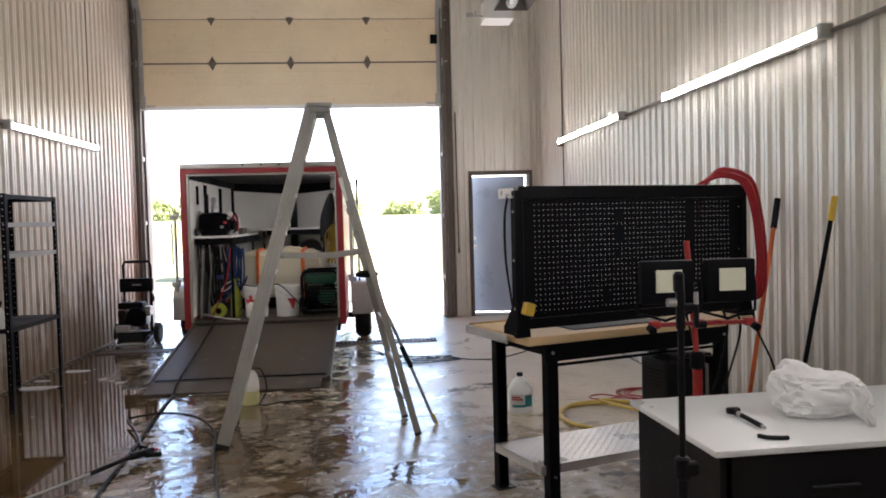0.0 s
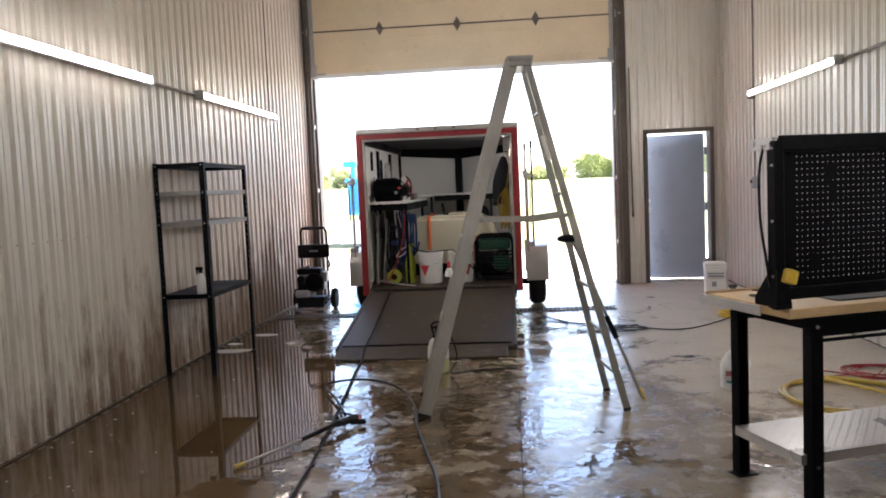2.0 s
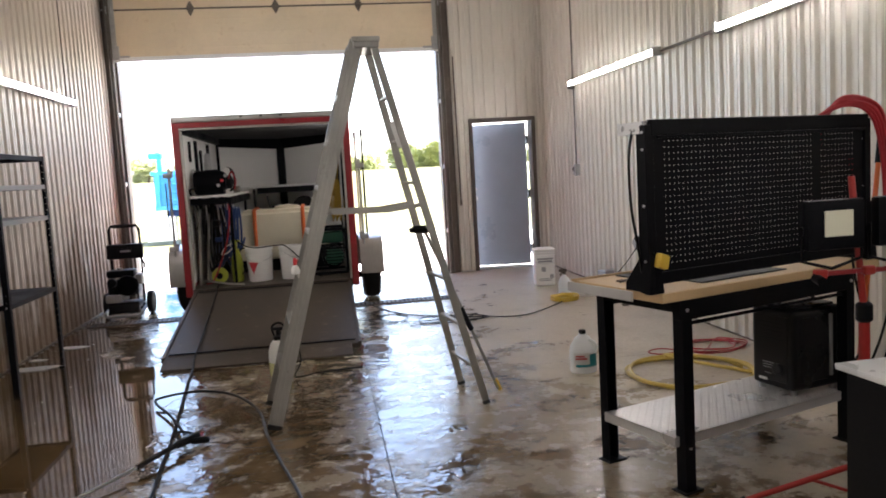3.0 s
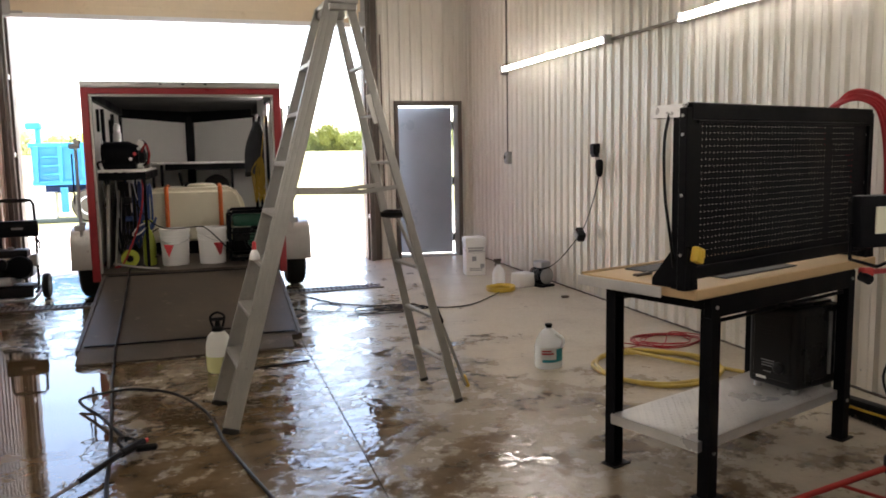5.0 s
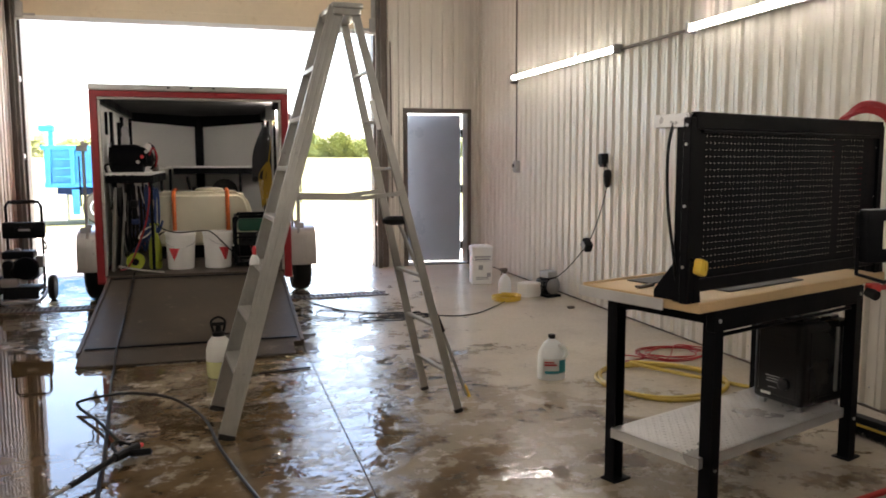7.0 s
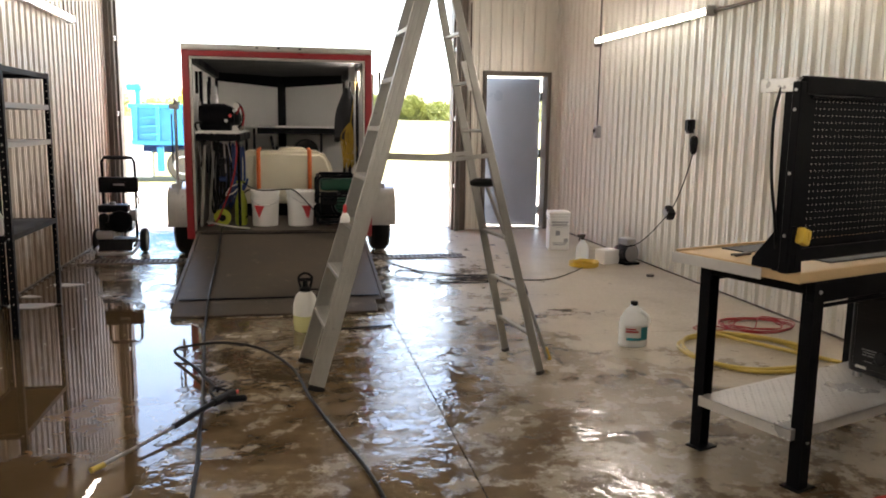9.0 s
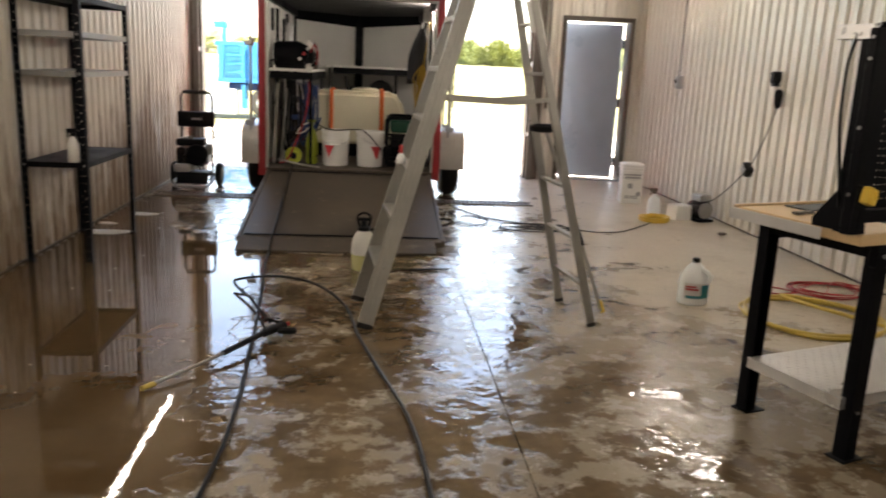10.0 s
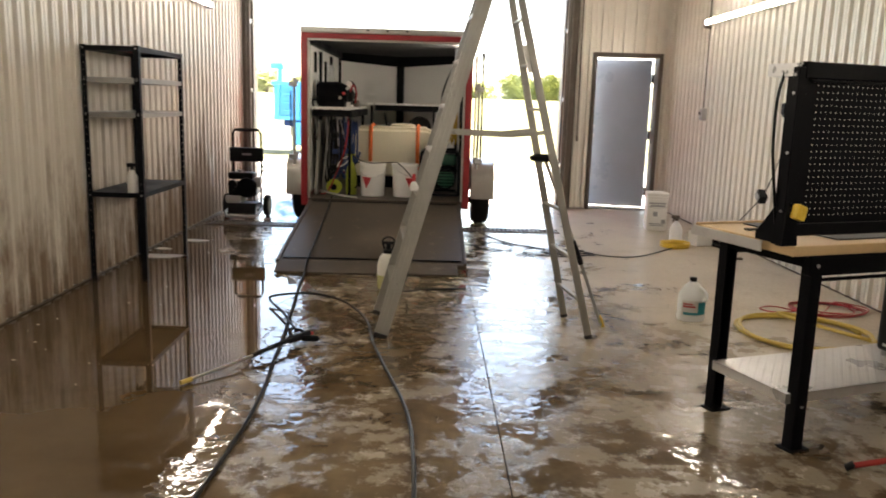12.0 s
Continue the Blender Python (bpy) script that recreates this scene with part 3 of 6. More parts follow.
def person_door():
    d = thing("door_1", "grey-blue steel door standing ajar in a brown frame", "door", kind="structure")
    bm = B()
    for x in (MDX0 + 0.027, MDX1 - 0.027):
        box(bm, (x, YF + 0.08, MDZ / 2 - 0.01), (0.054, 0.24, MDZ - 0.02), 0.004)
    box(bm, ((MDX0 + MDX1) / 2, YF + 0.08, MDZ - 0.027), (MDX1 - MDX0, 0.242, 0.054), 0.004)
    part("door_frame", bm, "frame_brown", d, "dark brown steel door frame")
    part("threshold", box(B(), ((MDX0 + MDX1) / 2, YF + 0.1, 0.008), (MDX1 - MDX0 - 0.1, 0.2, 0.016), 0.004), "steel", d, "worn metal threshold")
    w, h = MDX1 - MDX0 - 0.118, 2.05
    turn = Matrix.Translation((MDX1 - 0.060, YF + 0.235, 0.02)) @ Matrix.Rotation(radians(-13), 4, "Z")
    bm = box(B(), (-w / 2 - 0.012, 0, h / 2), (w, 0.044, h), 0.003)
    leaf = part("leaf", bm, "door_grey", d, "grey-blue painted steel door leaf")
    leaf.matrix_local = turn
    bm = rod(B(), (-w + 0.055, -0.022, 1.12), (-w + 0.055, -0.036, 1.12), 0.028)
    part("deadbolt", bm, "plate", leaf)
    bm = rod(rod(B(), (-w + 0.055, -0.022, 0.99), (-w + 0.055, -0.03, 0.99), 0.034), (-w + 0.055, -0.03, 0.99), (-w + 0.055, -0.055, 0.99), 0.012)
    lathe(bm, ((0.012, -0.05), (0.026, -0.058), (0.029, -0.072), (0.02, -0.086), (0.004, -0.089)), (-w + 0.055, 0, 0.99), 16, "y")
    part("door_handle", bm, "plate", leaf, "round steel door knob")
    for z in (0.22, 1.02, 1.8):
        part("hinge", box(rod(B(), (0.0, 0.0, z - 0.06), (0.0, 0.0, z + 0.06), 0.012), (0.02, 0, z), (0.04, 0.008, 0.11)), "black_paint", leaf)


person_door()


# ---- lamps on the walls ----
def tube_lamp(x, y0, y1, z, inward):
    """A long wall-mounted strip lamp, running along y, with end caps and a mounting channel."""
    t = thing("tube_light", "long white fluorescent strip lamp on the ribbed wall", "wall lamp", group="strip lamps along the walls")
    part("reflector", box(B(), (x - inward * 0.010, (y0 + y1) / 2, z), (0.058, y1 - y0 - 0.06, 0.054), 0.004), "white_paint", t, "white steel lamp body")
    bm = B()
    pts = [(inward * 0.006 * math.cos(a), 0.026 * math.sin(a)) for a in [radians(-90 + 15 * k) for k in range(13)]]
    slab(bm, pts, y0 + 0.035, y1 - 0.035, "y", (x + inward * 0.020, 0, z))
    part("diffuser", bm, "tube_light", t, "glowing milky tube")
    for y in (y0 + 0.018, y1 - 0.018):
        part("end_cap", box(B(), (x + inward * 0.004, y, z), (0.09, 0.036, 0.085), 0.008), "galvanised", t)
    for f in (0.2, 0.8):
        part("bracket", box(B(), (x - inward * 0.055, y0 + (y1 - y0) * f, z), (0.03, 0.05, 0.06), 0.003), "galvanised", t)
    return t


LZ = 2.42
# pairs from (1.0, 3.4) back are unseen; the last is added fill light
for y0, y1 in ((8.0, 10.58), (4.55, 6.90), (1.0, 3.4), (-2.5, -0.1)):
    tube_lamp(XR - 0.085, y0, y1, LZ, -1)
for y0, y1 in ((7.84, 10.18), (4.45, 6.87), (1.0, 3.4), (-2.5, -0.1)):
    tube_lamp(XL + 0.09, y0, y1, LZ - 0.02, 1)


def conduit(label, pts, r=0.011, mat="dull_steel"):
    return thing("conduit", label, "conduit", bm=pipe(B(), pts, r, 8, 0), material=mat, kind="structure")


xr, xl = XR - 0.035, XL + 0.035
conduit("grey steel conduit joining two wall lamps", [(xr - 0.02, 8.0, LZ), (xr - 0.02, 6.9, LZ)], 0.014)
conduit("grey steel conduit joining two wall lamps", [(xr - 0.02, 4.55, LZ), (xr - 0.02, 3.4, LZ)], 0.014)
conduit("grey steel conduit rising from the lamp to the ceiling", [(xr, 10.62, LZ), (xr, 10.62, ZC)])
conduit("grey steel conduit down to the switch box", [(xr, 10.60, 1.42), (xr, 10.60, LZ)], 0.009)
conduit("grey steel conduit joining two wall lamps", [(xl + 0.02, 7.84, LZ - 0.02), (xl + 0.02, 6.87, LZ - 0.02)], 0.014)
conduit("grey steel conduit joining two wall lamps", [(xl + 0.02, 4.45, LZ - 0.02), (xl + 0.02, 3.4, LZ - 0.02)], 0.014)
conduit("dark cable rising from the wall lamp", [(xl, 10.16, LZ), (xl, 10.16, ZC)], 0.0055, "trim_brown")
thing("junction_box", "grey steel junction box at the end of the lamp", "junction box", bm=box(box(B(), (xr - 0.02, 10.62, LZ), (0.07, 0.09, 0.12), 0.006), (xr - 0.06, 10.62, LZ), (0.008, 0.07, 0.10), 0.002), material="trim_brown")
sw = thing("light_switch", "grey weatherproof switch box on the ribbed wall", "switch", bm=box(B(), (xr - 0.015, 10.54, 1.36), (0.06, 0.085, 0.15), 0.012, seg=2), material="galvanised")
part("cover", box(B(), (xr - 0.05, 10.54, 1.36), (0.014, 0.07, 0.12), 0.006), "grey_label", sw)
part("toggle", box(B(), (xr - 0.063, 10.54, 1.37), (0.02, 0.02, 0.04), 0.004), "black_plastic", sw)
ol = thing("socket_box", "black weatherproof socket box on the ribbed wall", "socket", bm=box(B(), (xr - 0.012, 8.31, 1.43), (0.06, 0.085, 0.13), 0.01, seg=2), material="black_plastic")
part("flap", box(B(), (xr - 0.05, 8.31, 1.44), (0.016, 0.075, 0.10), 0.006), "black_paint", ol)
part("bracket", pipe(B(), [(xr - 0.02, 8.22, 1.40), (xr - 0.05, 8.17, 1.40), (xr - 0.05, 8.17, 1.33)], 0.006, 6, 0), "galvanised", ol)
pl = thing("power_plug", "black cord plug hanging at the socket", "plug", bm=lathe(B(), ((0.016, -0.09), (0.03, -0.06), (0.038, 0.02), (0.034, 0.06), (0.02, 0.075)), (xr - 0.05, 8.17, 1.27), 14), material="black_plastic")
thing("extension_lead", "thin black cord running down from the socket to the pump", "cable",
      bm=pipe(B(), [(xr - 0.05, 8.17, 1.2), (xr - 0.06, 8.26, 0.97), (xr - 0.09, 8.41, 0.68), (xr - 0.12, 8.68, 0.44), (xr - 0.15, 8.95, 0.26), (3.48, 9.12, 0.18)], 0.005), material="hose_black")
cb = thing("cord_adapter", "small dark adapter hung on the black cord", "adapter", bm=box(B(), (xr - 0.12, 8.42, 0.62), (0.07, 0.12, 0.09), 0.012, Matrix.Rotation(0.6, 3, "X"), 2), material="black_plastic")
part("face", box(B(), (xr - 0.165, 8.42, 0.62), (0.01, 0.08, 0.06), 0.004, Matrix.Rotation(0.6, 3, "X")), "grey_label", cb)


# ---- tube heater under the ceiling ----
def tube_heater():
    """A gas tube heater: the burner box at its far end, tube and reflector running back over the bay."""
    z0 = 3.62
    h = thing("tube_heater", "dusty steel tube heater with a reflector hung under the ceiling", "heater", pose(2.72, 9.1, z0))
    prof = [(-0.19, 0.06), (-0.11, 0.24), (0.11, 0.24), (0.19, 0.06), (0.184, 0.058), (0.106, 0.235), (-0.106, 0.235), (-0.184, 0.058)]
    part("reflector", slab(B(), prof, -5.5, -0.16, "y"), "dull_steel", h, "folded dusty reflector")
    part("reflector_end", slab(B(), prof[:4], -0.165, -0.16, "y"), "dull_steel", h)
    part("tube", rod(B(), (0, -5.5, 0.13), (0, -0.1, 0.13), 0.05, seg=16), "galvanised", h)
    part("collar", rod(B(), (0, -0.30, 0.13), (0, -0.20, 0.13), 0.058, seg=16), "white_paint", h, "pale clamp collar")
    bx = part("burner_box", box(box(B(), (-0.11, 0.08, 0.115), (0.30, 0.30, 0.20), 0.010, seg=2), (-0.11, 0.08, 0.006), (0.33, 0.33, 0.012), 0.003), "white_paint", h, "dusty pale burner box")
    part("side_flange", box(B(), (-0.268, 0.06, 0.10), (0.012, 0.16, 0.20), 0.003), "white_paint", bx)
    part("gas_valve", box(rod(rod(B(), (-0.27, 0.0, 0.04), (-0.40, 0.0, 0.04), 0.011), (-0.36, 0.0, 0.04), (-0.36, 0.0, 0.10), 0.009), (-0.43, 0.0, 0.05), (0.08, 0.06, 0.055), 0.010, seg=2), "steel", h)
    for y in (-0.6, -2.6, -4.6):
        part("hanger", rod(rod(B(), (-0.12, y, 0.23), (-0.12, y, ZC - z0), 0.006), (0.12, y, 0.23), (0.12, y, ZC - z0), 0.006), "galvanised", h)


tube_heater()


# ---- trailer ----
TR_Y, TR_X0, TR_X1, TR_F, TR_T = 9.42, -0.940, 0.842, 0.36, 2.135
TR_N, TR_A = 12.35, 13.1


def trailer():
    t = thing("cargo_trailer", "red enclosed cargo trailer with its ramp let down", "trailer")
    cx = (TR_X0 + TR_X1) / 2
    # shell: outline in plan with a pointed nose
    def ring(inset):
        return [(TR_X0 + inset, TR_Y + 0.02), (TR_X0 + inset, TR_N), (cx, TR_A - inset), (TR_X1 - inset, TR_N), (TR_X1 - inset, TR_Y + 0.02)]
    out, inn = ring(0.0), ring(0.045)
    names = ("side_wall", "nose_wall", "nose_wall", "side_wall")
    for i, nm in enumerate(names):
        bm = B()
        slab(bm, (out[i], out[i + 1], inn[i + 1], inn[i]), 0.30, TR_T - 0.02, "z")
        part(nm, bm, "red_paint", t, "red painted outer skin")
        a, b = Vector((*inn[i], 0)), Vector((*inn[i + 1], 0))
        d = (b - a).normalized()
        n = Vector((d.y, -d.x, 0))
        if n.dot(Vector((cx, 11.0, 0)) - a) < 0:
            n = -n
        length = (b - a).length
        count = 3 if nm == "side_wall" else 1
        for k in range(count):
            p0, p1 = a + d * (length * k / count + 0.03), a + d * (length * (k + 1) / count - 0.03)
            m0 = (p0 + p1) / 2 + n * 0.004
            turn = Matrix.Rotation(math.atan2(d.y, d.x), 3, "Z")
            part("liner_panel", box(B(), (m0.x, m0.y, 1.22), ((p1 - p0).length, 0.006, 1.64), 0.002, turn), "white_panel", t, "white liner panel")
            part("post", box(B(), tuple((p0 - d * 0.03 + n * 0.02).to_2d()) + (1.16,), (0.05, 0.04, 1.56), 0.004, turn), "black_paint", t)
        top = (a + b) / 2 + n * 0.03
        if nm == "side_wall":
            part("top_rail", box(B(), (top.x, top.y, 2.01), (length, 0.05, 0.08), 0.004, Matrix.Rotation(math.atan2(d.y, d.x), 3, "Z")), "black_paint", t)
        else:
            ends = [p + n * 0.03 + Vector((0, 0, 1.985 if abs(p.x - cx) < 0.1 else 2.03)) for p in (a, b)]
            part("top_rail", beam(B(), ends[0], ends[1], 0.05, 0.17, 0.004, side=n), "black_paint", t)
    part("nose_post", box(B(), (cx, TR_A - 0.11, 1.19), (0.11, 0.06, 1.62), 0.006), "black_paint", t, "black steel post in the nose")
    part("roof", slab(B(), out, TR_T - 0.05, TR_T - 0.005, "z"), "white_paint", t, "pale roof skin")
    # near-black and matte, to hold the ceiling dark against lamp and sky light
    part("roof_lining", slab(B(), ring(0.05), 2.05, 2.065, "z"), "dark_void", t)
    part("deck", slab(B(), ring(0.0), TR_F - 0.06, TR_F, "z"), "ramp_mat", t, "dark worn plank deck")
    part("chassis", box(box(box(B(), (TR_X0 + 0.1, 11.0, 0.26), (0.06, 3.1, 0.10), 0.005), (TR_X1 - 0.1, 11.0, 0.26), (0.06, 3.1, 0.10), 0.005), (cx, 10.45, 0.27), (TR_X1 - TR_X0 + 0.2, 0.07, 0.07), 0.01), "black_paint", t)
    # rear frame
    for x in (TR_X0 + 0.035, TR_X1 - 0.035):
        part("rear_post", box(B(), (x, TR_Y, 1.185), (0.07, 0.06, 1.79), 0.008), "red_paint", t)
    part("rear_header", box(B(), (cx, TR_Y, 2.046), (TR_X1 - TR_X0, 0.062, 0.055), 0.006), "red_paint", t)
    part("header_cap", box(B(), (cx, TR_Y + 0.005, 2.104), (TR_X1 - TR_X0 + 0.006, 0.08, 0.058), 0.012, seg=2), "aluminium", t, "pale aluminium header over the opening")
    for x in (-0.2, 0.0, 0.2):
        part("marker_lamp", box(B(), (cx + x, TR_Y - 0.038, 2.108), (0.03, 0.012, 0.014), 0.003), "dark_void", t)
    bm = B()
    for x in (TR_X0 + 0.082, TR_X1 - 0.082):
        box(bm, (x, TR_Y - 0.004, 1.18), (0.02, 0.06, 1.62), 0.004)
    box(bm, (cx, TR_Y - 0.004, 2.006), (TR_X1 - TR_X0 - 0.14, 0.06, 0.02), 0.004)
    part("opening_trim", bm, "aluminium", t)
    # ramp
    ry0, ry1 = 7.52, TR_Y - 0.04
    bm = B()
    beam(bm, (cx, ry0, 0.045), (cx, ry1, TR_F - 0.04), 1.58, 0.045, 0.006, side=(1, 0, 0))
    rp = part("ramp_door", bm, "ramp_mat", t, "dark rubber-faced ramp resting on the floor")
    for x in (TR_X0 + 0.105, TR_X1 - 0.105):
        part("edge_rail", beam(B(), (x, ry0, 0.055), (x, ry1, TR_F - 0.028), 0.03, 0.05, 0.004, side=(1, 0, 0)), "ramp_mat", rp)
    for f in (0.985, 0.04):
        part("hinge_strip", box(B(), (cx, ry0 + (ry1 - ry0) * f, 0.075 + (TR_F - 0.085) * f), (1.5, 0.03, 0.008), 0.002), "black_paint", rp)
    part("ramp_flap", beam(B(), (cx - 0.03, 7.33, 0.012), (cx - 0.03, 7.53, 0.062), 1.5, 0.018, 0.004, side=(1, 0, 0)), "ramp_mat", rp, "narrow hinged lip on the floor")
    # running gear
    for s, x in ((-1, TR_X0 - 0.125), (1, TR_X1 + 0.18)):
        wheel = part("wheel", B(), "rubber", t)
        bm = bmesh.new()
        lathe(bm, ((0.20, -0.095), (0.30, -0.10), (0.335, -0.075), (0.345, -0.03), (0.345, 0.03), (0.335, 0.075), (0.30, 0.10), (0.20, 0.095)), (x, 10.42, 0.345), 28, "x")
        part("tyre", bm, "rubber", wheel)
        bm = bmesh.new()
        lathe(bm, ((0.05, s * 0.05), (0.17, s * 0.03), (0.205, s * 0.085), (0.19, s * 0.092), (0.15, s * 0.06), (0.04, s * 0.075)), (x, 10.42, 0.345), 20, "x")
        part("rim", bm, "white_paint", wheel)
        bm = B()
        arc = [(9.92, 0.34), (9.925, 0.58), (9.955, 0.67), (10.02, 0.725), (10.12, 0.75), (10.72, 0.75), (10.84, 0.70), (10.90, 0.60), (10.915, 0.34)]
        inner = [(v + (0.016 if v < 10.4 else -0.016), z - (0.018 if z > 0.6 else 0.0)) for v, z in arc[::-1]]
        slab(bm, arc + inner, x - 0.13, x + 0.13, "x")
        cheek = arc[1:-1] + [(10.80, 0.52), (10.42, 0.66), (10.05, 0.52)]
        slab(bm, cheek, x + s * 0.118, x + s * 0.13, "x")
        part("fender", bm, "aluminium", t, "pale aluminium fender over the wheel")
    # door gear outside the posts
    for s, x in ((-1, TR_X0 - 0.075), (1, TR_X1 + 0.075)):
        bm = rod(B(), (x, TR_Y + 0.02, 0.72), (x, TR_Y + 0.02, 1.62), 0.014)
        bar = part("lock_bar", bm, "galvanised", t, "steel lock bar")
        for z in (0.80, 1.55):
            part("keeper", box(box(B(), (x + s * 0.01, TR_Y + 0.02, z), (0.09, 0.05, 0.05), 0.006), (x - s * 0.02, TR_Y + 0.02, z + 0.035), (0.05, 0.04, 0.03), 0.004), "galvanised", bar)
        part("lever", beam(B(), (x + s * 0.035, TR_Y + 0.01, 1.48), (x + s * 0.035, TR_Y + 0.01, 1.02), 0.018, 0.012, 0.003), "black_paint", bar)
    for x, top, mt in ((TR_X1 + 0.075, 1.93, "galvanised"), (TR_X1 + 0.150, 1.96, "black_paint")):
        part("side_pole", rod(rod(B(), (x, 10.06, 0.66), (x, 10.06, top - 0.08), 0.011), (x, 10.06, top - 0.08), (x, 10.06, top), 0.016), mt, t, "thin pole strapped to the flank")
    for x in (-0.86, -0.75):
        part("tie_strap", box(B(), (x, 9.90, 1.80 if x < -0.8 else 1.7), (0.03, 0.02, 0.22), 0.006), "black_paint", t)
    # shelf on brackets along one side and across the nose
    sh = part("shelf", slab(B(), ((TR_X0 + 0.06, 9.7), (-0.45, 9.7), (-0.45, 11.88), (TR_X0 + 0.06, 11.88)), 1.30, 1.325, "z"), "white_panel", t, "white shelf along the side")
    part("shelf_rail", box(box(B(), (-0.455, 10.8, 1.255), (0.03, 2.2, 0.08), 0.003), (-0.66, 9.705, 1.26), (0.42, 0.02, 0.07), 0.003), "black_paint", sh)
    for p in ((-0.465, 9.75), (-0.465, 11.4)):
        part("shelf_leg", box(B(), (*p, 0.83), (0.03, 0.03, 0.92), 0.003), "black_paint", sh)
    ns = part("nose_shelf", slab(B(), ((-0.44, 11.90), (-0.36, 12.05), (0.70, 12.05), (0.70, 12.3), (cx, 12.9), (TR_X0 + 0.06, 12.3), (TR_X0 + 0.06, 11.90)), 1.352, 1.376, "z"), "white_panel", t, "white shelf across the nose")
    part("shelf_rail", box(B(), (0.17, 12.06, 1.312), (1.06, 0.03, 0.08), 0.003), "black_paint", ns)
    for x in (-0.40, 0.455):
        part("shelf_leg", box(B(), (x, 12.08, 0.85), (0.03, 0.03, 0.98), 0.003), "black_paint", ns)
    # this lamp's glow is added to lift the dark liner panels
    part("fill_lamp", lathe(B(), ((0.01, -0.02), (0.024, 0.0), (0.026, 0.02), (0.015, 0.03)), (TR_X1 - 0.12, 10.2, 1.955), 14), "fill_glow", t, "small round corner lamp with a glow added to fill the trailer")
    # plates added to block the glow towards the ramp and wet floor
    part("glow_screen", box(box(B(), (TR_X1 - 0.12, 10.16, 1.94), (0.10, 0.006, 0.15), 0.002), (TR_X1 - 0.12, 10.19, 1.862), (0.10, 0.07, 0.006), 0.002), "steel", t, "bright steel plates added to screen the lamp's glow from the floor")
    return t


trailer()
DECK = TR_F


def poly_tank():
    t = thing("water_tank", "cream polyethylene water tank strapped to the trailer deck", "tank", pose(0.03, 11.05, DECK))
    bm = B()
    prof = [(-0.60, 0.12), (-0.60, 0.42), (-0.575, 0.66), (-0.52, 0.735), (0.38, 0.735), (0.45, 0.67), (0.53, 0.42), (0.53, 0.12)]
    slab(bm, prof, -0.36, 0.36, "y")
    bmesh.ops.bevel(bm, geom=[e for e in bm.edges], offset=0.05, segments=3, affect="EDGES")
    part("shell", bm, "poly_tank", t)
    part("base", box(B(), (-0.03, 0, 0.07), (1.04, 0.66, 0.14), 0.01), "black_paint", t)
    part("valve_lever", beam(box(B(), (-0.10, 0.1, 0.755), (0.10, 0.06, 0.05), 0.008), (-0.17, 0.12, 0.74), (-0.20, 0.12, 0.90), 0.045, 0.03, 0.006), "black_plastic", t, "black valve lever on top")
    part("fill_neck", lathe(B(), ((0.16, 0.70), (0.16, 0.755), (0.13, 0.77), (0.03, 0.78)), (0.04, 0.05, 0), 24), "poly_tank", t)
    for x in (-0.335, 0.235):
        bm = pipe(B(), [(x, -0.37, 0.1), (x, -0.372, 0.60), (x, -0.33, 0.715), (x, -0.25, 0.74), (x, 0.25, 0.74), (x, 0.36, 0.6), (x, 0.372, 0.1)], 0.02, 6, 4)
        for v in bm.verts:
            v.co.x = x + (v.co.x - x) * 1.2
        part("strap", bm, "orange_strap", t, "orange webbing strap")


poly_tank()


def bucket():
    t = thing("bucket", "white plastic pail with a red patch on its side", "bucket", pose(-0.215, 9.86, DECK), group="pails on the trailer deck")
    part("body", lathe(B(), ((0.122, 0.0), (0.128, 0.01), (0.138, 0.27), (0.146, 0.272), (0.146, 0.29), (0.140, 0.292), (0.141, 0.33), (0.150, 0.332), (0.150, 0.36), (0.146, 0.366), (0.138, 0.366), (0.12, 0.02)), seg=28), "white_plastic", t)
    bm = slab(B(), ((-0.105, 0.215), (-0.005, 0.215), (-0.06, 0.09)), -0.139, -0.085, "y")
    part("label", bm, "red_label", t, "red printed patch")
    for z in (0.245, 0.262):
        part("rib", lathe(B(), ((0.138, z - 0.004), (0.1425, z), (0.138, z + 0.004)), seg=28), "white_plastic", t)
    part("handle", pipe(B(), [(-0.148, 0, 0.30), (-0.12, -0.09, 0.25), (0, -0.158, 0.22), (0.12, -0.09, 0.25), (0.148, 0, 0.30)], 0.003, 6), "steel", t)
    part("grip", rod(B(), (-0.05, -0.153, 0.222), (0.05, -0.153, 0.222), 0.009), "white_plastic", t)
    copy_thing(t, pose(0.145, 9.86, DECK, 0, 0, 55))


bucket()


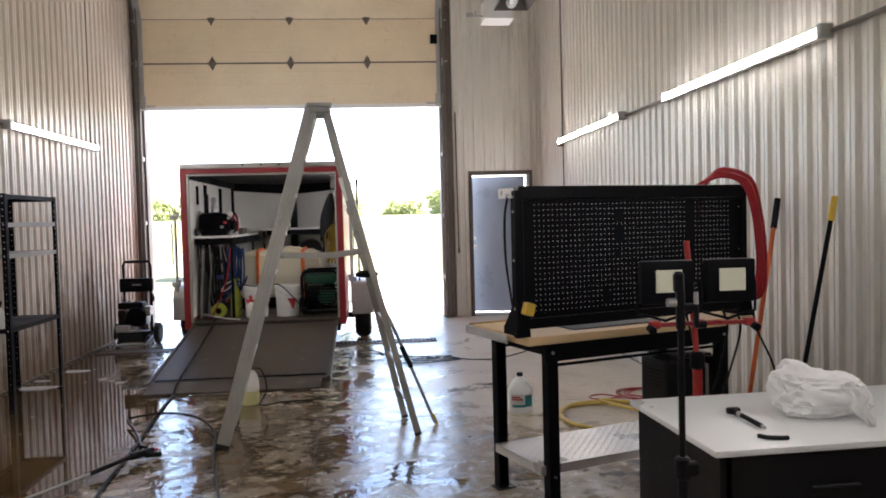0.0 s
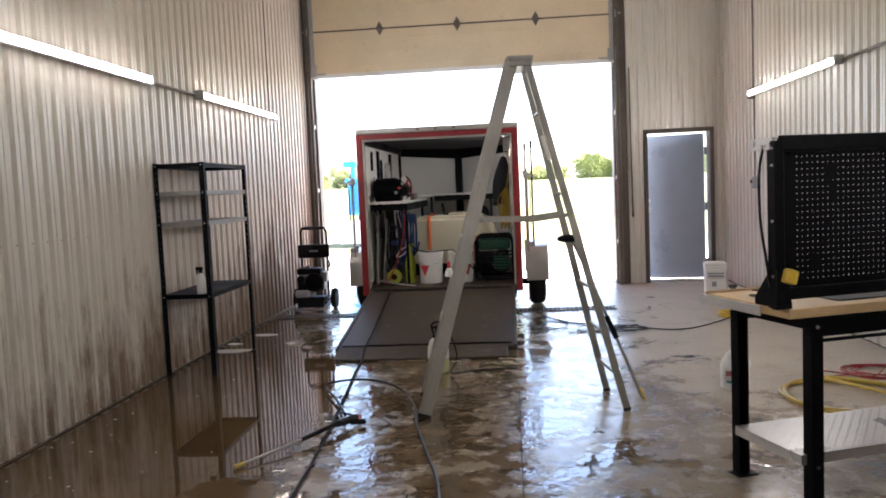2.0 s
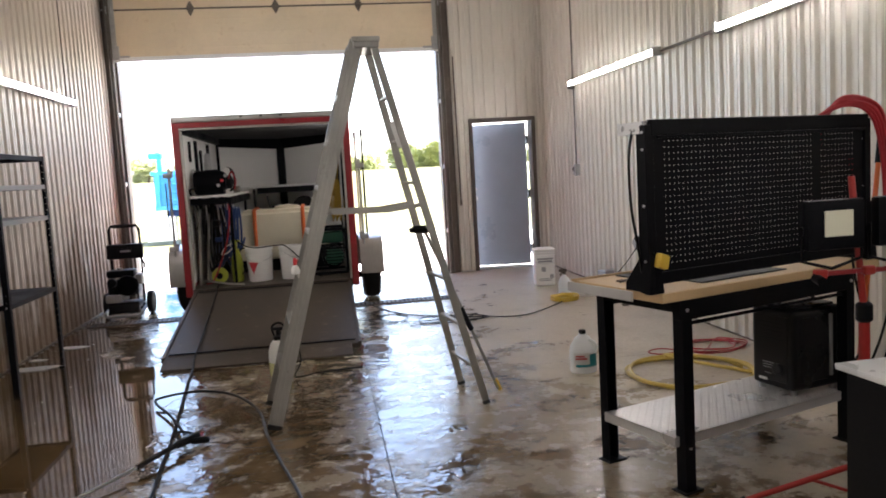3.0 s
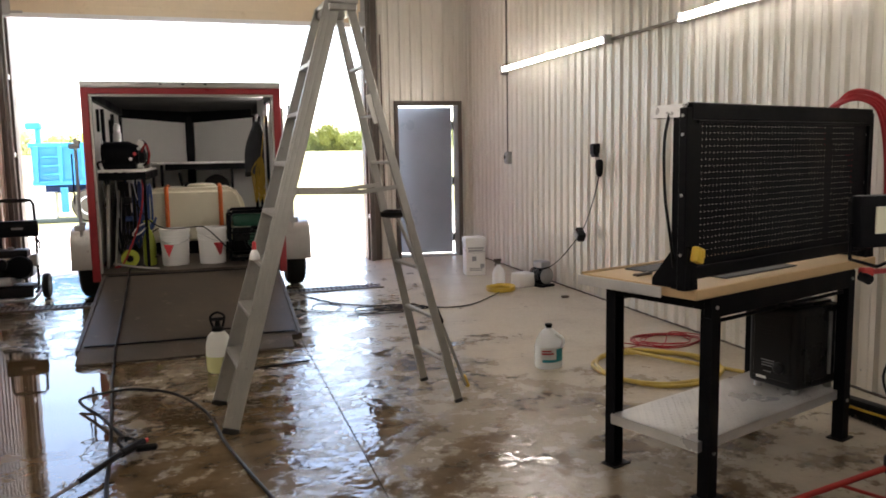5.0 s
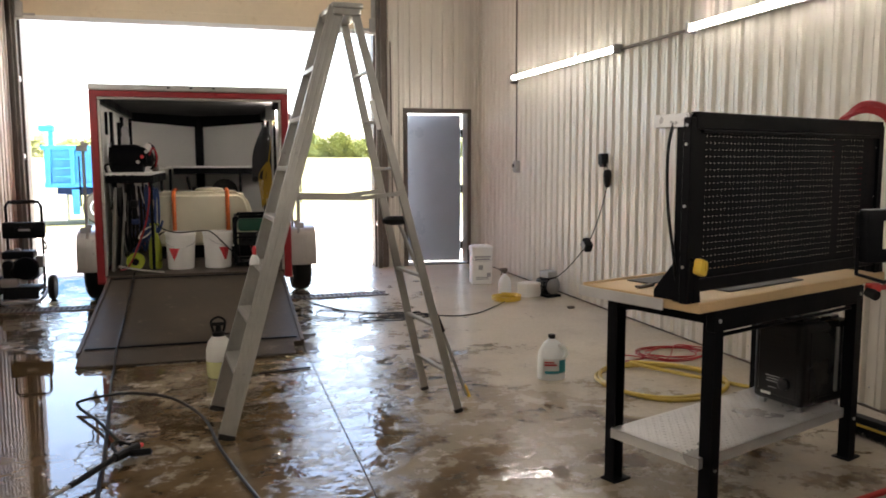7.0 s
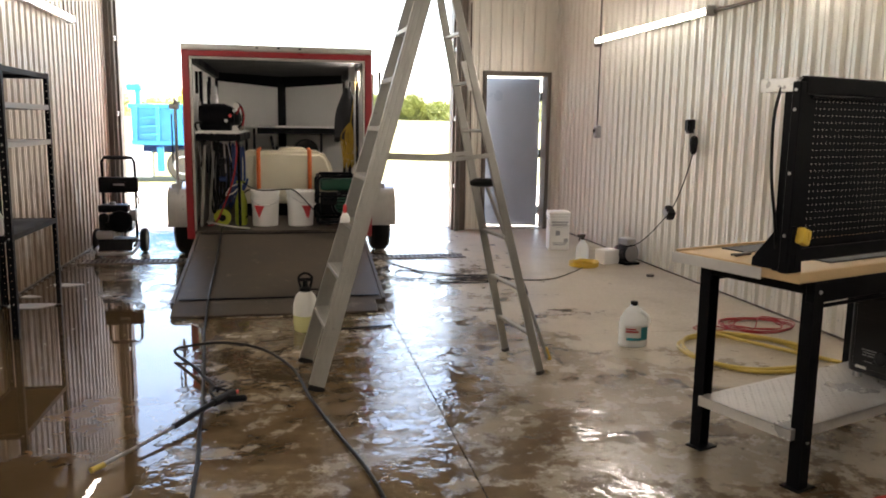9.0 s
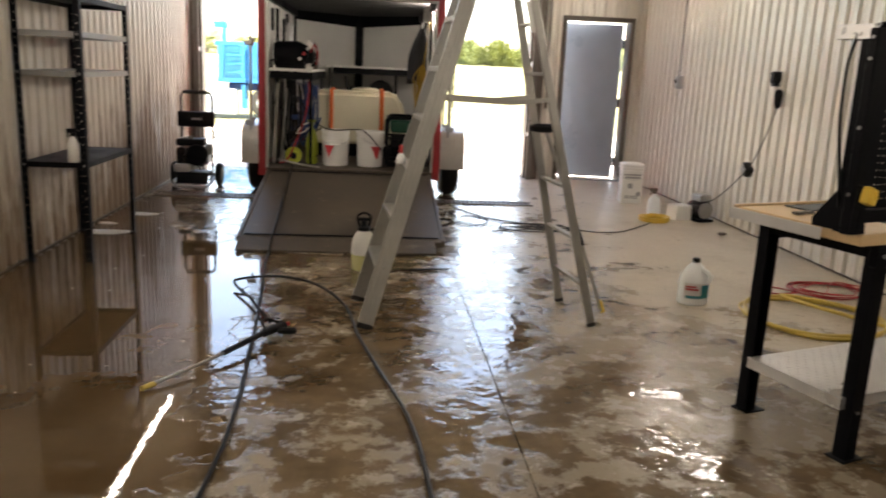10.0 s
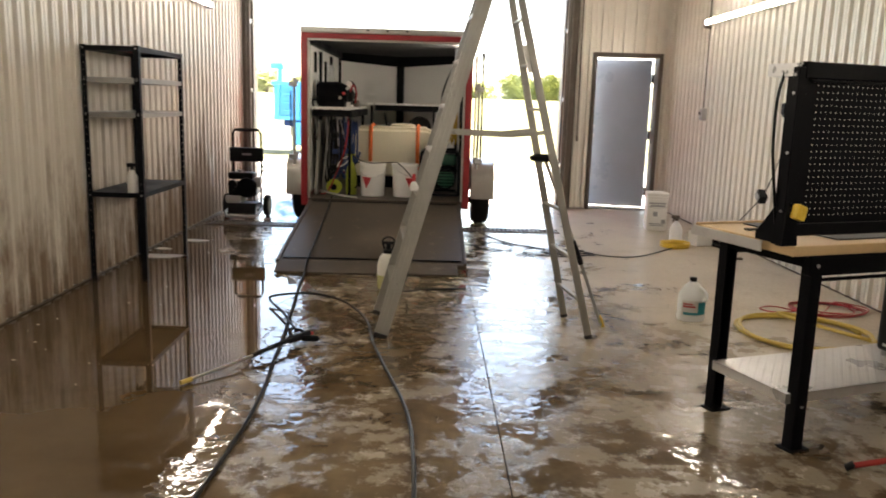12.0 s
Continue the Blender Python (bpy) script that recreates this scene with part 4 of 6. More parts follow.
def generator():
    t = thing("generator", "green and black portable generator in a tube frame", "generator", pose(0.53, 10.05, DECK))
    bm = B()
    for y in (-0.24, 0.24):
        pipe(bm, [(-0.21, y, 0.03), (-0.21, y, 0.46), (-0.17, y, 0.51), (0.17, y, 0.51), (0.21, y, 0.46), (0.21, y, 0.03), (-0.21, y, 0.03)], 0.018, 8, 0)
        rod(bm, (-0.21, y, 0.30), (0.21, y, 0.30), 0.011, seg=8)
    for x in (-0.2, 0.2):
        for z in (0.04, 0.50):
            rod(bm, (x, -0.24, z), (x, 0.24, z), 0.013, seg=8)
    part("tube_frame", bm, "black_paint", t)
    part("fuel_tank", box(B(), (0, 0, 0.42), (0.36, 0.40, 0.13), 0.04, seg=3), "green_paint", t, "green fuel tank")
    part("fuel_cap", lathe(B(), ((0.035, 0), (0.035, 0.02), (0.02, 0.028)), (0.04, 0, 0.485), 14), "black_plastic", t)
    part("engine", box(box(lathe(B(), ((0.06, -0.2), (0.12, -0.19), (0.13, -0.05), (0.1, 0.1)), (0.06, 0, 0.2), 18, "y"), (-0.08, 0.02, 0.2), (0.18, 0.3, 0.22), 0.02, seg=2), (0.09, 0.12, 0.25), (0.14, 0.16, 0.16), 0.015), "black_paint", t)
    part("alternator_cover", lathe(B(), ((0.05, -0.235), (0.1, -0.225), (0.11, -0.15)), (0.07, 0, 0.21), 18, "y"), "green_paint", t)
    part("panel", box(B(), (-0.09, -0.22, 0.28), (0.17, 0.02, 0.14), 0.006), "black_plastic", t)
    for k in range(5):
        part("guard_slat", box(B(), (0.07, -0.243, 0.13 + 0.035 * k), (0.20, 0.006, 0.010), 0.002), "black_paint", t)
    part("pull_grip", rod(B(), (0.02, -0.25, 0.335), (0.10, -0.25, 0.335), 0.012), "black_plastic", t)
    for x in (-0.13, -0.06):
        part("outlet", rod(B(), (x, -0.225, 0.27), (x, -0.237, 0.27), 0.018), "black_paint", t)


generator()


def pump_reel():
    t = thing("pump_reel", "black pump with hose fittings on the trailer shelf", "pump", pose(-0.68, 9.98, 1.325))
    part("body", box(lathe(B(), ((0.06, -0.2), (0.125, -0.19), (0.13, 0.05), (0.09, 0.15)), (0.02, 0, 0.145), 20, "x"), (-0.01, 0.03, 0.05), (0.30, 0.22, 0.10), 0.015, seg=2), "black_paint", t)
    part("motor", lathe(B(), ((0.05, 0.12), (0.075, 0.13), (0.075, 0.20), (0.03, 0.22)), (0.02, 0.02, 0.13), 16, "x"), "black_plastic", t)
    part("lifting_loop", pipe(B(), [(0.16, 0, 0.2), (0.19, 0, 0.28), (0.25, 0, 0.22), (0.25, 0, 0.08), (0.2, 0, 0.03)], 0.012), "hose_black", t)
    part("fitting", rod(B(), (-0.16, -0.06, 0.2), (-0.16, -0.06, 0.29), 0.012), "steel", t)
    part("red_hose", pipe(B(), [(0.2, -0.06, 0.17), (0.24, -0.09, 0.24), (0.27, -0.05, 0.15), (0.25, 0, 0.05)], 0.010), "red_hose", t)
    part("filter_bowl", lathe(B(), ((0.02, 0.26), (0.040, 0.27), (0.040, 0.35), (0.03, 0.37), (0.034, 0.375), (0.034, 0.43), (0.02, 0.455)), (-0.03, 0.1, 0), 16), "steel", t, "dull steel filter bowl on top")
    for k, x in enumerate((0.10, 0.14, 0.18)):
        part("hose_fitting", rod(rod(B(), (x, -0.10, 0.10 + 0.05 * k), (x, -0.16, 0.10 + 0.05 * k), 0.013), (x, -0.16, 0.10 + 0.05 * k), (x, -0.18, 0.10 + 0.05 * k), 0.018, seg=6), "steel" if k != 1 else "red_label", t)
    part("gauge", lathe(B(), ((0.03, -0.175), (0.032, -0.165), (0.032, -0.15)), (0.20, 0, 0.25), 18, "y"), "white_plastic", t, "small round pressure gauge")
    part("drain_hose", pipe(B(), [(-0.14, -0.12, 0.08), (-0.20, -0.17, 0.06), (-0.16, -0.20, -0.06), (-0.12, -0.19, -0.20), (-0.16, -0.16, -0.36)], 0.011), "hose_black", t)
    part("bowl_stand", box(B(), (-0.03, 0.1, 0.255), (0.07, 0.07, 0.03), 0.006), "black_plastic", t)


pump_reel()
ct = thing("parts_box", "small pink and white carton on the trailer shelf", "carton", bm=box(B(), (-0.48 - 0.10, 10.42, 1.325 + 0.11), (0.16, 0.12, 0.22), 0.006), material="white_plastic")
part("label", box(B(), (-0.58, 10.358, 1.45), (0.12, 0.004, 0.12)), "red_label", ct, "red printed label")
tbx = thing("parts_tray", "flat dark tray on the trailer shelf", "tray", bm=box(B(), (-0.54, 10.75, 1.325 + 0.04), (0.16, 0.3, 0.08), 0.01), material="trim_brown")
bt = thing("squeeze_bottle", "small white squeeze bottle on the trailer shelf", "bottle", pose(-0.515, 10.62, 1.405))
part("body", lathe(B(), ((0.022, 0), (0.024, 0.005), (0.024, 0.09), (0.010, 0.12)), seg=14), "white_plastic", bt)
part("spout", lathe(B(), ((0.009, 0.12), (0.007, 0.15), (0.003, 0.175)), seg=10), "white_plastic", bt)
hk = thing("hung_drill", "black and blue drill hanging under the shelf", "tool", bm=box(box(B(), (-0.63, 9.80, 1.02), (0.07, 0.16, 0.07), 0.02, seg=2), (-0.63, 9.86, 0.93), (0.05, 0.05, 0.15), 0.015, seg=2), material="black_plastic")
part("battery", box(B(), (-0.63, 9.86, 0.84), (0.07, 0.10, 0.05), 0.01), "navy", hk, "dark blue battery")
part("strap", rod(B(), (-0.63, 9.80, 1.05), (-0.63, 9.80, 1.30), 0.004), "black_plastic", hk)
wr = thing("wrench", "steel wrench hanging under the shelf", "tool", bm=beam(rod(B(), (-0.58, 9.815, 1.22), (-0.58, 9.825, 1.22), 0.026), (-0.58, 9.82, 1.22), (-0.54, 9.82, 1.02), 0.016, 0.007, 0.002), material="steel")
thing("red_cable", "thin red cable drooping from the shelf to the deck", "cable", bm=pipe(B(), [(-0.49, 9.78, 1.29), (-0.48, 9.72, 1.1), (-0.52, 9.72, 0.85), (-0.60, 9.72, 0.62), (-0.70, 9.74, DECK + 0.05), (-0.78, 9.78, DECK + 0.012)], 0.008), material="red_hose")
thing("tie_bundle", "pale wire bundle hooked on the green sprayer", "wire", bm=pipe(B(), [(-0.46, 9.82, 0.80), (-0.55, 9.78, 0.76), (-0.60, 9.77, 0.68), (-0.53, 9.77, 0.70), (-0.47, 9.80, 0.76)], 0.006), material="white_plastic")
thing("folded_board", "pale aluminium board leaning on the trailer wall", "board", bm=box(B(), (TR_X0 + 0.12, 10.05, DECK + 0.41), (0.03, 0.55, 0.82), 0.006, Matrix.Rotation(0.06, 3, "Y")), material="aluminium")
thing("folded_board", "pale aluminium board leaning on the trailer wall", "board", bm=box(B(), (TR_X0 + 0.19, 10.10, DECK + 0.38), (0.02, 0.45, 0.76), 0.005, Matrix.Rotation(0.09, 3, "Y")), material="aluminium")
for i, (x, y, z0, mt, lb) in enumerate(((-0.66, 9.95, 1.22, "hose_black", "black hose hanging in loops below the shelf"), (-0.60, 10.15, 1.2, "navy", "dark blue hose hanging in loops below the shelf"),
                                        (-0.53, 10.5, 1.2, "navy", "dark blue hose hanging in loops below the shelf"), (-0.70, 10.3, 1.22, "hose_black", "black hose hanging in loops below the shelf"))):
    pts = []
    for k in range(5):
        a = k * 0.035 - 0.07
        pts += [(x + a, y, z0 - 0.01 * k), (x + a - 0.035, y - 0.03, 0.80 - 0.06 * (k % 2)), (x + a, y - 0.05, DECK + 0.12 + 0.05 * k), (x + a + 0.045, y - 0.02, 0.80)]
    thing("hanging_hose", lb, "hose", bm=pipe(B(), pts, 0.013, 7, 5), material=mt)
bag_hook = thing("tool_rack", "black steel rail with hanging tools under the shelf", "tool rack", bm=box(B(), (-0.7, 9.82, 1.24), (0.36, 0.03, 0.04), 0.004), material="black_paint")
for k in range(6):
    part("hanging_tool", beam(B(), (-0.85 + 0.06 * k, 9.83, 1.24), (-0.84 + 0.06 * k, 9.86, 0.95 - 0.05 * (k % 3)), 0.022, 0.014, 0.003), "black_plastic" if k % 2 else "steel", bag_hook)
lm = thing("sprayer_jug", "lime green upright pressure sprayer on the deck", "sprayer", pose(-0.46, 9.9, DECK))
part("body", lathe(B(), ((0.05, 0.0), (0.062, 0.02), (0.062, 0.24), (0.04, 0.32), (0.025, 0.36)), seg=16), "lime", lm)
part("pump_handle", box(rod(B(), (0, 0, 0.36), (0, 0, 0.44), 0.012), (0, 0, 0.445), (0.09, 0.025, 0.02), 0.006), "lime", lm)
part("hose", pipe(B(), [(0.03, 0, 0.33), (0.1, -0.03, 0.36), (0.13, -0.05, 0.2), (0.05, -0.08, 0.08)], 0.007), "hose_black", lm)
rl = thing("hose_reel", "small lime green and black hose reel lying on the deck", "hose reel", pose(-0.64, 9.80, DECK))
part("drum", lathe(B(), ((0.075, -0.04), (0.085, -0.03), (0.05, -0.02), (0.05, 0.03), (0.085, 0.04), (0.075, 0.05)), (0, 0, 0.09), 20, "y"), "lime", rl)
part("hub", lathe(B(), ((0.03, -0.055), (0.035, -0.04)), (0, 0, 0.09), 14, "y"), "black_plastic", rl)
thing("lance", "thin steel lance lying across the deck edge", "lance", bm=pipe(B(), [(-0.78, 9.62, DECK + 0.07), (-0.55, 9.56, DECK + 0.03), (-0.36, 9.52, DECK + 0.012)], 0.010), material="aluminium")
thing("loose_cable", "thin black cable looped over the pails", "cable",
      bm=pipe(B(), [(-0.56, 9.85, 0.98), (-0.42, 9.80, 0.80), (-0.25, 9.70, 0.735), (0.0, 9.71, 0.745), (0.1, 9.69, 0.72), (0.28, 9.68, 0.53), (0.40, 9.70, 0.40), (0.45, 9.75, DECK + 0.01)], 0.006), material="hose_black")
sp = thing("spare_tyre", "small black spare tyre on a crate in the trailer nose", "tyre", bm=lathe(B(), ((0.105, -0.05), (0.15, -0.055), (0.17, -0.03), (0.17, 0.03), (0.15, 0.055), (0.105, 0.05)), (0.26, 12.2, 1.04), 26, "y"), material="rubber")
part("rim", lathe(B(), ((0.03, -0.02), (0.095, -0.015), (0.112, -0.045), (0.10, -0.05), (0.075, -0.025)), (0.26, 12.2, 1.04), 20, "y"), "white_paint", sp)
thing("crate", "black plastic crate under the spare tyre", "crate", bm=box(box(B(), (0.26, 12.2, (DECK + 0.84) / 2), (0.40, 0.24, 0.84 - DECK), 0.02), (0.26, 12.2, 0.855), (0.44, 0.27, 0.03), 0.01), material="black_plastic")


def jacket():
    j = thing("jacket", "dark work jacket hanging from a hook in the trailer", "jacket")
    bm = B()
    rings = []
    for k in range(11):
        f = k / 10
        z = 1.80 - 0.56 * f
        w, d = 0.03 + 0.085 * math.sin(min(1, f * 1.6) * math.pi / 2) - 0.02 * f, 0.03 + 0.07 * f
        ring = []
        for a in range(14):
            g = 2 * math.pi * a / 14
            fold = 1 + 0.16 * math.sin(4 * g + 3 * f) * f
            ring.append(bm.verts.new((0.67 - 0.05 * f + w * math.cos(g) * fold, 10.25 + d * math.sin(g) * fold, z + 0.03 * math.sin(g * 2) * f)))
        rings.append(ring)
    for r0, r1 in zip(rings, rings[1:]):
        for a in range(14):
            bm.faces.new((r0[a], r0[(a + 1) % 14], r1[(a + 1) % 14], r1[a]))
    bm.faces.new(rings[0][::-1]), bm.faces.new(rings[-1])
    part("body", bm, "cloth_dark", j)
    part("hook", pipe(B(), [(0.67, 10.25, 1.79), (0.68, 10.25, 1.86), (0.74, 10.25, 1.88), (0.79, 10.25, 1.88)], 0.006), "steel", j)
    r = thing("rope_bundle", "mustard yellow rope bundle hanging below the jacket", "rope")
    for k in range(10):
        x = 0.59 + 0.014 * k
        part("strand", pipe(B(), [(0.68, 10.17, 1.42), (x, 10.15 + 0.012 * (k % 3), 1.28), (x + 0.02, 10.15, 1.05), (x + 0.03, 10.16, 0.94 + 0.03 * (k % 3)), (x + 0.045, 10.18, 1.1), (0.70, 10.19, 1.42)], 0.006, 7), "mustard", r)
    part("tie", pipe(B(), [(0.69, 10.18, 1.40), (0.72, 10.2, 1.6), (0.76, 10.25, 1.87)], 0.006), "mustard", r)


jacket()
for x, top, mt in ((0.735, 1.90, "steel"), (0.765, 1.85, "black_paint")):
    thing("pole", "thin upright pole standing in the trailer corner", "pole", bm=rod(B(), (x, 10.12, DECK), (x, 10.16, top), 0.011), material=mt)


# ---- stepladder ----
def stepladder():
    t = thing("stepladder", "tall aluminium A-frame stepladder standing open", "ladder")
    topz = 2.225
    near_f, far_f = (0.146, 5.618), (0.102, 6.142)
    near_t, far_t = (0.780, 5.775), (0.765, 6.075)
    near_r, far_r = (1.427, 5.719), (1.356, 6.206)
    near_rt, far_rt = (0.868, 5.79), (0.853, 6.065)
    for a, b in ((near_f, near_t), (far_f, far_t)):
        a3, b3 = Vector((*a, 0.0)), Vector((*b, topz))
        bm = B()
        d = (b3 - a3).normalized()
        s = Vector((1, 0.05, 0))
        s = (s - d * s.dot(d)).normalized()
        channel(bm, a3 + d * 0.03, b3, 0.084, 0.028, 0.005, s, (0, 5.9 - a[1], 0))
        rail = part("front_rail", bm, "aluminium", t, "wide aluminium channel rail")
        out = Vector((0, -1.0 if a is near_f else 1.0, 0))
        out = (out - d * out.dot(d)).normalized()
        for g in (-0.026, 0.0, 0.026):
            o = s * g + out * 0.0006
            part("rib", beam(B(), a3 + d * 0.04 + o, b3 - d * 0.01 + o, 0.007, 0.004, 0.001, side=s), "aluminium", rail)
        part("foot", beam(B(), a3 + Vector((0, 0, 0.002)), a3 + d * 0.03, 0.086, 0.030, 0.003, side=s), "rubber", rail)
    for k in range(7):
        z = 0.335 + 0.262 * k
        f = z / topz
        p = Vector((*near_f, 0)).lerp(Vector((*near_t, topz)), f)
        q = Vector((*far_f, 0)).lerp(Vector((*far_t, topz)), f)
        bm = beam(B(), p + Vector((0, 0.004, 0)), q - Vector((0, 0.004, 0)), 0.088, 0.024, 0.003, side=(1, 0, 0))
        tread = part("tread", bm, "aluminium", t)
        for g in (-0.028, -0.009, 0.010, 0.029):
            off = Vector((g, 0, 0.0135))
            part("rib", beam(B(), p + off + Vector((0, 0.01, 0)), q + off - Vector((0, 0.01, 0)), 0.006, 0.004, 0, side=(1, 0, 0)), "aluminium", tread)
    for a, b in ((near_r, near_rt), (far_r, far_rt)):
        a3, b3 = Vector((*a, 0.0)), Vector((*b, topz))
        d = (b3 - a3).normalized()
        rail = part("rear_rail", beam(B(), a3 + d * 0.02, b3, 0.045, 0.026, 0.004, side=(1, 0, 0)), "aluminium", t)
        part("foot", beam(B(), a3 + Vector((0, 0, 0.002)), a3 + d * 0.025, 0.048, 0.030, 0.003, side=(1, 0, 0)), "rubber", rail)
    for z in (0.235, 0.50, 0.785, 1.38, 1.64, 1.90):
        f = z / topz
        p = Vector((*near_r, 0)).lerp(Vector((*near_rt, topz)), f)
        q = Vector((*far_r, 0)).lerp(Vector((*far_rt, topz)), f)
        part("rung", beam(B(), p, q, 0.030, 0.018, 0.004, side=(1, 0, 0)), "aluminium", t)
    bm = box(B(), (0.822, 5.925, topz + 0.006), (0.165, 0.36, 0.028), 0.008, Matrix.Rotation(radians(3), 3, "Z"), 2)
    box(bm, (0.822, 5.925, topz - 0.024), (0.15, 0.34, 0.04), 0.006, Matrix.Rotation(radians(3), 3, "Z"))
    part("top_cap", bm, "aluminium", t, "flat aluminium top cap")
    for y, x0, x1 in ((5.74, 0.510, 1.110), (6.115, 0.48, 1.075)):
        bm = beam(B(), (x0, y, 1.235), ((x0 + x1) / 2 + 0.1, y, 1.225), 0.005, 0.024, 0.001, side=(0, 1, 0))
        beam(bm, ((x0 + x1) / 2 + 0.08, y - 0.006, 1.225), (x1, y - 0.006, 1.25), 0.005, 0.024, 0.001, side=(0, 1, 0))
        part("spreader", bm, "aluminium", t)
    part("sticker", box(B(), (0.975, 5.765, 1.67), (0.03, 0.004, 0.16), 0, Matrix.Rotation(radians(-16), 3, "Y")), "white_plastic", t, "worn white warning sticker")


stepladder()
sb = thing("spray_bottle", "small white bottle with a red cap on a ladder step", "bottle", pose(0.325, 5.86, 0.873))
part("body", lathe(B(), ((0.026, 0), (0.028, 0.006), (0.026, 0.03), (0.014, 0.05), (0.010, 0.055)), seg=16), "white_plastic", sb)
part("cap", lathe(B(), ((0.011, 0.055), (0.011, 0.09), (0.006, 0.10)), seg=14), "red_label", sb)
sq = thing("scrub_brush", "long-handled brush leaning against the ladder", "brush")
part("pole", pipe(B(), [(1.56, 5.99, 0.012), (1.40, 5.96, 0.42), (1.245, 5.93, 0.80), (1.13, 5.90, 1.07)], 0.011, 10, 3), "galvanised", sq)
part("grip", rod(B(), (1.40, 5.96, 0.42), (1.335, 5.948, 0.57), 0.018), "black_plastic", sq)
part("tip", rod(B(), (1.575, 5.993, 0.0), (1.545, 5.987, 0.075), 0.013, 0.012), "yellow", sq, "yellow plastic tip")
part("head", lathe(B(), ((0.04, -0.02), (0.075, -0.012), (0.08, 0.012), (0.05, 0.028)), (1.11, 5.90, 1.085), 18, "z", (1, 0.6)), "black_plastic", sq, "black oval brush head")


# ---- workbench with pegboard ----
BEN = Matrix.Translation((1.834, 4.090, 0)) @ Matrix.Rotation(radians(19.4), 4, "Z")
BL, BD, BT = 1.47, 0.59, 0.885


def workbench():
    t = thing("workbench", "black steel workbench with a wooden top and plate shelf", "workbench", BEN)
    part("top", box(B(), (BL / 2 + 0.02, BD / 2, BT - 0.021), (BL - 0.035, BD, 0.042), 0.003), "wood", t, "light wooden top with worn edges")
    part("edge_plate", box(B(), (0.002, BD / 2 + 0.07, BT - 0.022), (0.005, BD - 0.14, 0.044), 0.001), "plate", t, "metal edging strip")
    part("back_lip", box(B(), (BL / 2 + 0.02, BD - 0.008, BT + 0.004), (BL, 0.014, 0.012), 0.003), "wood", t)
    legs = {}
    for i, (x, y) in enumerate(((0.172, 0.033), (0.155, 0.505), (1.25, 0.033), (1.25, 0.505))):
        bm = B()
        sy = 1 if y < 0.2 else -1
        channel(bm, (x, y - sy * 0.031, 0.005), (x, y - sy * 0.031, 0.835), 0.058, 0.054, 0.005, (1, 0, 0), (0, sy, 0))
        leg = part("leg", bm, "black_paint", t, "folded black steel leg")
        part("foot_plate", box(B(), (x + 0.01, y, 0.004), (0.11, 0.085, 0.008), 0.002), "black_paint", leg)
        for z in (0.20, 0.80):
            part("bolt", rod(B(), (x, y - sy * 0.03, z), (x, y - sy * 0.037, z), 0.008, seg=6), "steel", leg)
    bm = B()
    for y in (0.02, BD - 0.06):
        box(bm, (0.705, y, 0.80), (1.14, 0.035, 0.085), 0.003)
    for x in (0.165, 1.245):
        box(bm, (x, BD / 2 - 0.02, 0.815), (0.05, 0.44, 0.055), 0.003)
    part("apron", bm, "black_paint", t)
    dr = part("drawer", box(B(), (0.98, 0.22, 0.785), (0.44, 0.34, 0.085), 0.006), "black_paint", t)
    part("pull", box(B(), (0.98, 0.044, 0.765), (0.34, 0.012, 0.018), 0.003), "black_plastic", dr)
    part("stretcher", rod(B(), (0.20, 0.03, 0.735), (1.22, 0.03, 0.735), 0.008), "black_paint", t)
    # lower shelf in raised-pattern plate
    sx0, sx1, sz = 0.115, 1.30, 0.248
    bm = box(B(), ((sx0 + sx1) / 2, 0.265, sz - 0.004), (sx1 - sx0, 0.46, 0.008), 0.001)
    box(bm, ((sx0 + sx1) / 2, 0.037, sz - 0.022), (sx1 - sx0, 0.004, 0.044))
    box(bm, (sx0 + 0.002, 0.265, sz - 0.022), (0.004, 0.46, 0.044))
    shelf = part("lower_shelf", bm, "plate", t, "bright diamond plate shelf")
    verts, faces = [], []
    for i in range(46):
        for j in range(18):
            c, k = Vector((sx0 + 0.02 + i * 0.0255, 0.05 + j * 0.0245, sz)), len(verts)
            ang = radians(45 if (i + j) % 2 else -45)
            u, v = Vector((math.cos(ang), math.sin(ang), 0)) * 0.010, Vector((-math.sin(ang), math.cos(ang), 0)) * 0.0028
            verts += [c - u, c + v, c + u, c - v, c + Vector((0, 0, 0.0022))]
            faces += [(k, k + 1, k + 4), (k + 1, k + 2, k + 4), (k + 2, k + 3, k + 4), (k + 3, k, k + 4)]
    me = bpy.data.meshes.new("tread_pattern")
    me.from_pydata(verts, [], [f[::-1] for f in faces])
    me.materials.append(MAT["plate"])
    tp = new("tread_pattern", me)
    tp.parent = shelf
    tagged(tp, kind="stuff")
    # pegboard back panel standing near the long edge
    nx, nz, pitch = 54, 23, 0.0254
    peg = new("pegboard", perforated(nx, nz, pitch, pitch, 0.0030, 0.0008, "pegboard", "black_paint", lambda i, j: i < 2 or i > 50 or j < 1 or j > 21 or i in (39, 40)))
    peg.parent, peg.matrix_local = t, Matrix.Translation((0.05, 0.045, 0.965))
    tagged(peg, "black perforated steel pegboard")
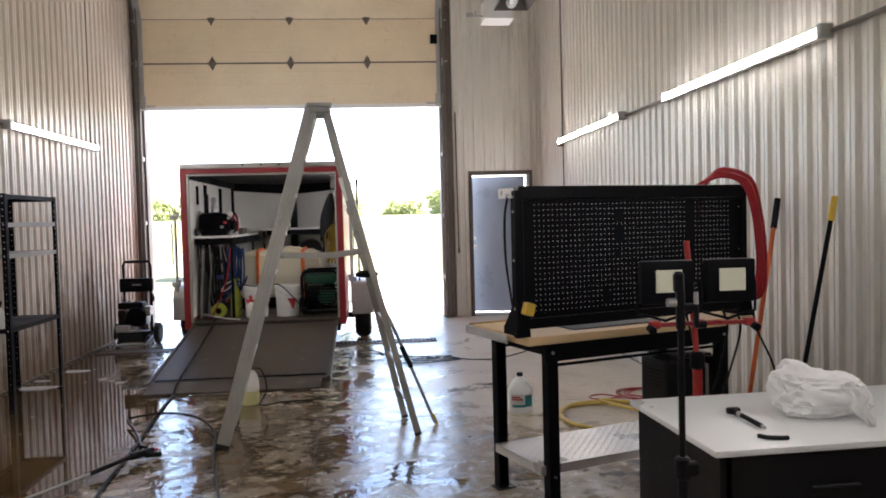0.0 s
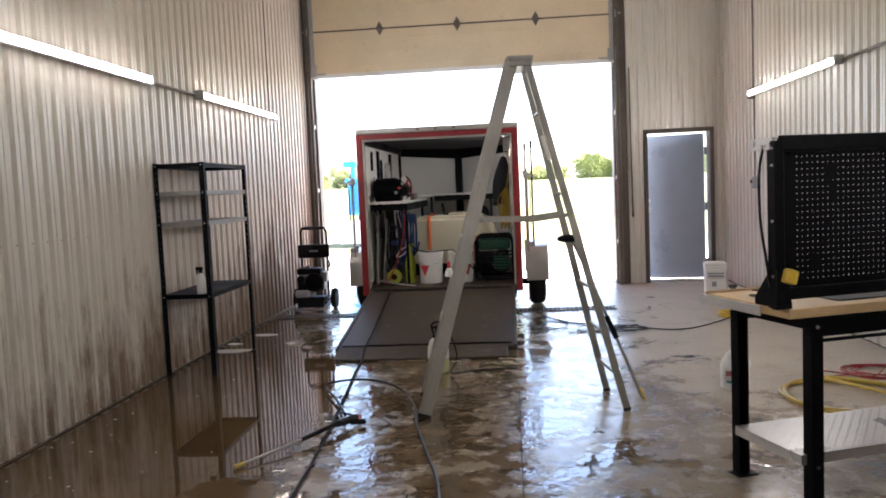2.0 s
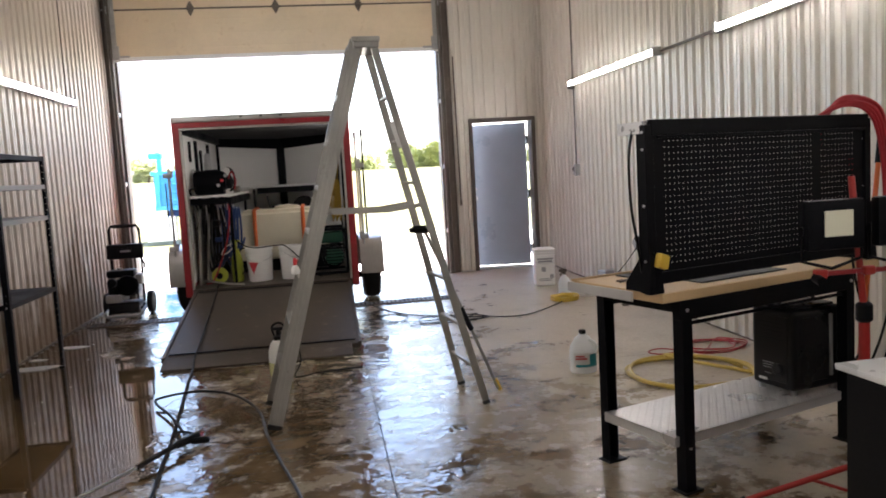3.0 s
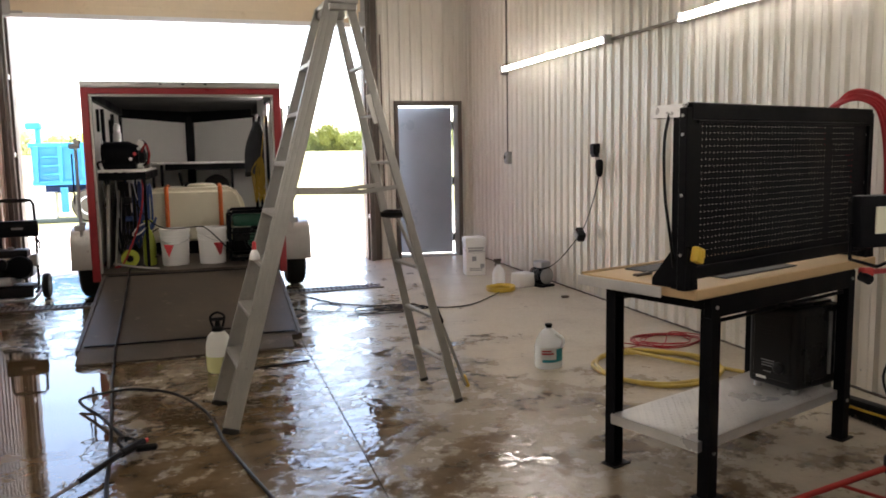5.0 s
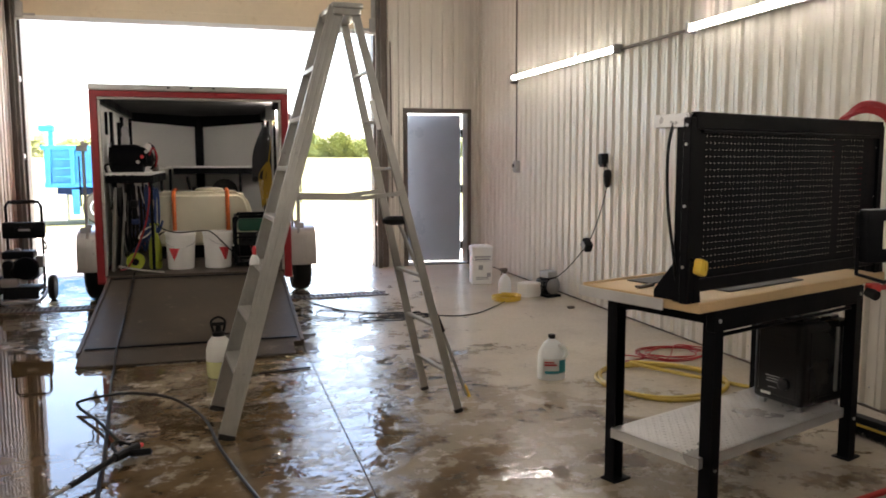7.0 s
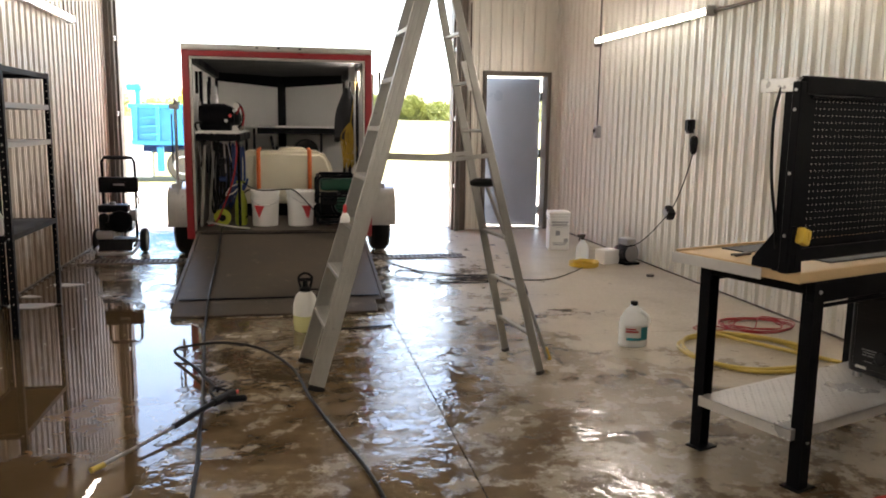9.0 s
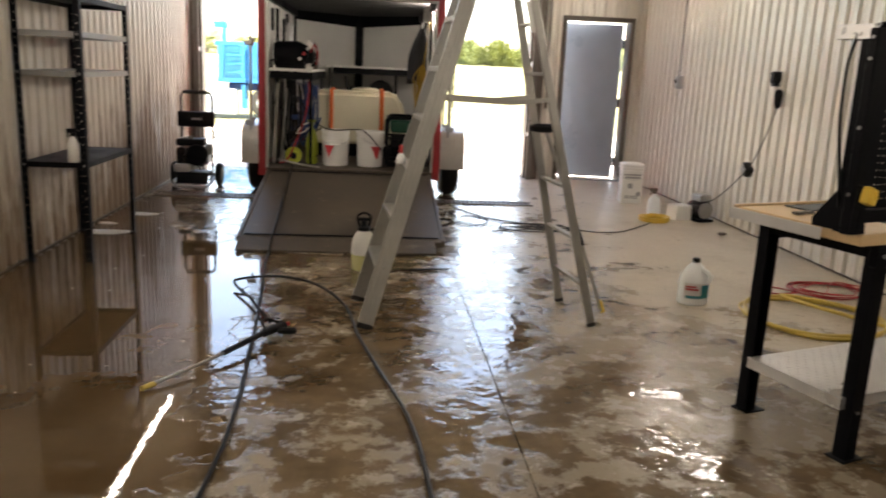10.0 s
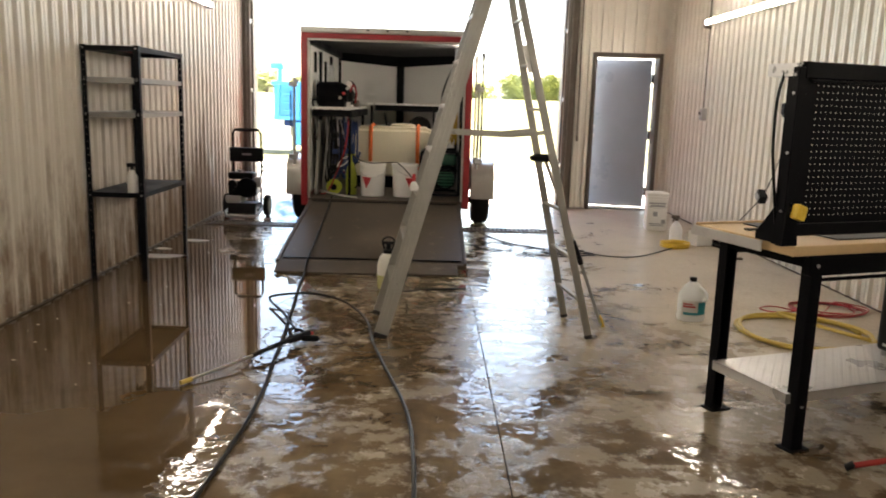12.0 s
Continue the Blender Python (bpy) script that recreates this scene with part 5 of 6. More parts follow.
    for x in (0.022, BL - 0.035):
        up = part("upright", box(box(B(), (x, 0.05, 1.23), (0.045, 0.035, 0.70), 0.003), (x, 0.085, 1.23), (0.004, 0.05, 0.70)), "black_paint", t)
        bm = slab(B(), ((0.012, BT), (0.20, BT), (0.20, BT + 0.03), (0.09, BT + 0.17), (0.02, BT + 0.17), (0.012, BT + 0.06)), x - 0.003, x + 0.003, "x")
        slab(bm, ((-0.004, BT), (0.075, BT), (0.06, BT + 0.13), (0.005, BT + 0.17)), 0.014, 0.022, "y", (x - 0.035, 0, 0))
        part("gusset", bm, "black_paint", up, "black steel foot bracket")
        for z in (1.02, 1.25, 1.48, 1.55):
            part("bolt", rod(B(), (x - 0.022, 0.05, z), (x - 0.028, 0.05, z), 0.006, seg=6), "steel", up)
    part("top_rail", box(box(B(), (BL / 2, 0.045, 1.568), (BL - 0.06, 0.03, 0.065), 0.004), (BL / 2, 0.03, 1.528), (BL - 0.12, 0.012, 0.012), 0.003), "black_paint", t)
    part("bottom_rail", box(B(), (BL / 2, 0.045, 0.945), (BL - 0.06, 0.03, 0.05), 0.004), "black_paint", t)
    bm = box(box(B(), (BL / 2, 0.13, 1.592), (BL - 0.02, 0.16, 0.006), 0.001), (0.012, 0.13, 1.57), (0.004, 0.16, 0.05))
    box(bm, (BL / 2, 0.21, 1.57), (BL - 0.02, 0.004, 0.05))
    part("top_shelf", bm, "plate", t, "bright diamond plate shelf behind the board")
    bm = pipe(B(), [(0.015, 0.125, 1.56), (0.0, 0.135, 1.45), (-0.004, 0.125, 1.25), (0.008, 0.105, 1.08), (0.03, 0.10, 0.93)], 0.006)
    part("lamp_cord", bm, "hose_black", t, "black cord hanging behind the board")


workbench()


def on_bench(x, y, z, turn=0):
    return BEN @ pose(x, y, z, 0, 0, turn)


m1 = thing("bench_mat", "dark grey rubber mat on the wooden worktop", "mat", on_bench(0, 0, BT), bm=box(B(), (0.62, 0.15, 0.004), (0.55, 0.14, 0.006), 0.002), material="mat_grey")
m2 = thing("bench_mat", "dark grey rubber mat on the wooden worktop", "mat", on_bench(0, 0, BT), bm=box(B(), (0.42, 0.475, 0.004), (0.34, 0.13, 0.006), 0.002), material="mat_grey")
tb = thing("tape_measure", "yellow tape measure clipped to the board's bracket", "tape measure", on_bench(0.045, 0.005, BT + 0.135, 10),
           bm=box(box(B(), (0, 0, 0), (0.062, 0.035, 0.062), 0.012, Matrix.Rotation(0.3, 3, "Y"), 2), (0.01, -0.019, 0.005), (0.02, 0.004, 0.03), 0.001), material="yellow")
kn = thing("pliers", "small rusty pliers lying on the worktop", "tool", on_bench(0.12, 0.36, BT), bm=beam(beam(B(), (0, 0, 0.008), (0.1, 0.02, 0.008), 0.012, 0.012, 0.003), (0, 0.02, 0.008), (0.1, 0, 0.008), 0.012, 0.01, 0.003), material="trim_brown")


def black_case():
    t = thing("speaker_case", "black upright machine case with carry handle on the lower shelf", "case", on_bench(1.128, 0.212, 0.2495, -6))
    part("body", box(B(), (0, 0, 0.225), (0.33, 0.27, 0.40), 0.028, seg=4), "case_plastic", t)
    part("side_panel", box(B(), (-0.166, 0, 0.225), (0.006, 0.205, 0.33), 0.0025), "case_plastic", t)
    for z in (0.275, 0.295, 0.315, 0.335, 0.355):
        part("vent_slot", box(B(), (-0.1695, 0.0, z), (0.003, 0.15, 0.006)), "dark_void", t)
    part("lid", box(B(), (0.0, 0, 0.428), (0.27, 0.21, 0.022), 0.009, seg=2), "case_plastic", t)
    part("handle", pipe(B(), [(-0.11, 0, 0.436), (-0.105, 0, 0.466), (-0.07, 0, 0.474), (0.07, 0, 0.474), (0.105, 0, 0.466), (0.11, 0, 0.436)], 0.011, 8, 3), "case_plastic", t)
    part("front_panel", box(B(), (-0.03, -0.135, 0.225), (0.17, 0.006, 0.32), 0.0025), "case_plastic", t)
    for x in (0.075, 0.128):
        part("rail", box(B(), (x, -0.140, 0.235), (0.017, 0.014, 0.31), 0.005, seg=2), "galvanised", t, "bright metal rail")
    for z, w in ((0.15, 0.075), (0.137, 0.06), (0.124, 0.07), (0.095, 0.045)):
        part("label_line", box(B(), (-0.1697, 0.02, z), (0.002, w, 0.0035)), "grey_label", t)
    part("badge", box(B(), (-0.1697, 0.055, 0.062), (0.002, 0.055, 0.013)), "white_plastic", t, "small pale badge")
    part("knob", lathe(B(), ((0.030, -0.168), (0.030, -0.182), (0.022, -0.188), (0.008, -0.189)), (0, -0.045, 0.125), 18, "x"), "case_plastic", t)
    for x in (-0.13, 0.13):
        for y in (-0.10, 0.10):
            part("foot", rod(B(), (x, y, 0.0), (x, y, 0.027), 0.02), "steel", t)


black_case()


def hung_hose():
    """Several turns of red air hose draped over the board's end."""
    t = thing("air_hose", "red air hose coiled over the end of the pegboard", "hose", BEN)
    for k in range(6):
        a, b = 0.012 * k, 0.010 * (k % 3)
        pts = [(1.16 + a, 0.13 + b, 1.575 - 0.03 * k), (1.20 + a, 0.10 + b, 1.612), (1.29, 0.04, 1.645 + 0.008 * k), (1.385 + a * 0.6, -0.01 - b, 1.60 + 0.006 * k), (1.435 + a * 0.6, -0.03 - b, 1.45),
               (1.462 + a * 0.6, -0.035 - b, 1.22), (1.46 + a * 0.6, -0.025 - b, 1.08 - 0.01 * k), (1.47 + a * 0.5, 0.03, 1.02 - 0.008 * k), (1.485 + a * 0.5, 0.10, 1.10), (1.47 + a * 0.5, 0.16, 1.40)]
        part("turn", pipe(B(), pts, 0.0095, 8, 6), "red_hose", t)


hung_hose()


# ---- desk in the foreground ----
DESK = Matrix.Translation((2.124, 2.652, 0)) @ Matrix.Rotation(radians(2.5), 4, "Z")
DZ = 0.76


def desk():
    t = thing("desk", "white-topped desk with a black body and drawer", "desk", DESK)
    part("desktop", box(B(), (0.72, 0.337, DZ - 0.010), (1.44, 0.674, 0.020), 0.004, seg=2), "desk_top", t, "plain white laminate top")
    part("side_panel", box(B(), (0.035, 0.337, 0.369), (0.02, 0.63, 0.738), 0.002), "desk_body", t)
    part("side_panel", box(B(), (1.405, 0.337, 0.369), (0.02, 0.63, 0.738), 0.002), "desk_body", t)
    part("back_panel", box(B(), (0.72, 0.63, 0.40), (1.34, 0.018, 0.66), 0.002), "desk_body", t)
    part("front_panel", box(B(), (0.72, 0.036, 0.22), (1.34, 0.018, 0.42), 0.002), "desk_body", t)
    for x in (0.385, 1.05):
        dr = part("drawer", box(B(), (x, 0.030, 0.585), (0.65, 0.02, 0.29), 0.003), "desk_body", t)
        part("handle", box(B(), (x, 0.012, 0.63), (0.16, 0.02, 0.010), 0.004), "black_plastic", dr)


desk()


def plastic_bag():
    bm = B()
    bmesh.ops.create_icosphere(bm, subdivisions=5, radius=1.0)
    for v in bm.verts:
        p = v.co.copy()
        n1 = noise.noise(p * 1.3 + Vector((3, 1, 7)))
        ridge = abs(noise.noise(p * 2.3 + Vector((9, 2, 1))))
        ridge2 = abs(noise.noise(p * 5.5 + Vector((1, 5, 3))))
        ridge3 = abs(noise.noise(p * 11.0 + Vector((4, 8, 2))))
        s = 1.06 + 0.20 * n1 - 0.22 * ridge - 0.13 * ridge2 - 0.02 * ridge3
        p = Vector([math.copysign(abs(c) ** 0.72, c) for c in p])
        knot = 0.045 * max(0.0, 1 - ((p.x + 0.6) ** 2 + p.y ** 2) * 3) * (p.z > 0)
        v.co = Vector((p.x * 0.155 * s, p.y * 0.115 * s, max(-0.066, p.z * 0.074 * s) + 0.066 + knot))
        if v.co.z < 0.004:
            v.co.z = 0.002
    t = thing("plastic_bag", "crumpled translucent white plastic bag on the desk", "bag", DESK @ pose(0.545, 0.34, DZ, 0, 0, -12))
    part("body", bm, "bag_plastic", t)
    bm = B()
    grid = [[bm.verts.new((0.078 + 0.05 * (i / 6 - 0.5) * (1.4 - 0.8 * j / 10) + 0.012 * math.sin(j * 0.9), -0.105 - 0.009 * j - 0.010 * math.sin(i * 1.7 + j * 0.6), max(0.003, 0.10 - 0.0105 * j + 0.008 * math.cos(i * 2.1)))) for i in range(7)] for j in range(11)]
    for j in range(10):
        for i in range(6):
            bm.faces.new((grid[j][i], grid[j][i + 1], grid[j + 1][i + 1], grid[j + 1][i]))
    bmesh.ops.solidify(bm, geom=bm.faces[:], thickness=0.002)
    part("flap", bm, "bag_plastic", t)


plastic_bag()
fl = thing("flashlight", "black pen-like torch with a steel collar on the desk", "torch", DESK @ pose(0.255, 0.372, DZ + 0.013, 0, 0, -91))
part("barrel", rod(B(), (0.05, 0, 0), (0.18, 0, -0.002), 0.008), "black_plastic", fl)
part("collar", rod(B(), (0.03, 0, 0), (0.055, 0, 0), 0.009), "steel", fl)
part("head", box(rod(B(), (0.03, 0, 0), (0.0, 0, 0), 0.011), (-0.005, 0.0, 0.002), (0.026, 0.045, 0.022), 0.007, seg=2), "black_plastic", fl)
part("tip", rod(B(), (0.18, 0, -0.002), (0.20, 0, -0.003), 0.005), "steel", fl)
thing("rubber_strip", "short bent black rubber handle on the desk", "handle", DESK @ pose(0.190, 0.092, DZ + 0.008), bm=pipe(B(), [(0.0, 0.01, 0), (0.015, -0.012, 0), (0.045, -0.026, 0), (0.075, -0.03, 0)], 0.007), material="black_plastic")


# ---- tripod work light and camera stand ----
def light_stand():
    t = thing("work_light", "red tripod work light with two black lamp heads", "work light", pose(2.57, 3.82, 0))
    part("lower_tube", rod(B(), (0, 0, 0.03), (0, 0, 0.80), 0.021), "red_bright", t)
    part("upper_tube", rod(B(), (0, 0, 0.80), (-0.03, 0.03, 1.33), 0.013), "red_bright", t)
    part("collar", lathe(B(), ((0.02, 0.76), (0.032, 0.77), (0.032, 0.83), (0.02, 0.84)), seg=14), "black_plastic", t)
    for a in (160, 280, 40):
        c, s = math.cos(radians(a)), math.sin(radians(a))
        leg = part("leg", rod(rod(B(), (0.02 * c, 0.02 * s, 0.19), (0.45 * c, 0.45 * s, 0.025), 0.012), (0.015 * c, 0.015 * s, 0.06), (0.20 * c, 0.20 * s, 0.118), 0.007), "red_bright", t)
        part("foot", rod(B(), (0.45 * c, 0.45 * s, 0.033), (0.48 * c, 0.48 * s, 0.010), 0.014), "black_plastic", leg)
    part("leg_collar", lathe(B(), ((0.022, 0.16), (0.035, 0.17), (0.035, 0.23), (0.022, 0.24)), seg=14), "black_plastic", t)
    part("crossbar", box(B(), (0.015, -0.02, 0.968), (0.48, 0.022, 0.018), 0.003), "red_paint", t, "dull red square crossbar")
    for x in (-0.20, 0.0, 0.23):
        part("clamp", box(B(), (x, -0.022, 0.968), (0.05, 0.034, 0.034), 0.006), "red_bright", t)
    for x in (-0.22, 0.25):
        part("knob", rod(B(), (x, -0.02, 0.955), (x, -0.06, 0.945), 0.018), "black_plastic", t)
    for x, w in ((-0.15, 0.235), (0.135, 0.225)):
        bm = box(B(), (x, -0.03, 1.155), (w, 0.05, 0.19), 0.012, seg=2)
        head = part("lamp_head", bm, "black_paint", t, "black flat floodlight head")
        part("lens", box(B(), (x + 0.005, -0.057, 1.16), (0.118, 0.006, 0.098), 0.002), "led_face", head, "pale unlit lamp face")
        for k in range(9):
            part("fin", box(B(), (x - 0.10 + 0.025 * k, 0.008, 1.155), (0.004, 0.03, 0.15)), "black_plastic", head)
        part("yoke", pipe(B(), [(x - 0.125, -0.02, 1.15), (x - 0.125, -0.02, 1.02), (x, -0.02, 0.985), (x + 0.125, -0.02, 1.02), (x + 0.125, -0.02, 1.15)], 0.007, 6, 0), "black_paint", head)
    for k, (x0, x1) in enumerate(((-0.05, -0.02), (0.12, 0.05), (0.18, 0.10), (0.26, 0.33))):
        part("cord", pipe(B(), [(x0, 0.0, 1.02), (x0 + 0.03, 0.02, 0.92), (x1 + 0.05, 0.03, 0.70), (x1 - 0.02, 0.03, 0.55 - 0.03 * k), (x1 + 0.05, 0.05, 0.42)], 0.005), "hose_black", t)


light_stand()


def phone_tripod():
    t = thing("tripod", "slim black tripod pole with a clamp head", "tripod", pose(1.785, 2.06, 0))
    part("pole", rod(rod(B(), (0, 0, 0.25), (0, 0, 0.91), 0.0105), (0, 0, 0.91), (0, 0, 1.25), 0.007), "black_plastic", t)
    part("lock_lever", box(lathe(B(), ((0.011, 0.895), (0.016, 0.90), (0.016, 0.94), (0.011, 0.945)), seg=12), (0.018, -0.005, 0.92), (0.03, 0.02, 0.03), 0.005), "black_plastic", t)
    part("head", box(box(B(), (0, 0, 1.255), (0.018, 0.018, 0.09), 0.005), (-0.003, 0, 1.312), (0.022, 0.02, 0.045), 0.006), "black_plastic", t)
    part("knob", rod(B(), (-0.010, 0, 1.27), (-0.028, 0, 1.27), 0.009), "steel", t)
    part("clamp_arm", box(box(B(), (0.016, 0, 1.258), (0.042, 0.016, 0.016), 0.004), (0.034, 0, 1.24), (0.010, 0.014, 0.05), 0.003), "black_plastic", t)
    part("clamp_screw", rod(B(), (0.034, 0, 1.265), (0.034, 0, 1.29), 0.005), "steel", t)
    part("tilt_knob", rod(B(), (0.036, 0, 1.222), (0.054, 0, 1.222), 0.008), "black_plastic", t)
    for a in (20, 140, 260):
        c, s = math.cos(radians(a)), math.sin(radians(a))
        part("leg", rod(rod(B(), (0.015 * c, 0.015 * s, 0.55), (0.33 * c, 0.33 * s, 0.012), 0.009), (0.012 * c, 0.012 * s, 0.28), (0.17 * c, 0.17 * s, 0.28), 0.005), "black_plastic", t)


phone_tripod()


# ---- poles and floor things by the far side of the bench ----
br = thing("push_broom", "push broom with an orange handle leaning on the ribbed wall", "broom")
part("handle", rod(B(), (3.25, 4.80, 0.09), (3.61, 5.08, 1.40), 0.014), "orange", br, "orange fibreglass handle")
part("grip", rod(B(), (3.595, 5.068, 1.345), (3.645, 5.107, 1.525), 0.019), "black_plastic", br)
part("block", box(B(), (3.33, 4.65, 0.085), (0.07, 0.50, 0.035), 0.008, Matrix.Rotation(radians(8), 3, "Z")), "black_plastic", br)
part("stripe", box(B(), (3.33, 4.65, 0.062), (0.074, 0.50, 0.012), 0.002, Matrix.Rotation(radians(8), 3, "Z")), "yellow", br)
bm = B()
for k in range(48):
    for j in range(4):
        rod(bm, (3.31 + 0.014 * j, 4.41 + 0.010 * k, 0.058), (3.30 + 0.02 * j + random.uniform(-0.004, 0.004), 4.41 + 0.010 * k, 0.0), 0.003, 0.003, 4)
part("bristles", bm, "black_plastic", br)
br["label"] = "push broom with an orange handle leaning on the ribbed wall"
sqg = thing("floor_squeegee", "black pole with a yellow grip leaning on the ribbed wall", "squeegee")
part("handle", rod(B(), (3.30, 4.42, 0.06), (3.612, 4.49, 1.41), 0.013), "black_paint", sqg)
part("grip", rod(B(), (3.607, 4.489, 1.39), (3.637, 4.496, 1.52), 0.020, 0.017), "yellow", sqg, "yellow plastic grip")
part("blade", box(box(B(), (3.30, 4.22, 0.055), (0.05, 0.45, 0.03), 0.006), (3.30, 4.22, 0.02), (0.012, 0.46, 0.04), 0.002), "black_plastic", sqg)


def coil(name, label, mat, cx, cy, rx, ry, turns, r, tail=(), stray=0.05):
    pts = []
    n = int(turns * 12)
    for k in range(n + 1):
        a = 2 * math.pi * k / 12
        w = 1 + stray * math.sin(k * 1.7) + 0.6 * stray * math.sin(k * 0.37) + 2.2 * stray * math.sin(k * 0.131)
        pts.append((cx + rx * w * math.cos(a), cy + ry * w * math.sin(a), r + (k // 12) * r * 0.8 + 0.002 * (k % 2)))
    thing(name, label, "hose", bm=pipe(B(), pts + list(tail), r, 8, 4), material=mat)


coil("coiled_hose", "yellow hose lying in a loose coil on the floor", "yellow_hose", 2.86, 5.92, 0.37, 0.37, 2.3, 0.0125, ((3.3, 5.65, 0.0125), (3.5, 5.4, 0.0125)))
coil("extension_lead", "thin red cord coiled on the floor by the wall", "red_hose", 3.34, 6.56, 0.22, 0.17, 5.2, 0.0045, ((3.2, 6.42, 0.006), (2.98, 6.62, 0.006), (2.84, 6.56, 0.006), (2.90, 6.46, 0.006), (3.1, 6.50, 0.006)), 0.10)


def jug():
    t = thing("bleach_jug", "clear gallon jug with a teal label and dark cap", "jug", pose(2.222, 6.225, 0))
    prof = ((0.072, 0.0), (0.077, 0.008), (0.077, 0.15), (0.072, 0.185), (0.045, 0.24), (0.022, 0.262), (0.020, 0.275))
    part("bottle", lathe(B(), prof, seg=24, squash=(1.22, 0.98)), "jug_plastic", t)
    part("liquid", lathe(B(), ((0.066, 0.004), (0.0735, 0.01), (0.0735, 0.045)), seg=20, squash=(1.22, 0.98)), "jug_plastic", t)
    part("cap", lathe(B(), ((0.024, 0.268), (0.024, 0.292), (0.020, 0.295)), seg=18), "black_plastic", t)
    part("handle", pipe(B(), [(0.03, -0.045, 0.235), (0.068, -0.062, 0.205), (0.075, -0.066, 0.17), (0.062, -0.058, 0.142)], 0.012), "jug_plastic", t)
    def band(a0, a1, z0, z1, mat, nm, lb):
        bm = B()
        ps = [radians(a0 + (a1 - a0) * k / 8) for k in range(9)]
        lo = [bm.verts.new((0.0785 * 1.22 * math.cos(a), 0.0785 * 0.98 * math.sin(a), z0)) for a in ps]
        hi = [bm.verts.new((0.0785 * 1.22 * math.cos(a), 0.0785 * 0.98 * math.sin(a), z1)) for a in ps]
        for k in range(8):
            bm.faces.new((lo[k], lo[k + 1], hi[k + 1], hi[k]))
        bmesh.ops.solidify(bm, geom=bm.faces[:], thickness=0.0008)
        part(nm, bm, mat, t, lb)
    band(215, 330, 0.045, 0.145, "white_plastic", "label", "white paper label")
    for a0, a1, z0, z1, mat in ((283, 325, 0.05, 0.135, "teal_label"), (225, 283, 0.048, 0.066, "teal_label"), (222, 262, 0.118, 0.128, "red_label"), (222, 272, 0.100, 0.112, "red_label")):
        bm = B()
        ps = [radians(a0 + (a1 - a0) * k / 6) for k in range(7)]
        lo = [bm.verts.new((0.0797 * 1.22 * math.cos(a), 0.0797 * 0.98 * math.sin(a), z0)) for a in ps]
        hi = [bm.verts.new((0.0797 * 1.22 * math.cos(a), 0.0797 * 0.98 * math.sin(a), z1)) for a in ps]
        for k in range(6):
            bm.faces.new((lo[k], lo[k + 1], hi[k + 1], hi[k]))
        bmesh.ops.solidify(bm, geom=bm.faces[:], thickness=0.0006)
        part("print", bm, mat, t)


jug()


def tall_pail():
    t = thing("pail", "tall square white pail with grey print beside the wall", "bucket", pose(3.10, 10.22, 0, 0, 0, -8))
    part("body", box(B(), (0, 0, 0.20), (0.235, 0.215, 0.40), 0.022, seg=3), "white_plastic", t)
    part("rim", box(box(B(), (0, 0, 0.395), (0.25, 0.23, 0.022), 0.008, seg=2), (0, 0, 0.365), (0.244, 0.224, 0.012), 0.005), "white_plastic", t)
    part("lid", box(box(B(), (0, 0, 0.425), (0.248, 0.228, 0.04), 0.014, seg=2), (0, 0, 0.447), (0.18, 0.16, 0.012), 0.005), "white_plastic", t)
    for x, z, w, h in ((0.0, 0.325, 0.19, 0.018), (0.0, 0.295, 0.17, 0.022), (-0.02, 0.20, 0.05, 0.055), (0.0, 0.085, 0.16, 0.010), (0.0, 0.065, 0.15, 0.010), (0.075, 0.115, 0.045, 0.045)):
        part("print", box(B(), (x, -0.109, z), (w, 0.003, h)), "grey_label", t)
    part("handle", pipe(B(), [(-0.126, 0, 0.37), (-0.128, -0.08, 0.32), (-0.10, -0.122, 0.285), (0, -0.124, 0.27), (0.10, -0.122, 0.285), (0.128, -0.08, 0.32), (0.126, 0, 0.37)], 0.003, 6), "steel", t)


tall_pail()
sj = thing("trigger_bottle", "clear trigger spray bottle with a dark head on the floor", "spray bottle", pose(3.10, 9.42, 0))
part("bottle", lathe(B(), ((0.06, 0), (0.068, 0.01), (0.068, 0.13), (0.05, 0.18), (0.018, 0.215), (0.016, 0.23)), seg=18), "jug_plastic", sj)
part("trigger", box(box(lathe(B(), ((0.02, 0.225), (0.02, 0.25)), seg=12), (-0.015, 0, 0.268), (0.09, 0.028, 0.035), 0.008), (-0.035, 0, 0.235), (0.014, 0.016, 0.05), 0.004, Matrix.Rotation(0.4, 3, "Y")), "trim_brown", sj)
coil("extension_lead", "bright yellow extension cord coiled on the floor", "yellow", 2.99, 9.08, 0.13, 0.13, 5.3, 0.009)
wb = thing("carton", "small white plastic carton on the floor", "carton", bm=box(box(B(), (3.30, 9.22, 0.075), (0.20, 0.16, 0.15), 0.012, Matrix.Rotation(0.3, 3, "Z"), 2), (3.30, 9.22, 0.152), (0.14, 0.1, 0.01), 0.004, Matrix.Rotation(0.3, 3, "Z")), material="white_plastic")
pm = thing("small_pump", "small grey electric pump standing by the wall", "pump", pose(3.50, 9.18, 0, 0, 0, 15))
part("base", box(B(), (0, 0, 0.012), (0.18, 0.22, 0.024), 0.004), "black_paint", pm)
part("motor", lathe(B(), ((0.05, -0.10), (0.085, -0.09), (0.09, 0.06), (0.06, 0.09)), (0, 0, 0.115), 18, "y"), "galvanised", pm)
for k in range(7):
    part("fin", lathe(B(), ((0.094, -0.004), (0.094, 0.004)), (0, -0.075 + 0.022 * k, 0.115), 18, "y"), "black_paint", pm)
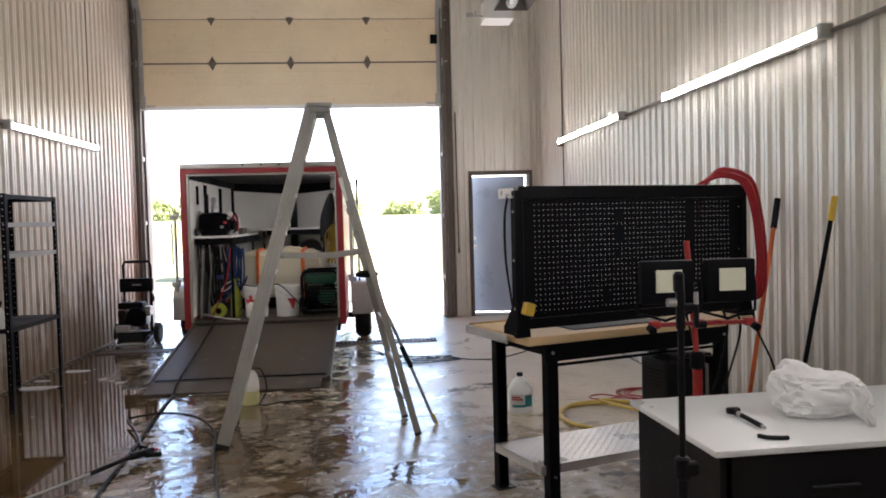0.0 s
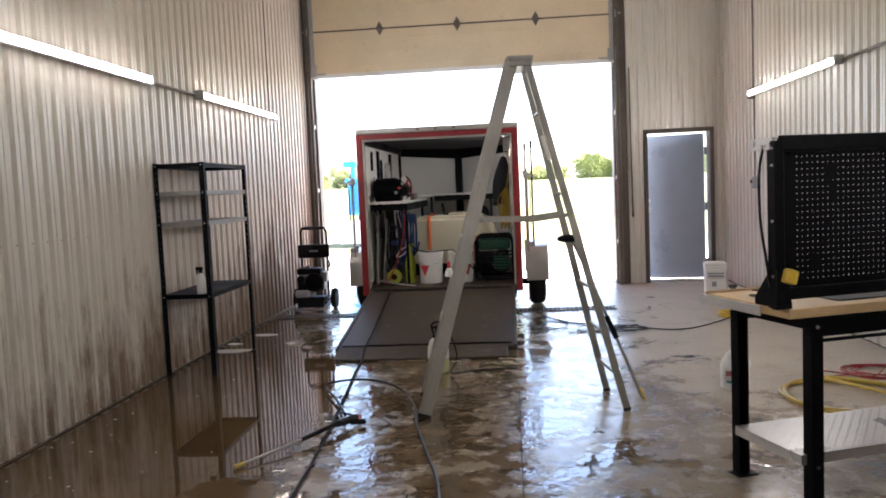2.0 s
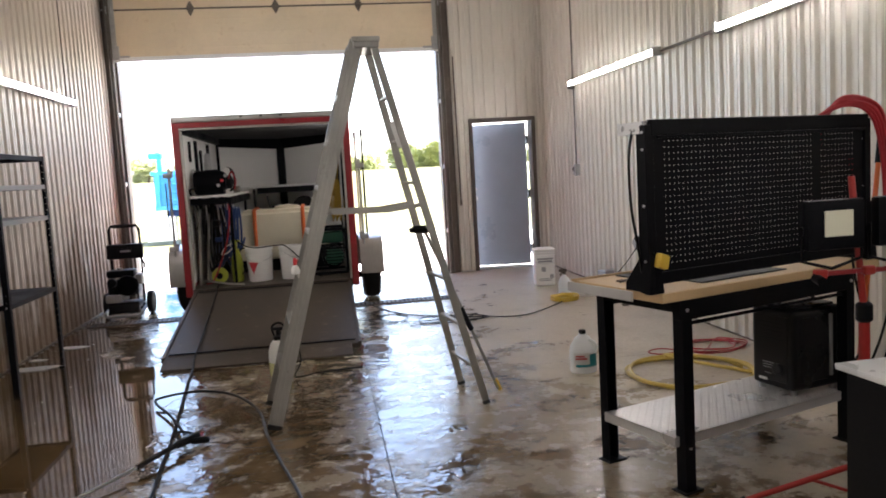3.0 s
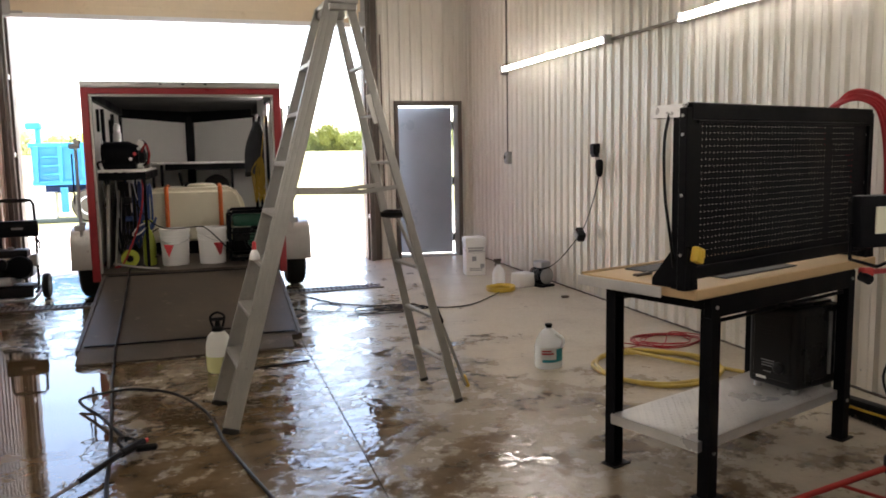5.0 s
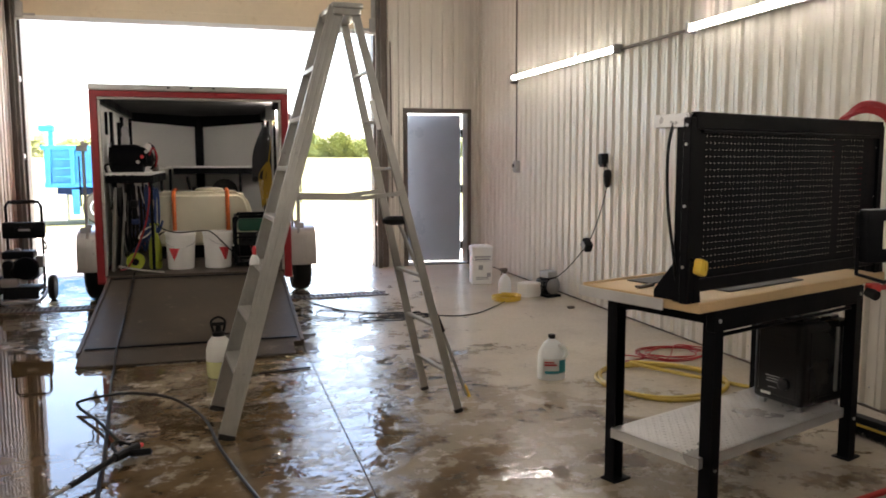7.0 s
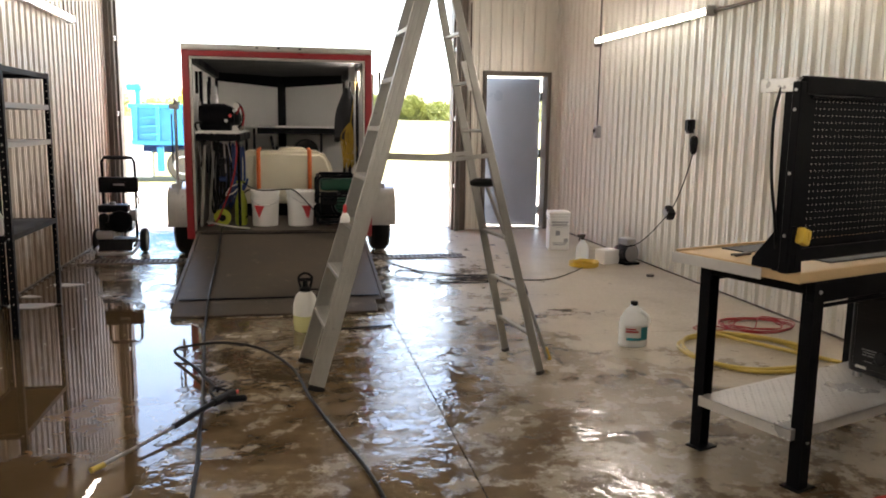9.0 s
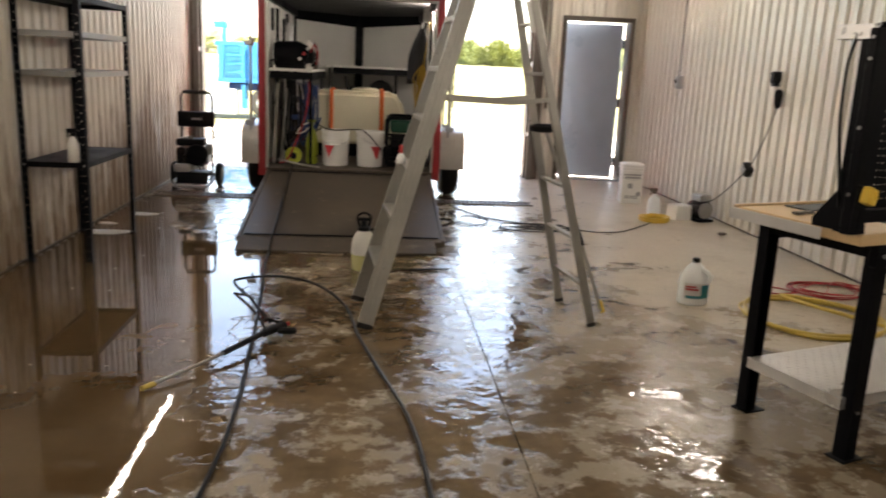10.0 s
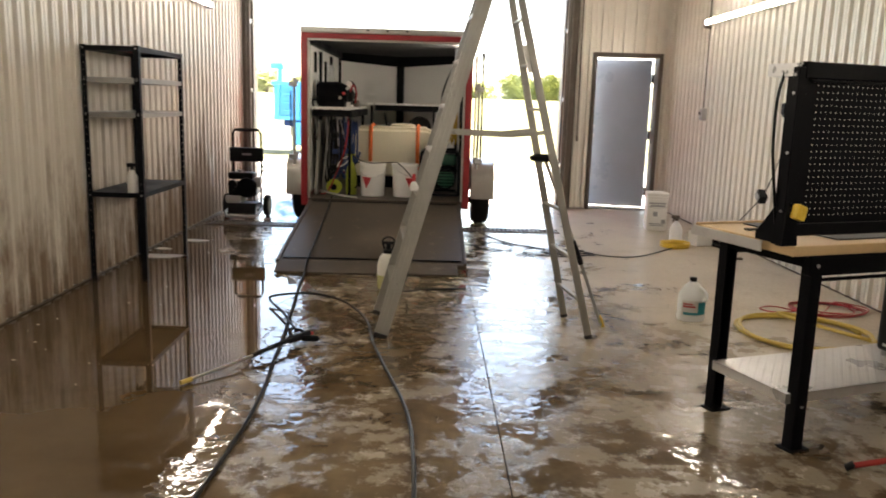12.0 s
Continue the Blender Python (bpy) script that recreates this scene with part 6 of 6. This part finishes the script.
part("terminal_box", box(B(), (0, 0, 0.235), (0.13, 0.15, 0.07), 0.01), "galvanised", pm)
part("volute", lathe(B(), ((0.04, 0.085), (0.075, 0.09), (0.075, 0.13), (0.03, 0.14)), (0, 0, 0.115), 16, "y"), "trim_brown", pm)
thing("pebble", "small dark scrap lying on the floor", "scrap", bm=box(B(), (3.42, 8.45, 0.012), (0.07, 0.05, 0.022), 0.008), material="trim_brown")

# cables on the floor by the drain
thing("floor_cable", "black extension cable lying in loops across the floor", "cable", material="hose_black",
      bm=pipe(B(), [(0.90, 9.95, 0.02), (1.05, 9.45, 0.006), (1.30, 8.95, 0.006), (1.75, 8.62, 0.008), (1.98, 8.45, 0.012), (1.72, 8.32, 0.012), (1.38, 8.42, 0.008), (1.42, 8.66, 0.014), (1.85, 8.62, 0.018),
                    (2.02, 8.40, 0.018), (1.68, 8.36, 0.02), (1.52, 8.52, 0.016), (1.95, 8.50, 0.012), (2.2, 8.40, 0.006), (2.45, 8.45, 0.006), (2.75, 8.75, 0.006), (2.95, 8.98, 0.010)], 0.0055))
thing("floor_cable", "thin dark lead tangled on the floor by the drain", "cable", material="hose_black",
      bm=pipe(B(), [(0.78, 9.6, 0.005), (0.92, 9.2, 0.005), (0.88, 8.82, 0.005), (1.12, 8.55, 0.010), (1.28, 8.85, 0.005), (1.08, 9.05, 0.005), (1.02, 8.70, 0.008), (1.45, 8.52, 0.010), (1.95, 8.66, 0.014), (1.7, 8.44, 0.016), (1.25, 8.36, 0.005)], 0.004))


def drain():
    t = thing("drain_grate", "dark cast iron trench grate set in the floor", "drain", kind="structure")
    x0, x1, y0, y1 = -2.02, 1.88, 9.74, 9.93
    # near-black sheet on the slab stands for the shaded trench below
    part("trench_shade", box(B(), ((x0 + x1) / 2, (y0 + y1) / 2, 0.001), (x1 - x0, y1 - y0, 0.004)), "dark_void", t)
    bm = box(box(B(), ((x0 + x1) / 2, y0, 0.006), (x1 - x0 + 0.03, 0.022, 0.014), 0.002), ((x0 + x1) / 2, y1, 0.006), (x1 - x0 + 0.03, 0.022, 0.014), 0.002)
    part("rim", bm, "trim_brown", t)
    for k in range(80):
        part("bar", box(B(), (x0 + 0.02 + k * (x1 - x0 - 0.04) / 79, (y0 + y1) / 2, 0.006), (0.020, y1 - y0 - 0.02, 0.012), 0.002), "trim_brown", t)


drain()


# ---- washer, wand, hoses and sprayer ----
def pressure_washer():
    t = thing("pressure_washer", "black petrol pressure washer on two wheels", "pressure washer", pose(-1.77, 10.40, 0, 0, 0, 0))
    bm = B()
    for x in (-0.165, 0.165):
        pipe(bm, [(x, -0.05, 0.09), (x, 0.10, 0.12), (x, 0.14, 0.3), (x, 0.16, 0.75), (x, 0.15, 0.98)], 0.014, 8, 4)
    pipe(bm, [(-0.165, 0.15, 0.97), (-0.14, 0.15, 1.02), (0.14, 0.15, 1.02), (0.165, 0.15, 0.97)], 0.016, 8, 0)
    part("handle_frame", bm, "black_paint", t)
    part("grip", rod(B(), (-0.11, 0.15, 1.02), (0.11, 0.15, 1.02), 0.021), "rubber", t)
    part("base_frame", pipe(B(), [(-0.19, 0.12, 0.10), (-0.20, -0.14, 0.07), (-0.17, -0.20, 0.03), (0.17, -0.20, 0.03), (0.20, -0.14, 0.07), (0.19, 0.12, 0.10)], 0.017, 8, 0), "galvanised", t, "bent grey tube base")
    part("panel", box(box(B(), (0, 0.125, 0.73), (0.40, 0.07, 0.17), 0.02, seg=2), (0, 0.09, 0.735), (0.16, 0.02, 0.06), 0.005), "black_plastic", t)
    part("badge", box(B(), (0.01, 0.078, 0.735), (0.11, 0.004, 0.022)), "grey_label", t)
    part("engine", box(box(B(), (0.04, 0.0, 0.345), (0.25, 0.24, 0.19), 0.05, seg=3), (-0.1, -0.02, 0.325), (0.14, 0.20, 0.16), 0.035, seg=3), "case_plastic", t)
    part("recoil_cover", lathe(B(), ((0.06, -0.16), (0.11, -0.15), (0.12, -0.11)), (0.05, 0, 0.36), 20, "y"), "black_paint", t)
    part("fuel_tank", box(B(), (-0.03, 0.02, 0.49), (0.30, 0.2, 0.08), 0.025, seg=2), "black_plastic", t)
    part("fuel_cap", lathe(B(), ((0.03, 0.0), (0.03, 0.025), (0.015, 0.03)), (-0.04, -0.02, 0.53), 14), "steel", t)
    part("muffler", box(B(), (0.17, -0.02, 0.42), (0.07, 0.14, 0.12), 0.01), "galvanised", t)
    part("pump", box(rod(B(), (-0.02, -0.05, 0.20), (-0.02, -0.05, 0.25), 0.06), (-0.11, -0.10, 0.22), (0.17, 0.12, 0.09), 0.03, seg=2), "plate", t, "pale aluminium pump block")
    part("tray", box(B(), (0, -0.04, 0.150), (0.34, 0.24, 0.055), 0.022, seg=3), "black_plastic", t)
    part("front_skirt", box(B(), (0, -0.155, 0.105), (0.33, 0.05, 0.10), 0.02, Matrix.Rotation(-0.35, 3, "X"), 3), "black_plastic", t)
    part("spark_plug_lead", pipe(B(), [(0.12, -0.12, 0.44), (0.17, -0.16, 0.38), (0.15, -0.15, 0.28), (0.08, -0.13, 0.24)], 0.006), "hose_black", t)
    part("air_filter", lathe(B(), ((0.035, -0.155), (0.05, -0.15), (0.052, -0.10)), (-0.11, 0, 0.40), 18, "y"), "case_plastic", t)
    part("axle", rod(B(), (-0.24, 0.10, 0.13), (0.26, 0.10, 0.13), 0.012), "steel", t)
    for x in (-0.23, 0.245):
        w = part("wheel", lathe(B(), ((0.07, -0.028), (0.12, -0.03), (0.13, -0.015), (0.13, 0.015), (0.12, 0.03), (0.07, 0.028)), (x, 0.10, 0.13), 22, "x"), "rubber", t)
        part("rim", lathe(B(), ((0.02, -0.035), (0.065, -0.025), (0.068, 0.025), (0.02, 0.035)), (x, 0.10, 0.13), 16, "x"), "black_plastic", w)
    part("lever", pipe(B(), [(0.17, 0.15, 0.62), (0.20, 0.12, 0.58), (0.2, 0.10, 0.52)], 0.01), "black_plastic", t)


pressure_washer()
wd = thing("spray_wand", "pressure washer gun and lance lying on the wet floor", "spray wand")
part("lance", pipe(B(), [(-0.745, 4.79, 0.020), (-0.62, 4.95, 0.031), (-0.50, 5.13, 0.041)], 0.008, 8, 3), "steel", wd, "thin brass and steel lance")
part("nozzle", rod(B(), (-0.775, 4.755, 0.016), (-0.735, 4.803, 0.018), 0.012), "yellow_hose", wd)
part("sleeve", pipe(B(), [(-0.505, 5.12, 0.040), (-0.40, 5.30, 0.050), (-0.33, 5.43, 0.052)], 0.0135, 8, 3), "black_plastic", wd)
part("gun_body", beam(beam(B(), (-0.36, 5.38, 0.05), (-0.265, 5.55, 0.04), 0.036, 0.042, 0.01), (-0.30, 5.47, 0.035), (-0.20, 5.50, 0.026), 0.028, 0.034, 0.01), "black_plastic", wd)
part("trigger", beam(B(), (-0.33, 5.50, 0.035), (-0.25, 5.60, 0.03), 0.015, 0.02, 0.004), "red_label", wd, "red trigger")
part("guard", pipe(B(), [(-0.34, 5.42, 0.05), (-0.38, 5.50, 0.07), (-0.36, 5.58, 0.06), (-0.30, 5.57, 0.045)], 0.008, 6, 3), "black_plastic", wd)
thing("washer_hose", "black high-pressure hose snaking over the wet floor", "hose", material="hose_black",
      bm=pipe(B(), [(0.40, 2.3, 0.012), (0.40, 3.2, 0.012), (0.384, 4.0, 0.012), (0.335, 4.51, 0.012), (0.203, 5.09, 0.012), (0.115, 5.5, 0.012), (0.03, 5.98, 0.02), (-0.15, 6.30, 0.05), (-0.39, 6.39, 0.075), (-0.64, 6.40, 0.05),
                    (-0.65, 6.33, 0.03), (-0.53, 6.08, 0.03), (-0.42, 5.80, 0.03), (-0.35, 5.58, 0.045)], 0.0088))
thing("washer_hose", "black hose running up the trailer ramp", "hose", material="hose_black",
      bm=pipe(B(), [(-0.50, 2.3, 0.012), (-0.40, 3.3, 0.012), (-0.352, 4.13, 0.012), (-0.361, 4.69, 0.012), (-0.40, 5.2, 0.012), (-0.419, 5.50, 0.012), (-0.48, 6.2, 0.012), (-0.545, 6.87, 0.012), (-0.57, 7.25, 0.015), (-0.58, 7.50, 0.085),
                    (-0.585, 7.8, 0.13), (-0.60, 8.6, 0.245), (-0.62, 9.3, 0.345), (-0.62, 9.45, 0.385), (-0.60, 9.62, 0.375), (-0.55, 9.85, 0.375)], 0.009))


def pump_sprayer():
    t = thing("pump_sprayer", "translucent yellowish pump sprayer with a black head", "sprayer", pose(0.125, 6.905, 0))
    part("tank", lathe(B(), ((0.083, 0.112), (0.085, 0.114), (0.083, 0.19), (0.066, 0.245), (0.045, 0.27), (0.035, 0.285)), seg=22), "sprayer_plastic", t)
    part("liquid", lathe(B(), ((0.070, 0.0), (0.080, 0.012), (0.084, 0.06), (0.085, 0.112)), seg=22), "sprayer_liquid", t)
    part("pump_head", box(lathe(B(), ((0.042, 0.275), (0.042, 0.30), (0.02, 0.31), (0.016, 0.35)), seg=16), (0, 0, 0.355), (0.10, 0.026, 0.022), 0.008), "black_plastic", t)
    part("carry_loop", pipe(B(), [(-0.03, 0, 0.30), (-0.045, 0, 0.37), (0.0, 0, 0.40), (0.045, 0, 0.37), (0.03, 0, 0.30)], 0.008), "black_plastic", t)
    part("hose", pipe(B(), [(0.035, 0, 0.285), (0.11, -0.02, 0.27), (0.15, -0.05, 0.12), (0.10, -0.09, 0.012), (0.17, -0.10, 0.008), (0.24, -0.05, 0.008)], 0.006), "hose_black", t)
    part("lance", rod(B(), (0.24, -0.05, 0.010), (0.60, 0.02, 0.008), 0.007), "black_plastic", t)


pump_sprayer()


# ---- slotted steel shelving ----
def shelving():
    t = thing("shelving_unit", "black slotted steel shelving unit, nearly empty", "shelf unit")
    x0, x1, y0, y1, top = -2.12, -1.70, 6.92, 7.93, 1.745
    strip = perforated(1, 34, 0.04, top / 34, 0.0045, 0.002, "post_strip", "black_paint", lambda i, j: False)
    for x, y, sx, sy in ((x0, y0, 1, 1), (x1, y0, -1, 1), (x0, y1, 1, -1), (x1, y1, -1, -1)):
        post = part("post", B(), "black_paint", t)
        post.matrix_local = Matrix.Translation((x, y, 0))
        for turn in (Matrix.Diagonal((sx, sy, 1, 1)), Matrix.Rotation(radians(90), 4, "Z") @ Matrix.Diagonal((sy, -sx, 1, 1))):
            s = new("flange", strip)
            s.parent, s.matrix_local = post, turn
        f = part("foot", box(B(), (sx * 0.02, sy * 0.02, 0.006), (0.045, 0.045, 0.012), 0.002), "black_plastic", post)
    for z in (1.74, 1.515, 1.265, 0.675):
        bm = box(B(), ((x0 + x1) / 2, (y0 + y1) / 2, z - 0.004), (x1 - x0 - 0.012, y1 - y0 - 0.012, 0.004))
        for y in (y0 + 0.008, y1 - 0.008):
            box(bm, ((x0 + x1) / 2, y, z - 0.018), (x1 - x0 - 0.012, 0.003, 0.036))
        for x in (x0 + 0.008, x1 - 0.008):
            box(bm, (x, (y0 + y1) / 2, z - 0.018), (0.003, y1 - y0 - 0.012, 0.036))
        sh = part("shelf", bm, "black_paint" if z > 1.7 or z < 1 else "galvanised", t)
        for x in (x0 + 0.02, x1 - 0.02):
            for y in (y0 - 0.002, y1 + 0.002):
                part("bolt", rod(B(), (x, y - 0.004, z - 0.018), (x, y + 0.004, z - 0.018), 0.006, seg=6), "steel", sh)


shelving()
wbt = thing("spray_bottle", "white trigger bottle with a dark head on the steel shelf", "bottle", pose(-1.80, 6.97, 0.675))
part("body", lathe(B(), ((0.034, 0), (0.037, 0.006), (0.037, 0.12), (0.014, 0.165), (0.013, 0.175)), seg=16), "white_plastic", wbt)
part("trigger", box(box(lathe(B(), ((0.015, 0.17), (0.015, 0.19)), seg=12), (-0.01, 0, 0.205), (0.06, 0.022, 0.03), 0.006), (-0.03, 0, 0.18), (0.01, 0.012, 0.04), 0.003), "black_plastic", wbt)
for k, (x, y, s) in enumerate(((-1.93, 7.9, 0.17), (-1.87, 8.7, 0.12), (-2.03, 8.25, 0.07))):
    bm = B()
    ring = [((s * (1 + 0.25 * math.sin(3 * a + k))) * math.cos(a), 0.62 * s * (1 + 0.2 * math.cos(2 * a + k)) * math.sin(a)) for a in [2 * math.pi * q / 18 for q in range(18)]]
    slab(bm, ring, 0.001, 0.006, "z", (x, y, 0))
    thing("foam_patch", "flat pale foam patch floating on the puddle", "foam", bm=bm, material="concrete_out")


rs = random.Random(11)
bm = B()
for k in range(30):
    x, y, q = rs.uniform(-2.05, -0.85), rs.uniform(4.2, 8.8), rs.uniform(0.003, 0.011)
    box(bm, (x, y, 0.0025), (q * rs.uniform(0.8, 2.2), q, 0.003), 0, Matrix.Rotation(rs.uniform(0, 3), 3, "Z"))
thing("floating_debris", "small pale specks of debris floating on the puddle", "debris", bm=bm, material="concrete_out", kind="stuff")


# ---- outside ----
def dump_trailer():
    t = thing("dump_trailer", "bright blue steel dump trailer parked in the yard", "trailer", pose(0, 22.0, -0.05))
    x0, x1 = -3.70, 0.10
    part("body", box(B(), ((x0 + x1) / 2, 1.0, 1.38), (x1 - x0, 2.0, 0.95), 0.02), "blue_paint", t)
    part("top_rail", box(B(), ((x0 + x1) / 2, -0.03, 1.83), (x1 - x0 + 0.1, 0.10, 0.10), 0.01), "blue_paint", t)
    part("bottom_rail", box(B(), ((x0 + x1) / 2, -0.03, 0.95), (x1 - x0, 0.10, 0.12), 0.01), "blue_paint", t)
    for k in range(8):
        part("stake", box(B(), (x0 + 0.1 + k * (x1 - x0 - 0.2) / 7, -0.05, 1.38), (0.10, 0.10, 0.86), 0.01), "blue_paint", t)
    part("chassis", box(B(), ((x0 + x1) / 2, 1.0, 0.78), (x1 - x0 - 0.3, 0.9, 0.18), 0.02), "navy", t, "dark chassis beam")
    part("tarp_post", box(box(B(), (x0 + 0.16, 0.1, 2.1), (0.12, 0.12, 0.55), 0.02), (x0 + 0.08, 0.1, 2.28), (0.36, 0.2, 0.16), 0.03), "blue_paint", t)
    part("side_brace", beam(B(), (x0 + 0.9, -0.06, 1.80), (x0 + 2.3, -0.06, 1.20), 0.05, 0.10, 0.01), "blue_paint", t)
    for z in (1.15, 1.35, 1.55):
        part("ladder_rung", box(B(), (x0 + 0.42, -0.10, z), (0.36, 0.05, 0.05), 0.008), "blue_paint", t)
    part("tool_box", box(B(), (x0 + 0.1, 0.1, 0.42), (0.7, 0.5, 0.62), 0.03, seg=2), "white_paint", t, "pale side tool box")
    part("yellow_machine", box(box(B(), (x0 + 1.35, 1.2, 1.98), (0.75, 0.7, 0.32), 0.06, seg=2), (x0 + 1.2, 1.2, 2.2), (0.3, 0.5, 0.22), 0.05, seg=2), "yellow", t, "yellow machine riding in the bed")
    part("jack", box(B(), (x0 + 0.66, -0.05, 0.55), (0.16, 0.12, 0.6), 0.02), "blue_paint", t)
    for x in (x0 + 1.18, x0 + 2.12, x0 + 3.06):
        w = part("wheel", lathe(B(), ((0.2, -0.14), (0.36, -0.14), (0.40, -0.08), (0.40, 0.08), (0.36, 0.14), (0.2, 0.14)), (x, 0.1, 0.40), 24, "y"), "paled_rubber", t)
        part("rim", lathe(B(), ((0.05, -0.10), (0.2, -0.06), (0.23, -0.145), (0.21, -0.15), (0.1, -0.08)), (x, 0.1, 0.40), 18, "y"), "white_paint", w, "dull white rim")


dump_trailer()


def leafy(seed, h, w):
    """A bushy crown of many small leaf blades in clumps, uneven and open."""
    rnd = random.Random(seed)
    verts, faces = [], []
    for c in range(110):
        a, r = rnd.uniform(0, 2 * math.pi), w * math.sqrt(rnd.random())
        z = h * (0.04 + 0.92 * rnd.random() ** 0.9) * (1 - 0.35 * (r / w) ** 2)
        cc = Vector((r * math.cos(a), r * math.sin(a) * 0.8, z))
        cr = rnd.uniform(0.2, 0.42)
        for _ in range(60):
            p = cc + Vector((rnd.gauss(0, 1), rnd.gauss(0, 1), rnd.gauss(0, 0.8))) * cr * 0.55
            if p.z < 0.1:
                continue
            u = Vector((rnd.gauss(0, 1), rnd.gauss(0, 1), rnd.gauss(0, 1))).normalized() * rnd.uniform(0.07, 0.14)
            v = u.orthogonal().normalized() * rnd.uniform(0.03, 0.06)
            k = len(verts)
            verts += [p - u, p + v, p + u, p - v]
            faces.append((k, k + 1, k + 2, k + 3))
    me = bpy.data.meshes.new("crown")
    me.from_pydata(verts, [], faces)
    me.materials.append(MAT["tree_leaf"])
    return me


kinds = []
for s, (h, w) in enumerate(((1.9, 1.5), (1.5, 1.8), (2.3, 1.5))):
    tr = thing("tree", "low leafy green tree at the far edge of the field", "tree", pose(0, 62, 1.72), group="trees along the field")
    bm = rod(B(), (0, 0, 0), (0.1, 0, h * 0.55), 0.10, 0.05, 8)
    for k in range(5):
        a = 2.4 * k
        rod(bm, (0.04, 0, h * (0.2 + 0.06 * k)), (w * 0.6 * math.cos(a), w * 0.5 * math.sin(a), h * (0.5 + 0.08 * k)), 0.06, 0.02, 6)
    part("trunk", bm, "bark", tr)
    cr = new("crown", leafy(s + 3, h, w))
    cr.parent = tr
    kinds.append(tr)
rng = random.Random(5)
spots = [(9.0, 60), (11.2, 61), (7.2, 64), (13.4, 63), (16.5, 66), (20.0, 64), (24.0, 66), (4.0, 70), (-1.0, 72), (-5.0, 70), (-9.5, 66), (-12.5, 64), (-16.0, 66), (-20.0, 68), (28.0, 70), (33.0, 66)]
for i, (x, y) in enumerate(spots):
    m = pose(x, y, 1.72, 0, 0, rng.uniform(0, 360))
    if i < 3:
        kinds[i].matrix_world = m
    else:
        copy_thing(kinds[i % 3], m)
